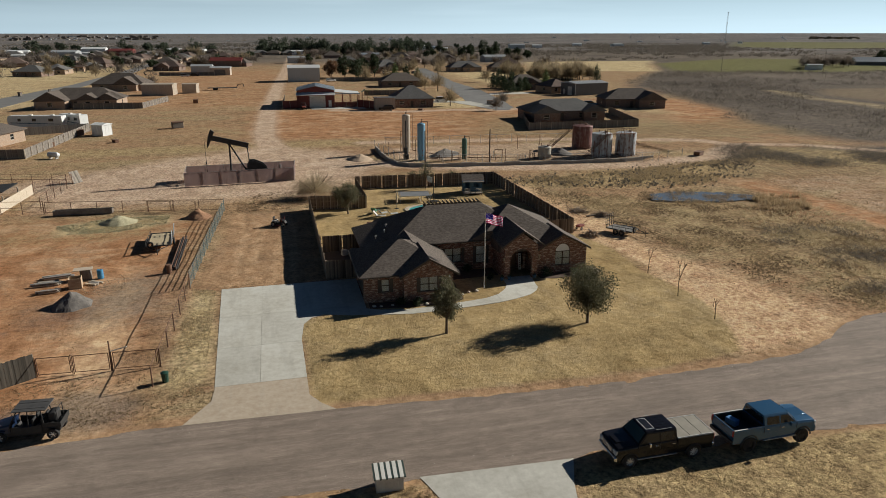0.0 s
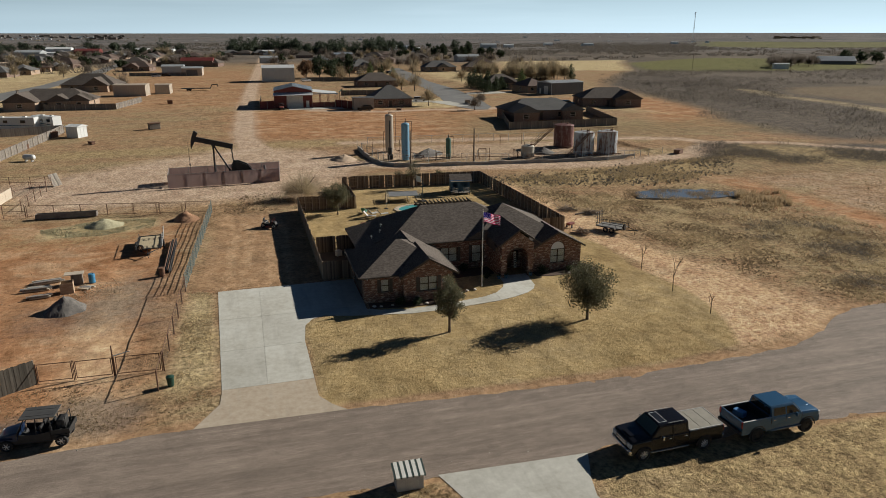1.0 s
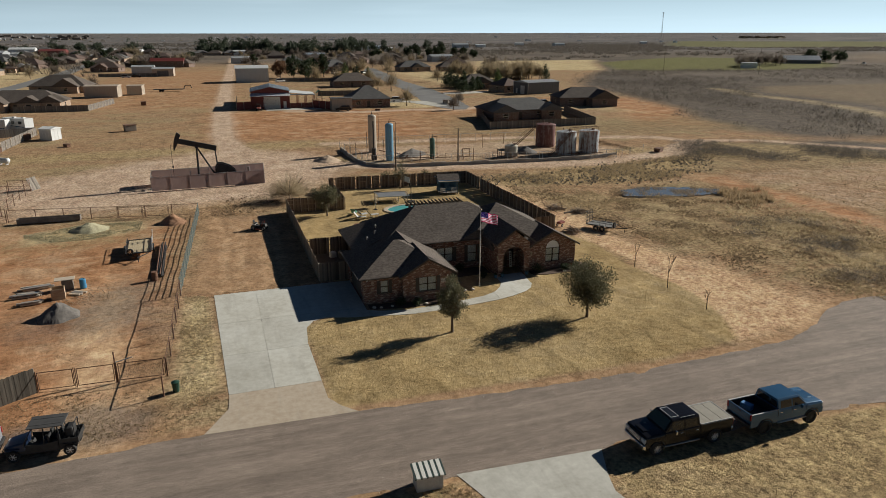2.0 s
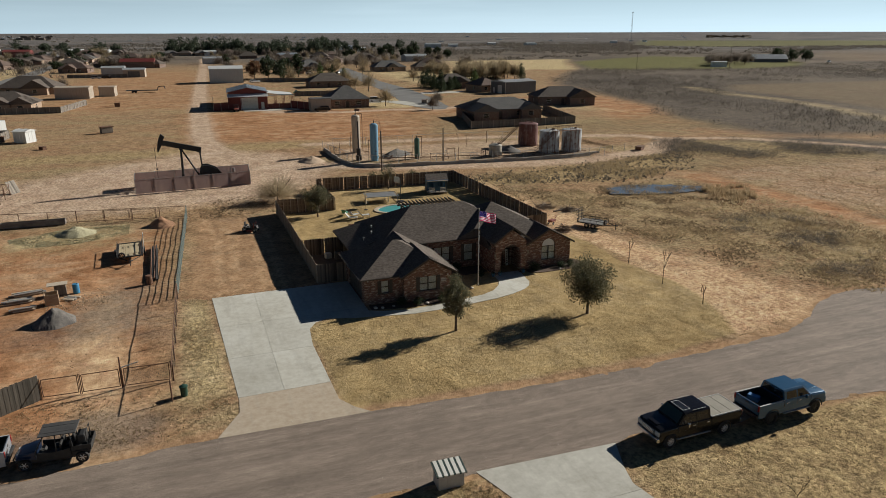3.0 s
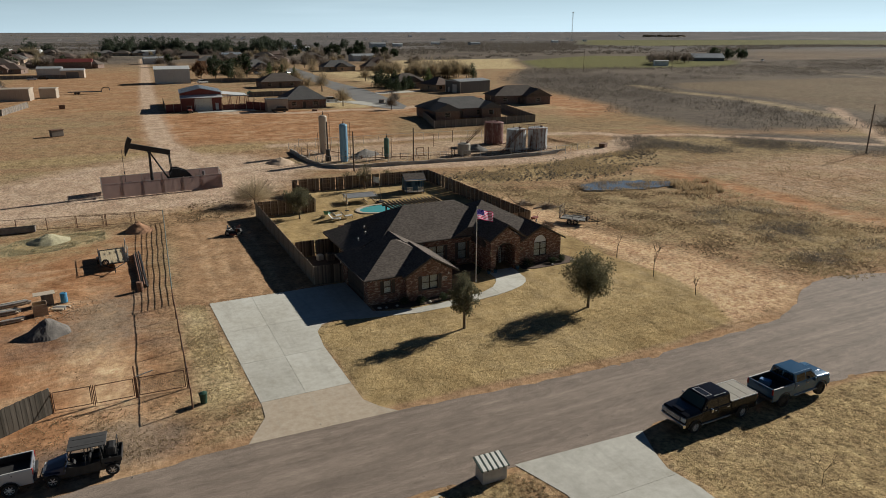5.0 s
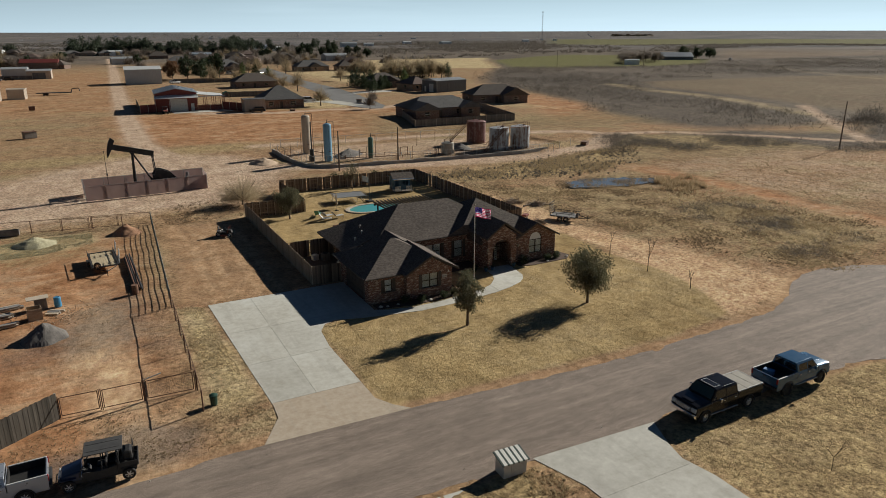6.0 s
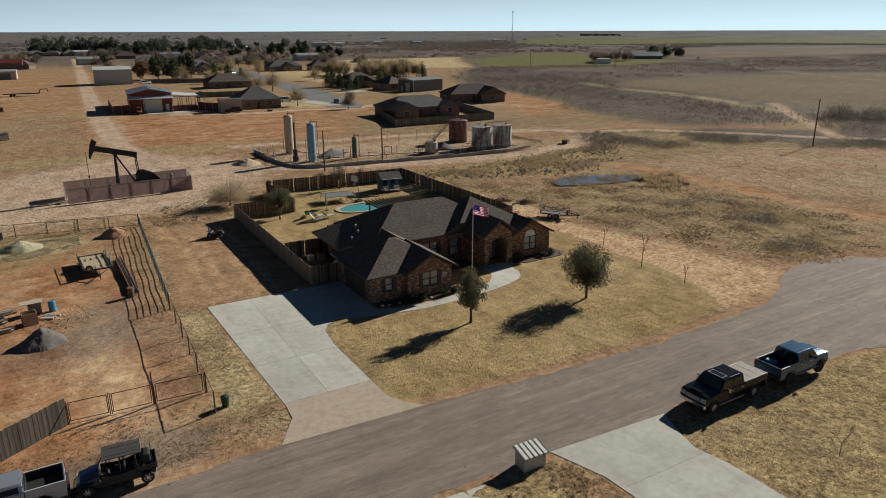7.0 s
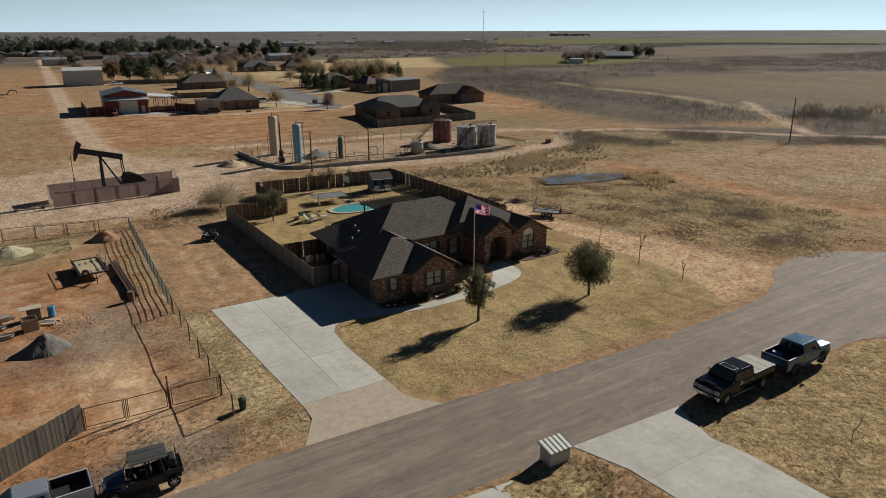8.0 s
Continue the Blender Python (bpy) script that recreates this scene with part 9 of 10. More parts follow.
def metal_shed(p, w, d, h, rz, wallm, roofm, label, rise=0.15, door=None, name="metal_shed"):
    """A gabled metal building with ribbed walls; the ridge runs along x."""
    t = thing(name, (p[0], p[1], 0, 0, 0, rz), label, "shed", "metal sheds")
    x, y = w / 2, d / 2
    opens = [(door[0] - door[1] / 2 + x, door[0] + door[1] / 2 + x, 0.0, door[2], 0)] if door else []
    brick_walls("wall", [(((-x, -y), (x, -y), h, 0.1, opens), {}), (((-x, y), (x, y), h, 0.1, (), 0, -1), {})]
                + [(((q * x, -y + 0.1), (q * x, y - 0.1), [(0, h), (y - 0.1, h + rise * y), (2 * y - 0.2, h)], 0.1, (), 0, q), {}) for q in (-1, 1)], "", wallm, t)
    b = bmesh.new()
    n = max(4, int(w / 0.9))
    for i in range(n + 1):
        box(b, (-x + w * i / n, -y - 0.015, h / 2), (0.06, 0.03, h - 0.05))
    for i in range(int(d / 0.9) + 1):
        for s in (-1, 1):
            box(b, (s * (x + 0.015), -y + d * i / int(d / 0.9), h / 2), (0.03, 0.06, h - 0.1))
    if not opens:
        part("wall_rib", b, wallm, t)
    else:
        b.free()
    b = bmesh.new()
    roof_solid(b, [(-x - 0.25, -y - 0.25), (x + 0.25, -y - 0.25), (x + 0.25, y + 0.25), (-x - 0.25, y + 0.25)], hip_planes(0, 0, -y - 0.25, y + 0.25, h + 0.08, rise, "fb"), h - 0.02)
    part("roof", b, roofm, t)
    for i in range(n):
        if i % 2 == 0:
            b = bmesh.new()
            for s in (-1, 1):
                q0, q1 = Vector((-x + w * (i + 0.5) / n, s * (y + 0.24), h + 0.1)), Vector((-x + w * (i + 0.5) / n, 0, h + 0.12 + rise * (y + 0.25)))
                rod(b, q0, q1, 0.03, n=4)
            part("roof_rib", b, roofm, t)
    if door:
        for j in range(int(door[2] / 0.4)):
            b = bmesh.new()
            box(b, (door[0], -y + 0.12, 0.2 + j * 0.4), (door[1] - 0.06, 0.05, 0.385), bevel=0.01)
            part("door_panel", b, M["white_trim"] if len(door) < 4 else M[door[3]], t)
    return t


M["metal_white"] = surface("white_sheet_metal", (0.55, 0.56, 0.55), (0.63, 0.63, 0.61), 0.8, 0.45, 0.1, stretch=(6, 6, 0.5))
M["metal_bluegrey"] = surface("blue_grey_roof_metal", (0.22, 0.26, 0.30), (0.29, 0.33, 0.37), 0.8, 0.4, 0.2, stretch=(6, 6, 0.5))
M["metal_red"] = surface("barn_red_metal", (0.17, 0.036, 0.028), (0.14, 0.03, 0.024), 0.8, 0.5, 0.05, stretch=(6, 6, 0.5))
M["metal_tan"] = surface("tan_sheet_metal", (0.36, 0.30, 0.24), (0.42, 0.36, 0.29), 0.8, 0.5, 0.05, stretch=(6, 6, 0.5))
M["metal_dark"] = surface("charcoal_sheet_metal", (0.10, 0.10, 0.10), (0.14, 0.138, 0.135), 0.8, 0.5, 0.05, stretch=(6, 6, 0.5))
M["metal_grey"] = surface("grey_sheet_metal", (0.33, 0.345, 0.35), (0.4, 0.41, 0.41), 0.8, 0.42, 0.2, stretch=(6, 6, 0.5))
M["green_vinyl"] = surface("green_vinyl", (0.02, 0.16, 0.09), (0.03, 0.2, 0.12), 2.0, 0.5)
M["asphalt"] = surface("grey_asphalt_street", (0.13, 0.125, 0.12), (0.175, 0.17, 0.16), 0.2, 0.9, kind="World", fine=6)
BT, BD, BR = M["brick_tan"], M["brick_dark"], M["brick"]
SG, SB, SR = M["shingle_grey"], M["shingle"], M["shingle_red"]
suburb_house((79.5, 181.5), 21, 11, -3, BD, SG, "dark brick ranch house with grey hip roof behind a board fence", 0.46, wing=[(-7.0, 7, 4), (7.5, 6, 1.5)])
suburb_house((116, 209), 19, 11, -10, BD, SB, "brown brick ranch house with brown hip roof", 0.5, wing=(4.5, 8.5, 3.5))
suburb_house((46.0, 227.2), 13, 11.5, -3, M["brick"], SG, "red brick house with a steep grey hip roof", 0.62)
suburb_house((58, 314), 18, 12, 0, BD, SB, "brown brick house with a brown hip roof", 0.5)
suburb_house((-58.5, 250), 23, 11, -5, BT, SB, "tan brick ranch house with brown hip roofs", 0.55, wing=[(-7.5, 9, 4.5), (3.0, 6, 2.0), (8.5, 6, 1.0)])
suburb_house((-60.0, 168), 12, 9, -15, BT, SB, "tan brick house corner beside a fenced patch of lawn", 0.45)
suburb_house((-60, 322), 21, 12.5, -10, BT, SB, "large tan brick house with steep brown roof", 0.62, wing=(4, 9, 3))
def red_barn():
    """Red metal barn with its low gable to the yard, a canopy over the doors and an open lean-to beside it."""
    t = thing("red_barn", (14.8, 228.0, 0, 0, 0, -4), "red metal barn with a blue-grey roof and white roll door", "barn")
    hw, d, e, top = 5.9, 15.0, 5.4, 6.7
    brick_walls("wall", [(((-hw, 0), (hw, 0), [(0, e), (hw, top), (2 * hw, e)], 0.12, [(3.7, 9.0, 0.0, 3.7, 0), (9.9, 10.9, 0.0, 2.2, 0)]), {}),
                         (((-hw, d), (hw, d), [(0, e), (hw, top), (2 * hw, e)], 0.12, (), 0, -1), {}),
                         (((-hw, 0.12), (-hw, d - 0.12), e, 0.12, (), 0, -1), {}), (((hw, 0.12), (hw, d - 0.12), e, 0.12, (), 0, 1), {})], "", M["metal_red"], t)
    for s in (-1, 1):
        b = bmesh.new()
        side_prism(b, [(0, top + 0.02), (s * (hw + 0.35), e - 0.06), (s * (hw + 0.35), e + 0.06), (0, top + 0.14)], -0.4, d + 0.3)
        slope = part("roof_slope", b, M["metal_bluegrey"], t)
        for i in range(13):
            b = bmesh.new()
            y = -0.3 + (d + 0.5) * i / 12
            rod(b, (0.02 * s, y, top + 0.15), (s * (hw + 0.3), y, e + 0.075), 0.03, n=4)
            part("roof_rib", b, M["metal_bluegrey"], slope)
    for i in range(15):
        b = bmesh.new()
        x = -hw + 2 * hw * (i + 0.5) / 15
        z0 = 3.95 if -2.6 < x < 5.2 else 0.05
        box(b, (x, -0.02, (z0 + e) / 2), (0.06, 0.04, e - z0))
        part("wall_rib", b, M["metal_red"], t)
    for j in range(9):
        b = bmesh.new()
        box(b, (0.45, 0.1, 0.2 + j * 0.41), (5.2, 0.05, 0.395), bevel=0.01)
        part("door_panel", b, M["white_trim"], t)
    b = bmesh.new()
    box(b, (4.5, 0.08, 1.1), (0.92, 0.05, 2.15), bevel=0.01)
    part("side_door", b, M["white_trim"], t, "white metal walk door")
    b = bmesh.new()
    loft(b, [(-hw - 0.3, [(0.0, 4.75), (0.0, 4.83), (-2.2, 4.12), (-2.2, 4.04)]), (hw + 0.3, [(0.0, 4.75), (0.0, 4.83), (-2.2, 4.12), (-2.2, 4.04)])])
    canopy = part("front_canopy", b, M["metal_white"], t, "pale ribbed canopy over the doors")
    for i in range(24):
        b = bmesh.new()
        x = -hw + 2 * hw * i / 23
        rod(b, (x, -0.02, 4.85), (x, -2.2, 4.14), 0.03, n=4)
        part("rib", b, M["metal_white"], canopy)
    for x in (-hw, -2.0, 3.2, hw):
        b = bmesh.new()
        box(b, (x, -1.9, 2.02), (0.14, 0.14, 4.06))
        part("canopy_post", b, M["metal_red"], t)
    a = thing("barn_awning", (20.7, 227.6, 0, 0, 0, -4), "open lean-to with a pale metal roof beside the red barn", "awning")
    b = bmesh.new()
    side_prism(b, [(0.1, 4.9), (8.2, 4.0), (8.2, 4.08), (0.1, 5.0)], -0.6, 11.5)
    part("roof", b, M["metal_white"], a)
    b = bmesh.new()
    box(b, (4.2, -0.62, 4.28), (8.2, 0.06, 0.3), m=Matrix.Translation((0, 0, 0.02)))
    part("fascia", b, M["metal_bluegrey"], a)
    for x in (2.8, 5.4, 8.0):
        for y in (-0.4, 5.4, 11.2):
            b = bmesh.new()
            box(b, (x, y, 2.05), (0.14, 0.14, 4.1))
            part("post", b, M["metal_red"], a)


red_barn()
picket_fence("red_fence", (4.2, 226.6), (8.8, 228.2), 2.4, M["metal_red"], "red metal panel fence beside the barn", "barn fences", 1, 41, every=3)
picket_fence("red_fence", (20.8, 227.4), (28.0, 226.6), 1.6, M["metal_red"], "low red metal panel fence under the lean-to", "barn fences", 1, 44, every=3)
picket_fence("red_fence", (28.0, 226.6), (33.0, 219.5), 2.4, M["metal_red"], "red metal panel fence beside the barn", "barn fences", 1, 42, every=3)
picket_fence("red_fence", (4.2, 226.8), (5.5, 256), 2.0, M["cedar_grey"], "grey board fence round the barn yard", "barn fences", 1, 43, every=4)
metal_shed((35.6, 218.2), 6.3, 4.0, 3.6, -1, M["metal_tan"], M["metal_dark"], "small brown metal shed beside a parked car", 0.1)
metal_shed((17.5, 361), 15.5, 13, 6.6, -3, M["metal_grey"], M["metal_white"], "large pale grey metal workshop with a white roof", 0.18)
workshop = metal_shed((121.3, 255.3), 15.4, 9.5, 4.4, 12, M["metal_dark"], M["metal_grey"], "charcoal metal workshop with white trim", 0.14)
for y_, w_, h_ in ((-1.2, 2.6, 3.2), (2.6, 1.0, 2.1)):
    b = bmesh.new()
    box(b, (-7.76, y_, h_ / 2), (0.08, w_, h_), bevel=0.02)
    part("door", b, M["white_trim"], workshop, "white metal door")
for y_ in (-4.75, 4.75):
    b = bmesh.new()
    box(b, (-7.76, y_, 2.2), (0.12, 0.14, 4.4))
    part("corner_trim", b, M["white_trim"], workshop)
metal_shed((-41.3, 291), 11.6, 6.5, 4.1, -8, M["metal_tan"], M["metal_tan"], "long tan metal storage shed", 0.1)
metal_shed((-30.5, 298), 5.4, 5, 3.5, -8, M["metal_tan"], M["metal_tan"], "small tan metal storage shed", 0.1)
metal_shed((-38.3, 176.0), 3.0, 3.0, 2.5, -30, M["metal_white"], M["metal_white"], "small white garden shed with a low gable", 0.22)
# charcoal panels in the opening stand in for the shade inside the doorway
metal_shed((-26.5, 424), 11, 8, 4.0, -4, M["metal_tan"], M["metal_grey"], "tan metal shed, open doorway filled with dark panels for shade", 0.2, (0, 6, 3.2, "metal_dark"))
metal_shed((-29, 534), 22, 10, 4.2, -8, M["brick_dark"], M["metal_red"], "brick house with a bright red metal roof", 0.4)
metal_shed((348, 392), 9.5, 5, 3.4, -25, M["metal_white"], M["metal_white"], "small white shed far out in the scrub", 0.1)
metal_shed((444, 443), 25, 17, 2.6, -32, M["metal_dark"], M["metal_grey"], "low dark barn with a broad grey metal roof", 0.36)
rnd = random.Random(4)
SUB = [(-74, 566, 13), (-73, 592, 13), (-75, 618, 14), (-74, 646, 13), (-75, 674, 14), (-74, 704, 14), (-76, 736, 14), (-107, 616, 13), (-108, 662, 13), (-106, 712, 14), (-128, 438, 16), (-121, 460, 12), (-118, 492, 8), (-114, 506, 8), (-117, 548, 18), (-111, 598, 14), (-111, 640, 14), (-108, 684, 14), (-104, 745, 15), (-62, 484, 17), (-17, 534, 8), (-52, 556, 14), (-44, 576, 14), (-52, 610, 13), (-50, 640, 13),
       (-8, 806, 16), (7, 802, 16), (22, 799, 15), (50, 790, 16), (120, 430, 20), (140, 424, 10), (108, 289, 15), (113, 266, 10), (165, 476, 16), (58, 428, 16), (74, 452, 16), (92, 520, 16), (112, 560, 16), (60, 560, 16), (86, 620, 16), (120, 650, 16), (150, 600, 16), (60, 690, 16), (100, 720, 16), (140, 700, 16),
       (-190, 640, 18), (-165, 690, 18), (-150, 610, 16), (-175, 560, 16), (-210, 520, 18), (-230, 640, 18), (-245, 780, 20), (-140, 860, 20), (-75, 760, 18), (-40, 700, 16), (-60, 860, 18), (-100, 980, 20), (-190, 980, 20), (-280, 920, 20), (-310, 700, 20)]
for gx_ in range(-330, -70, 34):
    for gy_ in range(560, 900, 62):
        q = (gx_ + rnd.uniform(-7, 7), gy_ + rnd.uniform(-12, 12))
        if all(math.dist(q, (a, c)) > 26 for a, c, _ in SUB) and near_segment(np.array([q[0]]), np.array([q[1]]), [(-100, 400), (-82, 500), (-56, 640)])[0] > 20 and rnd.random() < 0.75:
            SUB.append((*q, rnd.uniform(14, 19)))
for i, (x, y, w) in enumerate(SUB):
    rm, wm = rnd.choice((SG, SB, SB, SR)), rnd.choice((BT, BT, BD))
    suburb_house((x, y), w, rnd.uniform(10, 13), rnd.uniform(-25, 12), wm, rm, "one-storey %s brick suburban house with a %s hip roof" % ("tan" if wm is BT else "brown", "grey" if rm is SG else "reddish" if rm is SR else "brown"), rnd.uniform(0.42, 0.62), windows=y < 520, wing=(rnd.uniform(-4, 4), 7, 2.5) if i % 2 else None)
for i, (x, y, w, mt) in enumerate(((-191, 758, 24, "metal_grey"), (-179, 782, 9, "metal_white"), (-198, 910, 26, "metal_white"), (-150, 812, 24, "metal_red"), (-262, 838, 16, "metal_white"), (-215, 700, 10, "metal_white"), (-38.5, 446, 12, "metal_grey"), (23, 584, 15, "metal_grey"), (32, 796, 15, "metal_white"), (185, 570, 20, "metal_grey"), (204, 1000, 30, "metal_white"), (225, 995, 20, "metal_bluegrey"), (92, 660, 18, "metal_bluegrey"), (220, 900, 16, "metal_white"), (-80, 880, 18, "metal_white"), (-110, 900, 20, "metal_white"), (-260, 850, 20, "metal_white"), (900, 1330, 14, "metal_white"), (600, 1150, 20, "metal_grey"), (560, 1230, 16, "metal_white"), (380, 1060, 24, "metal_grey"), (430, 1100, 16, "metal_white"))):
    metal_shed((x, y), w, w * 0.6, 4.2 if w < 22 else 5.5, rnd.uniform(-15, 10), M[mt], M[mt], "pale metal outbuilding among distant houses", 0.25)


# fences of the neighbours
NB = "grey weathered board fence round a neighbour's yard"
for k, (a, c) in enumerate((((62.4, 160.3), (92.5, 160.6)), ((92.5, 160.6), (100, 192)), ((62.4, 160.3), (69.5, 184)), ((-60, 240.5), (-39.3, 238.7)), ((-39.3, 238.7), (-34.6, 262)), ((-58, 146), (-45.6, 145.2)), ((-45.6, 145.2), (-43.0, 185)), ((-43.0, 185), (-56, 180)), ((30, 356), (72, 345)), ((36, 270), (52, 268)), ((-60, 425), (-30, 420)))):
    picket_fence("neighbour_fence", a, c, 1.85, M["picket_grey"], NB, "neighbour fences", 1, 50 + k, every=3.0)


# camper trailers, cars and small yard things
def camper(p, rz, L, label):
    t = thing("camper_trailer", (p[0], p[1], 0, 0, 0, rz), label, "camper", "campers")
    b = bmesh.new()
    side_prism(b, [(-L / 2, 0.6), (L / 2 - 1.2, 0.6), (L / 2, 1.4), (L / 2, 2.6), (L / 2 - 0.4, 3.3), (-L / 2, 3.3)], -1.2, 1.2)
    part("shell", b, M["metal_white"], t)
    for x, w in ((-L * 0.3, 1.2), (0.1, 1.0), (L * 0.28, 0.8)):
        for s in (-1, 1):
            b = bmesh.new()
            box(b, (x, s * 1.21, 2.3), (w, 0.04, 0.7), bevel=0.015)
            part("window", b, M["glass_dark"], t)
    for s in (-1, 1):
        b = bmesh.new()
        side_prism(b, [(-L / 2 + 0.3, 1.2), (L / 2 - 0.8, 1.5), (L / 2 - 0.6, 1.7), (-L / 2 + 0.3, 1.35)], s * 1.2 - 0.02, s * 1.2 + 0.02)
        part("stripe", b, M["truck_blue"], t)
    for x in (-0.6, 0.3):
        for s in (-1, 1):
            wheel(t, x, s * 1.0, 0.36, 0.22, M["steel_grey"], 6)
    for x in (-L * 0.3, L * 0.1):
        b = bmesh.new()
        box(b, (x, 0, 3.42), (0.8, 0.7, 0.25), bevel=0.06)
        part("roof_unit", b, M["white_trim"], t)


camper((-56.6, 192.5), 167, 13.5, "long white camper trailer with blue stripes")
camper((-48.6, 193.8), 140, 8.0, "white camper trailer with dark windows parked behind a fence")


def car(p, rz, mat, label):
    """A distant parked car or van."""
    t = thing("parked_car", (p[0], p[1], 0, 0, 0, rz), label, "car", "parked cars")
    b = bmesh.new()
    loft(b, [(-2.35, rounded(0.85, 0.4, 0.95, 0.1)), (-2.1, rounded(0.92, 0.35, 1.0, 0.1)), (2.0, rounded(0.92, 0.35, 0.98, 0.1)), (2.35, rounded(0.8, 0.4, 0.85, 0.1))])
    part("body", b, mat, t)
    b = bmesh.new()
    loft(b, [(-2.15, rounded(0.8, 0.95, 1.0, 0.02)), (-1.9, rounded(0.78, 0.95, 1.62, 0.1, 0.88)), (0.5, rounded(0.78, 0.95, 1.66, 0.1, 0.88)), (1.25, rounded(0.8, 0.95, 1.0, 0.02))])
    part("cabin", b, M["glass_dark"], t)
    b = bmesh.new()
    box(b, (-0.7, 0, 1.655), (2.3, 1.3, 0.05), bevel=0.02)
    part("roof_panel", b, mat, t)
    for x in (-1.4, 1.45):
        for s in (-1, 1):
            wheel(t, x, s * 0.82, 0.35, 0.22, M["chrome"], 6)


for x, y, rz, mt, lab in ((35.4, 213.6, 178, "truck_black", "dark sports utility car parked beside a small shed"), (59.2, 238.2, -8, "truck_white", "white van parked on a driveway"), (103.2, 211.5, -10, "truck_blue", "blue car parked beside a brick house"), (30, 352, 20, "truck_white", "white pickup-like car by the workshop"),
                         (68, 415, 10, "truck_white", "white car on a far street"), (-50, 330, -10, "truck_white", "white car beside a house"), (-40, 415, 5, "truck_black", "dark car beside a shed"), (478, 415, 30, "truck_silver", "grey car on a farm track"), (84, 408, 40, "truck_black", "dark car on a far driveway"), (-45, 412, 0, "truck_silver", "grey car beside a shed")):
    car((x, y), rz, M[mt], lab)
side_by_side("utility_buggy", (10.7, 223.4, 0, 0, 0, -90), "small dark golf buggy in front of the red barn", False, False)
pt = thing("propane_tank", (-40.3, 144.0, 0, 0, 0, 60), "white horizontal propane tank on feet", "tank")
b = bmesh.new()
lathe(b, [(0.05, -1.3), (0.35, -1.2), (0.5, -0.95), (0.5, 0.95), (0.35, 1.2), (0.05, 1.3)], 18)
bmesh.ops.transform(b, matrix=pose(0, 0, 0.8, 90, 0, 0), verts=b.verts)
part("tank", b, M["metal_white"], pt)
for y in (-0.7, 0.7):
    b = bmesh.new()
    box(b, (0, y, 0.2), (0.6, 0.15, 0.42))
    part("foot", b, M["steel_grey"], pt)
for x, y, w, h, lab in ((-22.7, 185.6, 2.6, 1.6, "weathered wooden box blind standing in the field"), (-24.5, 252, 1.6, 1.3, "rusty piece of farm equipment in the field"), (-33, 163, 1.4, 0.7, "dark heap of scrap metal in the field"), (-43.5, 176.5, 2.0, 1.4, "round dark water tank beside a shed"), (-45, 160, 1.2, 1.0, "brown wooden crate beside the fence"), (46, 212, 1.6, 0.5, "pile of bricks on the dirt"), (73, 226, 1.8, 1.2, "grey street utility box"), (-92, 296, 1.4, 1.6, "pale brick mailbox by the street"), (-86, 312, 1.3, 1.5, "pale brick mailbox by the street"), (82, 118.0, 2.0, 0.8, "small rusty pump unit by the lease road")):
    t = thing("yard_object", (x, y, 0, 0, 0, x * 7), lab, "equipment")
    b = bmesh.new()
    box(b, (0, 0, h * 0.5), (w, w * 0.6, h * 0.9), bevel=0.05)
    part("body", b, M["cedar_grey"] if "box" in lab else M["steel_rust"], t)
    b = bmesh.new()
    box(b, (0, 0, h * 0.97), (w * 1.1, w * 0.7, h * 0.08), rz=3), rod(b, (-w * 0.4, 0, 0), (-w * 0.4, 0, h * 1.1), 0.05)
    part("top", b, M["steel_rust"], t)
ft = thing("gooseneck_trailer", (-19, 310, 0, 0, 0, -3), "long empty black gooseneck trailer in the field", "trailer")
b = bmesh.new()
box(b, (0, 0, 0.9), (12, 2.3, 0.25))
part("deck", b, M["steel_dark"], ft)
b = bmesh.new()
tube(b, [(5.8, 0, 1.0), (6.3, 0, 2.3), (8.6, 0, 2.4), (8.8, 0, 1.2)], 0.15)
part("gooseneck", b, M["steel_dark"], ft)
for x in (-3.4, -2.4):
    for s in (-1, 1):
        wheel(ft, x, s * 1.0, 0.42, 0.3, M["steel_dark"], 6)

# streets of the neighbourhood
flat_piece("side_street", ragged([(66.5, 216), (69.4, 207), (73, 206), (76.8, 213), (80.5, 232), (87, 282), (89, 336), (98, 412), (104, 470), (97, 472), (91, 440), (82, 361), (75, 286), (70, 250), (66, 228)], 0.2, 3, 9), -0.2, 0.03, M["asphalt"], "grey asphalt cul-de-sac street", "street")
flat_piece("side_street", [(-112, 200), (-96, 287), (-89, 360), (-89, 470), (-92, 560), (-90, 700), (-84, 700), (-84, 560), (-80, 468), (-81, 358), (-84, 250), (-96, 200)], -0.2, 0.03, M["asphalt"], "grey asphalt suburban street", "street")
flat_piece("house_driveway", [(53, 236), (62, 234), (67, 217), (72.6, 220), (69, 236), (62, 241), (54, 242)], -0.2, 0.035, M["concrete"], "pale concrete driveway beside a brick house", "driveway")
flat_piece("house_driveway", [(13, 222), (30, 221), (30, 229), (13, 229.5)], -0.2, 0.035, M["concrete"], "pale concrete apron in front of the red barn", "driveway")
flat_piece("house_driveway", [(84, 260), (100, 262), (106, 268), (98, 272), (86, 268)], -0.2, 0.035, M["concrete"], "pale concrete driveway off the cul-de-sac", "driveway")
M["mud_water"] = paint_material("shallow_muddy_water", (0.12, 0.15, 0.175), 0.1, 0.0, 0.3)
pond = ragged([(53.6, 86.6), (55.4, 89.6), (59, 90.4), (63, 89.8), (67, 87.8), (70.6, 85.6), (68, 83.2), (63, 83.2), (58, 84.2)], 0.45, 0.9, 12)
flat_piece("pond", pond, -0.5, -0.06, M["mud_water"], "shallow grey-blue water standing in a hollow", "pond")


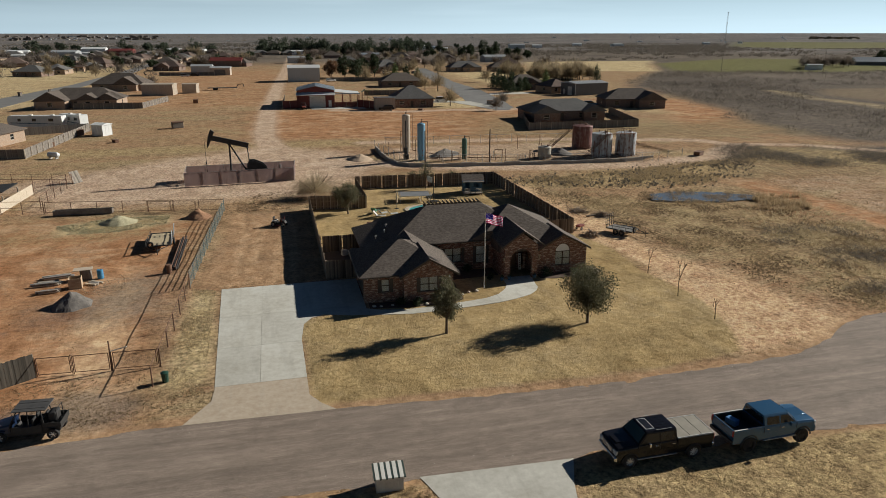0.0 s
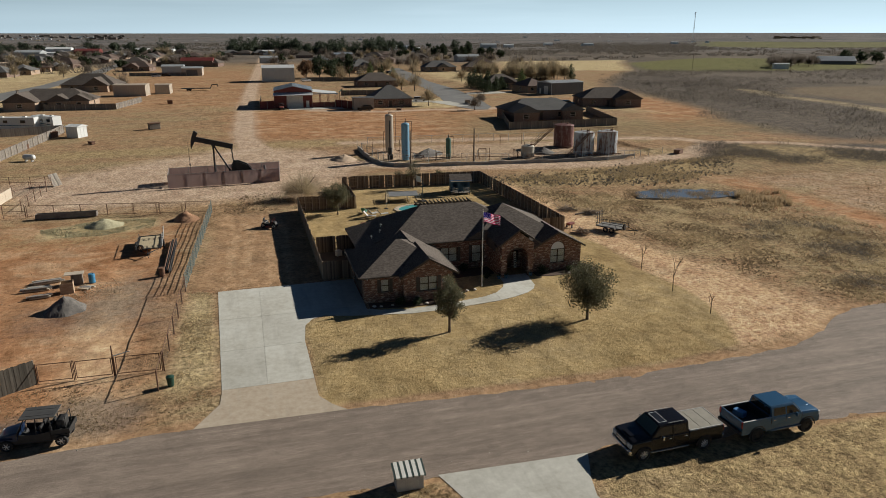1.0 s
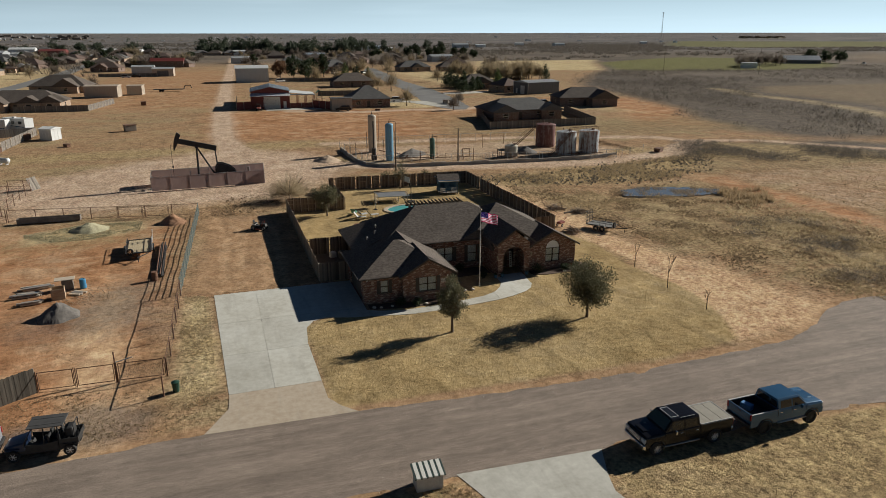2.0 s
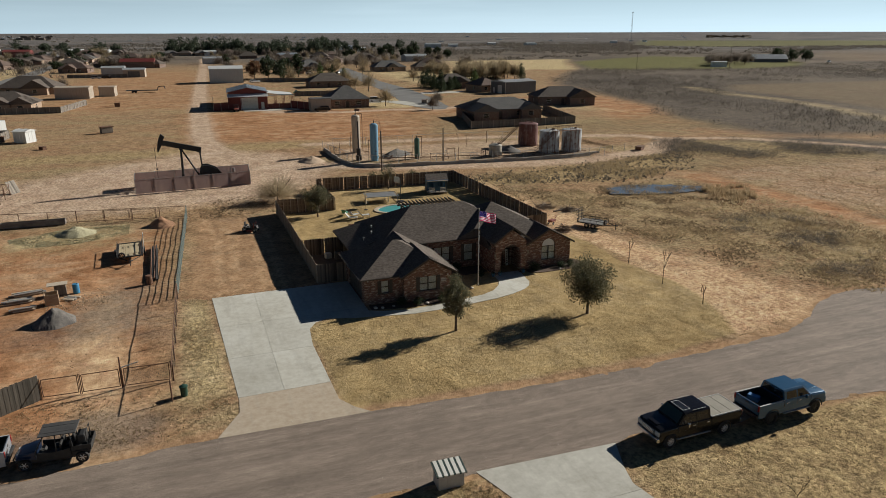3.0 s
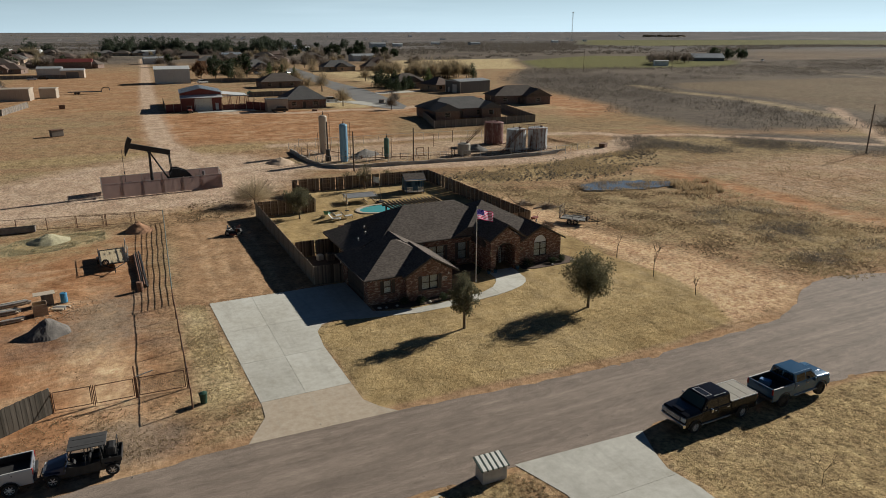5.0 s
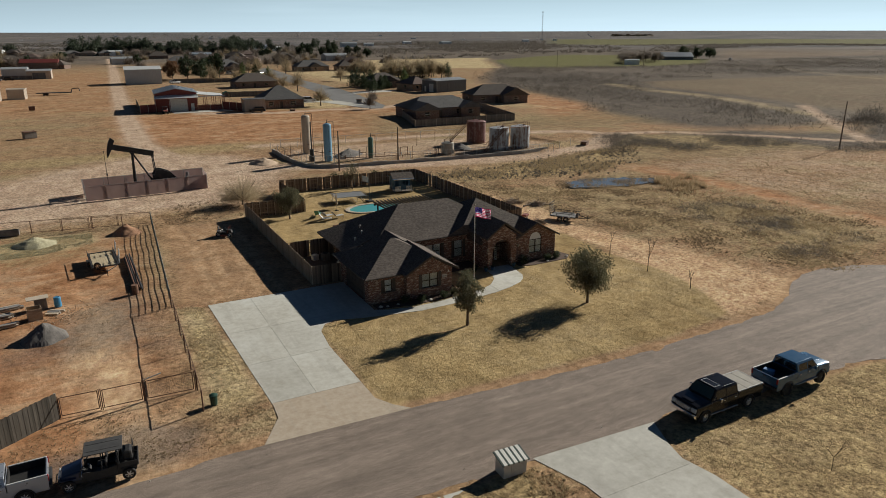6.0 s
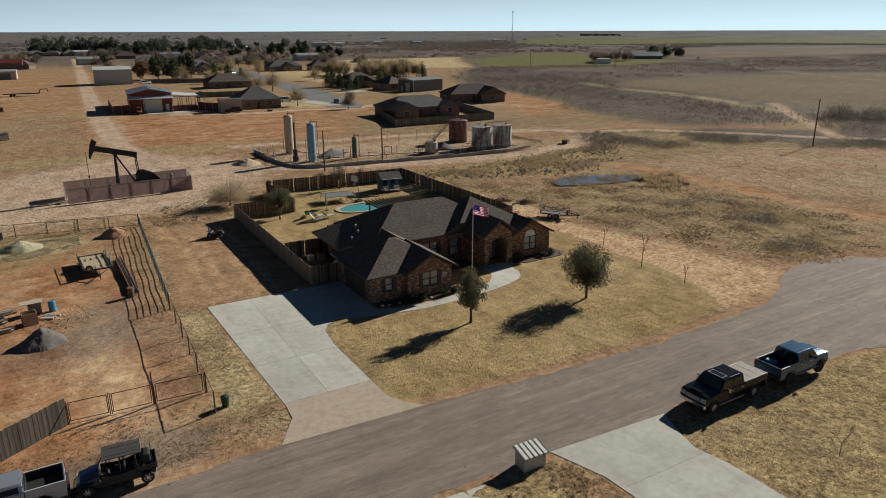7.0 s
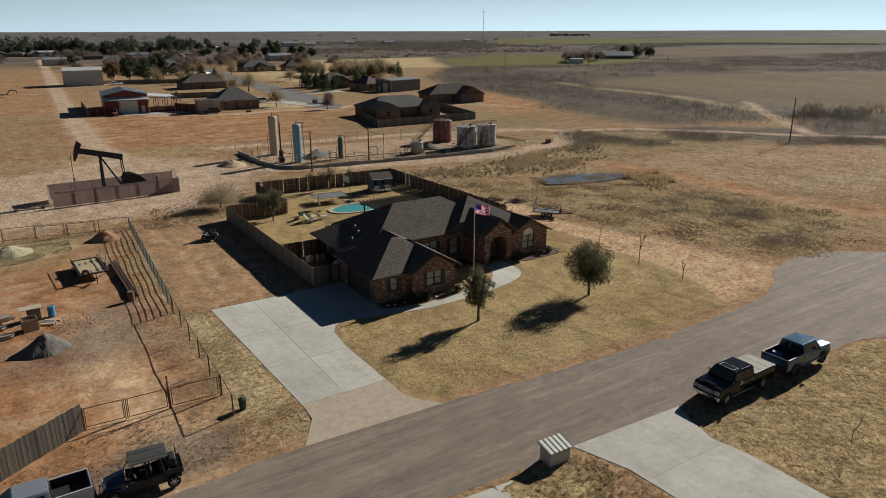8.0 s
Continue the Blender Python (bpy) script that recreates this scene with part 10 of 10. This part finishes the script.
# ---------------------------------------------------------------- far trees and plants
def conifer(p, h, r, seed, label, mat="leaf_juniper", n=1300, group="evergreens", leaf=0.2):
    rnd = random.Random(seed)
    t = thing("evergreen_tree", (p[0], p[1], 0), label, "tree", group)
    b = bmesh.new()
    rod(b, (0, 0, -0.1), (0, 0, h * 0.85), 0.18, 0.05, 7, caps=False)
    clumps = []
    for i in range(16):
        f = (i + 0.5) / 16
        z = h * (0.12 + 0.83 * f)
        rr = r * (1 - f) ** 0.7 + 0.2
        a = rnd.uniform(0, 6.3)
        q = Vector((rr * 0.5 * math.cos(a), rr * 0.5 * math.sin(a), z))
        rod(b, (0, 0, z - 0.3), q, 0.05, 0.02, 5)
        clumps.append((q.x, q.y, q.z, max(0.35, rr * 0.75)))
    part("trunk", b, M["bark"], t)
    leaf_cloud("crown", t, clumps, n, leaf, M[mat], seed)


for i, (x, y, h, mt) in enumerate(((98.6, 294, 8.5, "leaf_juniper"), (95, 290, 7.5, "leaf_juniper"), (96.7, 281, 7, "leaf_juniper"), (103, 290, 8, "leaf_juniper"), (94.8, 267, 7, "leaf_juniper"), (100, 271, 6.5, "leaf_juniper"), (105, 278, 6.0, "leaf_juniper"), (115, 280, 9, "leaf_bright"), (159.7, 323.7, 9, "leaf_juniper"), (66, 372, 9, "leaf_bright"), (70, 362, 8, "leaf_juniper"), (74, 352, 7, "leaf_bright"))):
    conifer((x, y), h, 2.2, 200 + i, "dense green conifer beside the street", mt)
for i, (x, y, h) in enumerate(((172, 624, 13), (178, 618, 13), (186, 606, 11), (192, 602, 12), (214, 655, 14), (203, 588, 11), (210, 585, 11.5), (229, 606, 8))):
    oak((x, y), h, 4.2, 230 + i, "tall dark pine with an open crown", 1500, 0.42, "leaf_juniper", h * 0.35, "tall pines")
rnd = random.Random(17)
BELT = ((-14, 70, 44, 815, 900), (60, 165, 56, 795, 880), (165, 215, 8, 820, 960), (-120, -60, 8, 800, 900), (210, 330, 16, 1000, 1250), (-300, -130, 18, 900, 1150))
for x0, x1, many, y0, y1 in BELT:       # wooded belt behind the neighbourhood
    for i in range(many):
        big = rnd.random()
        oak((rnd.uniform(x0, x1), rnd.uniform(y0, y1)), 7 + 13 * big * big, 3.6 + 3.8 * big, 300 + i + int(x0), "dark evergreen tree in a distant wooded belt", 640, 0.62, "leaf_wood", 1.6, "distant wood", 22, 0.42)
for i in range(340):       # garden trees between the houses
    x, y = rnd.uniform(-330, 210), rnd.uniform(400, 790)
    if abs(x - 8) < 16 or (x > 100 and y < 440) or (-100 < x < 0 and y < 540):
        continue
    pick = rnd.random()
    if pick < 0.12:
        oak((x, y), rnd.uniform(5, 9), rnd.uniform(2.5, 4), 400 + i, "dark green garden tree between the houses", 420, 0.55, "leaf_juniper", 2.0, "garden trees")
    else:
        winter_tree((x, y), rnd.uniform(6, 10), rnd.uniform(3.2, 5.5), 400 + i, "leafless brown garden tree between the houses", 320, 0.11, "winter" if pick < 0.8 else "winter_tan", "garden trees")
winter_tree((-72, 760), 12, 12, 71, "very broad tan leafless willow between the houses", 900, 0.2, "winter_tan", "garden trees", 0.1)
winter_tree((-134, 505), 10, 10, 72, "broad tan leafless tree between the houses", 900, 0.18, "winter_tan", "garden trees", 0.1)
for i, (x, y, hh, c) in enumerate(((-72, 592, 6.5, 6), (-80, 760, 9, 6), (-80, 537, 5, 4.5), (-150, 590, 6, 5))):
    oak((x, y), hh, c, 740 + i, "broad dark evergreen bush in a garden", 900, 0.5, "leaf_juniper", 0.6, "garden trees")
for i in range(44):        # thicket of leafless trees beside the brush
    x, y = rnd.uniform(124, 160), rnd.uniform(322, 372)
    winter_tree((x, y), rnd.uniform(7, 11), rnd.uniform(3.5, 5.5), 800 + i, "leafless tree in a thicket beside the brush", 760, 0.075, "winter_tan" if i % 4 else "winter_pale", "thicket trees")
for i, (x, y, h) in enumerate(((33.5, 386, 9), (40, 380, 11), (45, 371, 10), (50, 384, 10), (57, 387, 13))):
    oak((x, y), h, 4.6 if h < 12 else 3.2, 500 + i, "broad tree behind the red barn", 1800, 0.34, "leaf_rust" if i == 0 else "leaf_juniper", 1.5, "barn trees")
for i, (x, y, h) in enumerate(((68, 281.5, 10), (58.2, 222.5, 7.5), (108.3, 443, 11), (104.8, 333, 8), (68.6, 205.5, 5.5), (77, 224, 5), (-61, 158, 4.5), (-50, 330, 7), (-92, 420, 8), (-86, 452, 7), (64, 288, 8), (96, 400, 8), (70, 330, 8), (48, 352, 8), (56, 340, 8), (50, 376, 9))):
    winter_tree((x, y), h, h * 0.5, 520 + i, "leafless winter tree near the neighbouring houses", 700, 0.03, "winter_tan" if h > 7 else "winter")
for i, (x, y) in enumerate(((466, 440), (472, 432), (462, 452))):
    oak((x, y), 10, 5.5, 560 + i, "dark round tree beside the distant farm", 900, 0.5, "leaf_juniper", 2.0, "farm trees")
for i, (x, y) in enumerate(((358, 410), (364, 416), (372, 422), (384, 430), (392, 424), (400, 436), (410, 440), (378, 436), (352, 402), (376, 414), (390, 412), (404, 422), (414, 436))):
    winter_tree((x, y), 9, 5, 570 + i, "leafless tree beside the distant farm", 500, 0.1, "winter", "farm trees")


def scatter(name, pts, size, blades, material, label, category, seed, spread=0.5, lean=0.6, wide=0.12, dome=False):
    """Very many small plants in one mesh, each a bunch of narrow leaves."""
    rng = np.random.default_rng(seed)
    n = len(pts)
    s = rng.uniform(size[0], size[1], n)
    P = np.repeat(np.c_[pts, np.zeros(n)], blades, 0)
    S = np.repeat(s, blades)
    k = n * blades
    a, b = rng.uniform(0, 2 * np.pi, k), rng.uniform(0, 2 * np.pi, k)
    off = rng.uniform(0, spread, k) * S
    base = P + np.c_[off * np.cos(a), off * np.sin(a), np.full(k, -0.03)]
    ln = rng.uniform(0.1, lean, k)
    tip = base + np.c_[np.cos(a) * ln * S, np.sin(a) * ln * S, S * rng.uniform(0.55, 1.0, k)]
    if dome:
        d = rng.normal(size=(k, 3))
        d[:, 2] = np.abs(d[:, 2]) * 0.8 + 0.12
        d /= np.linalg.norm(d, axis=1)[:, None]
        base = P + d * (S * rng.uniform(0.15, 1.0, k) ** 0.6)[:, None] * np.array([1.15, 1.15, 0.85])
        tip = base + (d * 0.35 + rng.normal(size=(k, 3)) * 0.3) * S[:, None] * 0.6
        tip[:, 2] = np.maximum(tip[:, 2], 0.02)
    w = S[:, None] * wide * np.c_[np.cos(b), np.sin(b), np.zeros(k)]
    V = np.stack([base - w, base + w, tip + w * 0.25, tip - w * 0.25], 1).reshape(-1, 3)
    F = np.arange(4 * k).reshape(k, 4)
    me = bpy.data.meshes.new(name)
    me.from_pydata(V.tolist(), [], F.tolist())
    me.materials.append(material)
    return tagged(new(name, me), label, category, kind="stuff")


def sprinkle(poly, n, seed, clump=0.0, avoid=(), blur=0.0, bias=0.0):
    """Random points in a polygon, gathered in patches where clump is set."""
    rng = np.random.default_rng(seed)
    xs, ys = [p[0] for p in poly], [p[1] for p in poly]
    out = np.zeros((0, 2))
    while len(out) < n:
        c = np.c_[rng.uniform(min(xs), max(xs), 4 * n), rng.uniform(min(ys), max(ys), 4 * n)]
        keep = inside(c[:, 0], c[:, 1], poly)
        for a in avoid:
            keep &= ~inside(c[:, 0], c[:, 1], a)
        c = c[keep]
        if clump:
            v = np.array([noise.noise((p[0] * clump, p[1] * clump, seed)) + 0.5 * noise.noise((p[0] * clump * 3.1, p[1] * clump * 3.1, seed)) for p in c])
            c = c[v - bias > rng.uniform(-0.35, 0.35, len(c)) * (0.3 if bias else 1.0)]
        if not len(c):
            break
        out = np.r_[out, c]
    return out[:n] + rng.normal(size=out[:n].shape) * blur


M["tuft_dry"] = leaf_material("dry_grass_blades", (0.28, 0.205, 0.115), (0.48, 0.375, 0.23), 0.45)
M["tuft_pale"] = leaf_material("pale_bunch_grass", (0.40, 0.31, 0.18), (0.62, 0.5, 0.32), 0.45)
M["tuft_dark"] = leaf_material("dead_weed_stems", (0.15, 0.105, 0.065), (0.34, 0.25, 0.155), 0.45)
M["tuft_lawn"] = leaf_material("dormant_lawn_blades", (0.32, 0.23, 0.11), (0.48, 0.36, 0.19), 0.45)
M["tuft_russet"] = leaf_material("russet_bunch_grass", (0.28, 0.195, 0.11), (0.46, 0.35, 0.215), 0.45)
M["bush_grey"] = leaf_material("grey_mesquite_twigs", (0.1, 0.085, 0.07), (0.225, 0.19, 0.153), 0.3)
M["bush_green"] = leaf_material("greenish_weeds", (0.16, 0.15, 0.07), (0.32, 0.26, 0.13), 0.4)
FIELD = SCRUB_FIELD
BACKFIELD = [(36, 104.5), (60, 107), (74, 110), (90, 112), (76, 99), (62, 94), (44, 98)]
NEARG = [(16.4, 29.0), (45, 28.0), (45, 12), (16.2, 12)]
STRIP = [(-7.6, 43), (-4.7, 43), (-5.2, 63), (-7.2, 64)]
VERGE = [(-34, 41), (-8, 40.6), (-6, 42), (-8.4, 47.5), (-16.5, 47.5), (-34, 36.5)]
scatter("field_grass", sprinkle(FIELD, 9000, 1, 0.16, [pond], 0.5, 0.2), (0.05, 0.2), 7, M["tuft_dry"], "clumps of dry tan bunch grass across the field", "grass", 1)
scatter("field_weeds", sprinkle(FIELD, 8000, 2, 0.22, [pond], 0.5, 0.15), (0.05, 0.22), 8, M["tuft_dark"], "dark dead weeds scattered over the field", "weeds", 2)
scatter("field_shrubs", sprinkle([(60, 71), (68, 66), (70, 59), (66, 54), (67, 49), (60, 44), (52, 48), (58, 57), (55, 65)], 620, 3, 0.2, (), 0.7, 0.1), (0.2, 0.7), 34, M["bush_grey"], "low grey-brown brush in the field", "brush", 3, 0.9, 0.9, 0.03, True)
scatter("field_bunch_grass", sprinkle([(63, 80), (74, 76), (74, 62), (70, 50), (58, 44), (52, 54), (56, 66)], 700, 33, 0.2), (0.15, 0.5), 16, M["tuft_pale"], "pale bunch grass between the low brush", "grass", 33, 0.6, 0.7, 0.05)
scatter("pond_sedge", sprinkle([(52, 88), (54, 91), (62, 91.5), (71, 86.5), (71, 84), (66, 82), (58, 83)], 750, 34, 0.45, (), 0.3, 0.1), (0.08, 0.3), 10, M["tuft_dark"], "dead sedge round the standing water", "weeds", 34, 0.6, 0.7, 0.06)
scatter("tall_grass", sprinkle([(70, 85), (76, 83), (72, 76), (67, 75), (64, 79)], 190, 4, 0.25), (0.35, 0.95), 14, M["tuft_russet"], "tall pale grass beside the standing water", "grass", 4, 0.5, 0.5, 0.05)
EASTF = [(78, 96), (92, 97), (114, 95), (128, 86), (150, 70), (180, 40), (120, 36), (86, 56), (81, 68)]
scatter("east_weeds", sprinkle(EASTF, 1100, 41, 0.12, (), 1.0, 0.2), (0.04, 0.16), 8, M["tuft_dark"], "dead weeds scattered over the far side of the field", "weeds", 41)
scatter("east_grass", sprinkle(EASTF, 1300, 42, 0.12), (0.05, 0.22), 8, M["tuft_dry"], "thin dry grass on the far side of the field", "grass", 42)
scatter("path_weeds", sprinkle(BARE_LANE, 350, 43, 0.3), (0.03, 0.1), 7, M["tuft_dark"], "small dead weeds on the bare dirt beside the lawn", "weeds", 43)
scatter("back_grass", sprinkle(BACKFIELD, 3200, 5, 0.14, (), 1.0, 0.15), (0.1, 0.42), 8, M["tuft_dry"], "dry tan grass along the lease road", "grass", 5)
scatter("back_weeds", sprinkle(BACKFIELD, 800, 6, 0.14, (), 1.5), (0.12, 0.45), 12, M["bush_grey"], "dark weeds along the lease road", "weeds", 6)
scatter("verge_grass", sprinkle(NEARG, 14000, 7, 0.3), (0.03, 0.085), 6, M["tuft_dry"], "rough dormant grass beside the near driveway", "grass", 7)
scatter("verge_weeds", sprinkle(NEARG, 1500, 8, 0.5), (0.04, 0.1), 6, M["tuft_dark"], "dark dead weeds in the rough grass", "weeds", 8)
scatter("mailbox_grass", sprinkle([(3.2, 30.0), (7.4, 30.2), (8.3, 27.4), (8.6, 20), (2.8, 20)], 1500, 9, 0.5), (0.05, 0.18), 7, M["tuft_dry"], "rough dry grass round the mailbox", "grass", 9)
scatter("strip_grass", sprinkle(STRIP, 2600, 10, 0.3), (0.04, 0.12), 7, M["tuft_pale"], "dry grass along the driveway edge", "grass", 10)
scatter("roadside_weeds", sprinkle(VERGE, 1300, 11, 0.35), (0.04, 0.11), 7, M["tuft_dark"], "dark weeds on the dirt verge", "weeds", 11)
scatter("roadside_grass", sprinkle(VERGE, 1600, 12, 0.3), (0.04, 0.11), 7, M["tuft_dry"], "dry low grass on the dirt verge", "grass", 12)
scatter("lot_weeds", sprinkle([(-45, 50), (-9, 50), (-8, 92), (-45, 95)], 1100, 13, 0.12), (0.03, 0.1), 6, M["tuft_dark"], "sparse dead weeds in the dirt lot", "weeds", 13)
scatter("hay_litter", sprinkle([(-25, 86.5), (-18, 86.5), (-13, 89), (-13, 93.4), (-20, 93.8), (-26, 91)], 8000, 14, 0.3), (0.03, 0.1), 5, M["pile_hay"], "pale hay litter spread over the ground", "hay", 14, 0.9, 0.9, 0.2)
# dark tufts stand in for the bare tree's branch shadows on the dirt
scatter("branch_shadow_tufts", sprinkle([(-5.0, 92), (5, 93.5), (12, 106), (-2, 104)], 420, 15, 0.3), (0.08, 0.28), 8, M["tuft_dark"], "dark dead tufts in place of branch shadows outside the fence", "weeds", 15)
NORTH = [(-60, 146), (0, 146), (20, 148), (60, 152), (120, 150), (128, 205), (60, 212), (0, 222), (-60, 230)]
scatter("north_weeds", sprinkle(NORTH, 1100, 16, 0.03), (0.06, 0.2), 6, M["tuft_dark"], "dead weeds in the red dirt field", "weeds", 16)
scatter("lawn_tufts", sprinkle(LAWN, 3000, 17, 0.2, [[(7, 54), (33, 54), (33, 78), (7, 78)]]), (0.03, 0.07), 5, M["tuft_lawn"], "short dormant lawn tufts", "grass", 17, 0.8)
BR1 = [(93, 125), (84, 112), (83, 107.5), (91, 104), (103, 100.5), (113, 94), (120, 87), (150, 70), (152, 77), (131, 95.5), (125.5, 105), (117, 114.5), (109, 123.5), (98, 126)]
BR2 = [(128, 121), (119, 142), (123, 160), (139, 190), (150, 236), (160, 290), (200, 350), (246, 398), (262, 384), (340, 364), (398, 368), (419, 357), (450, 405), (540, 395), (840, 400), (760, 180), (430, 150), (426, 213), (391, 197), (366, 262), (315, 258), (238, 263), (205, 235), (186, 205), (183, 165), (169, 126), (152, 109)]
BR3 = [(250, 560), (420, 620), (900, 640), (1500, 500), (2200, 900), (1500, 1800), (600, 1700), (260, 1000)]
scatter("brush_near", sprinkle(BR1, 2300, 18, 0.09, (), 1.6, 0.04), (0.25, 1.0), 34, M["bush_grey"], "grey leafless scrub along the dirt road", "brush", 18, 0.9, 0.9, 0.035, True)
scatter("brush_mid", sprinkle(BR2, 13000, 19, 0.02, [FLAT, GREEN_NEAR], 3.5), (0.6, 2.0), 22, M["bush_grey"], "dense grey-brown mesquite scrub", "brush", 19, 1.0, 0.9, 0.055, True)
scatter("brush_track", sprinkle([(150, 98), (172, 122), (192, 112), (215, 95), (240, 66), (180, 66), (150, 82)], 700, 24, 0.05, (), 3.0), (0.5, 1.8), 40, M["bush_grey"], "leafless mesquite bushes beyond the dirt track", "brush", 24, 1.0, 0.9, 0.03, True)
scatter("brush_low", sprinkle(BR2, 8000, 29, 0.0, [FLAT], 4.0), (0.3, 0.9), 12, M["bush_grey"], "low grey-brown scrub between the mesquite", "brush", 29, 1.0, 0.9, 0.05, True)
scatter("brush_far", sprinkle(BR3, 13000, 20, 0.004, [GREEN_NEAR, GREEN_FAR, TAN_FIELD, PALE_FIELD]), (1.0, 2.6), 9, M["bush_grey"], "far grey-brown scrubland", "brush", 20, 1.6, 1.2, 0.22)
scatter("brush_west", sprinkle([(-900, 600), (-300, 600), (-340, 1000), (-60, 1000), (350, 1000), (260, 1900), (-900, 1900)], 6000, 21, 0.006), (1.2, 3.2), 9, M["bush_grey"], "far leafless trees beyond the houses", "brush", 21, 1.6, 1.2, 0.2)
scatter("brush_yards", sprinkle([(-290, 420), (-60, 430), (-20, 900), (-300, 950)], 900, 22, 0.02), (1.0, 3.2), 12, M["bush_grey"], "bare shrubs between the houses", "brush", 22, 1.0, 0.9, 0.07)
scatter("bush_clumps", sprinkle([(168, 112), (176, 118), (190, 112), (192, 106), (178, 107)], 26, 23, 0.0, (), 3.0), (1.4, 3.8), 190, M["bush_grey"], "dark thickets of mesquite by the track", "brush", 23, 1.0, 0.9, 0.025, True)

rnd = random.Random(91)
vs, fs = [], []
for i in range(90):       # pale stone chips along the road edges
    side = rnd.random() < 0.6
    x = rnd.uniform(-14, 34)
    y = (39.0 - 0.02 * max(0, x) + rnd.gauss(-0.5, 0.5)) if side else (30.9 + rnd.gauss(0.4, 0.5))
    s_ = rnd.uniform(0.01, 0.028)
    m = pose(x, y, 0.02 + s_ * 0.3, rnd.uniform(0, 360), rnd.uniform(0, 360), rnd.uniform(0, 360))
    k = len(vs)
    vs += [tuple(m @ Vector((a * s_, c * s_ * 0.8, e * s_ * 0.5))) for a in (-1, 1) for c in (-1, 1) for e in (-1, 1)]
    fs += [tuple(k + j for j in f) for f in ((0, 1, 3, 2), (4, 6, 7, 5), (0, 4, 5, 1), (2, 3, 7, 6), (0, 2, 6, 4), (1, 5, 7, 3))]
me = bpy.data.meshes.new("road_chips")
me.from_pydata(vs, [], fs)
me.materials.append(M["stucco"])
tagged(new("road_chips", me), "loose pale stone chips along the road edges", "stones", kind="stuff")

ps = thing("play_tower", (33, 246, 0), "wooden play tower with a green canopy and slide", "play set")
for x in (-0.9, 0.9):
    for y in (-0.9, 0.9):
        b = bmesh.new()
        box(b, (x, y, 1.6), (0.12, 0.12, 3.2))
        part("post", b, M["wood"], ps)
b = bmesh.new()
box(b, (0, 0, 1.5), (1.9, 1.9, 0.1))
part("platform", b, M["wood"], ps)
b = bmesh.new()
side_prism(b, [(-1.1, 3.2), (0, 4.1), (1.1, 3.2), (1.1, 3.12), (0, 4.0), (-1.1, 3.12)], -1.1, 1.1)
part("canopy", b, M["green_vinyl"], ps, "green vinyl canopy")
b = bmesh.new()
side_prism(b, [(0.9, 1.5), (3.4, 0.2), (3.4, 0.1), (0.9, 1.4)], -0.3, 0.3)
part("slide", b, M["green_vinyl"], ps)


def far_specks(name, lo, hi, near, far, count, size, material, label, category, seed, tall=0.5):
    """Very distant buildings or trees, each a small block on the plain."""
    rng = random.Random(seed)
    vs, fs = [], []
    for _ in range(count):
        a, r = radians(rng.uniform(lo, hi)), rng.uniform(near, far)
        w, h = size * rng.uniform(0.4, 1.3), size * tall * rng.uniform(0.4, 1.2)
        x, y, z = r * math.sin(a), r * math.cos(a), max(0.0, (r - 1500) / 3400) * 19.5 - 0.4
        k = len(vs)
        top = rng.uniform(0.5, 1.0)
        vs += [(x + sx * w / 2 * t, y + sy * w / 3 * t, z + zz) for zz, t in ((0, 1.0), (h, top)) for sx, sy in ((-1, -1), (1, -1), (1, 1), (-1, 1))]
        fs += [tuple(k + j for j in f) for f in ((4, 5, 6, 7), (0, 1, 5, 4), (1, 2, 6, 5), (2, 3, 7, 6), (3, 0, 4, 7))]
    me = bpy.data.meshes.new(name)
    me.from_pydata(vs, [], fs)
    me.materials.append(material)
    return tagged(new(name, me), label, category, kind="stuff")


far_specks("far_town", -22, -10, 2300, 3200, 50, 10, M["metal_white"], "pale buildings of a town on the horizon", "buildings", 3, 0.4)
far_specks("far_town_trees", -24, -8, 2200, 3300, 140, 16, M["winter"], "dark trees of a town on the horizon", "trees", 4, 0.35)
far_specks("far_sheds", -6, 40, 1700, 3000, 22, 11, M["metal_white"], "scattered pale buildings far out on the plain", "buildings", 5, 0.35)
far_specks("far_treeline", 41, 44, 2500, 2800, 90, 16, M["winter_tan"], "dark line of trees far out on the plain", "trees", 6, 0.3)
far_specks("far_hedges", -25, 10, 1900, 3400, 180, 8, M["winter_tan"], "far brown clumps of trees on the plain", "trees", 7, 0.25)
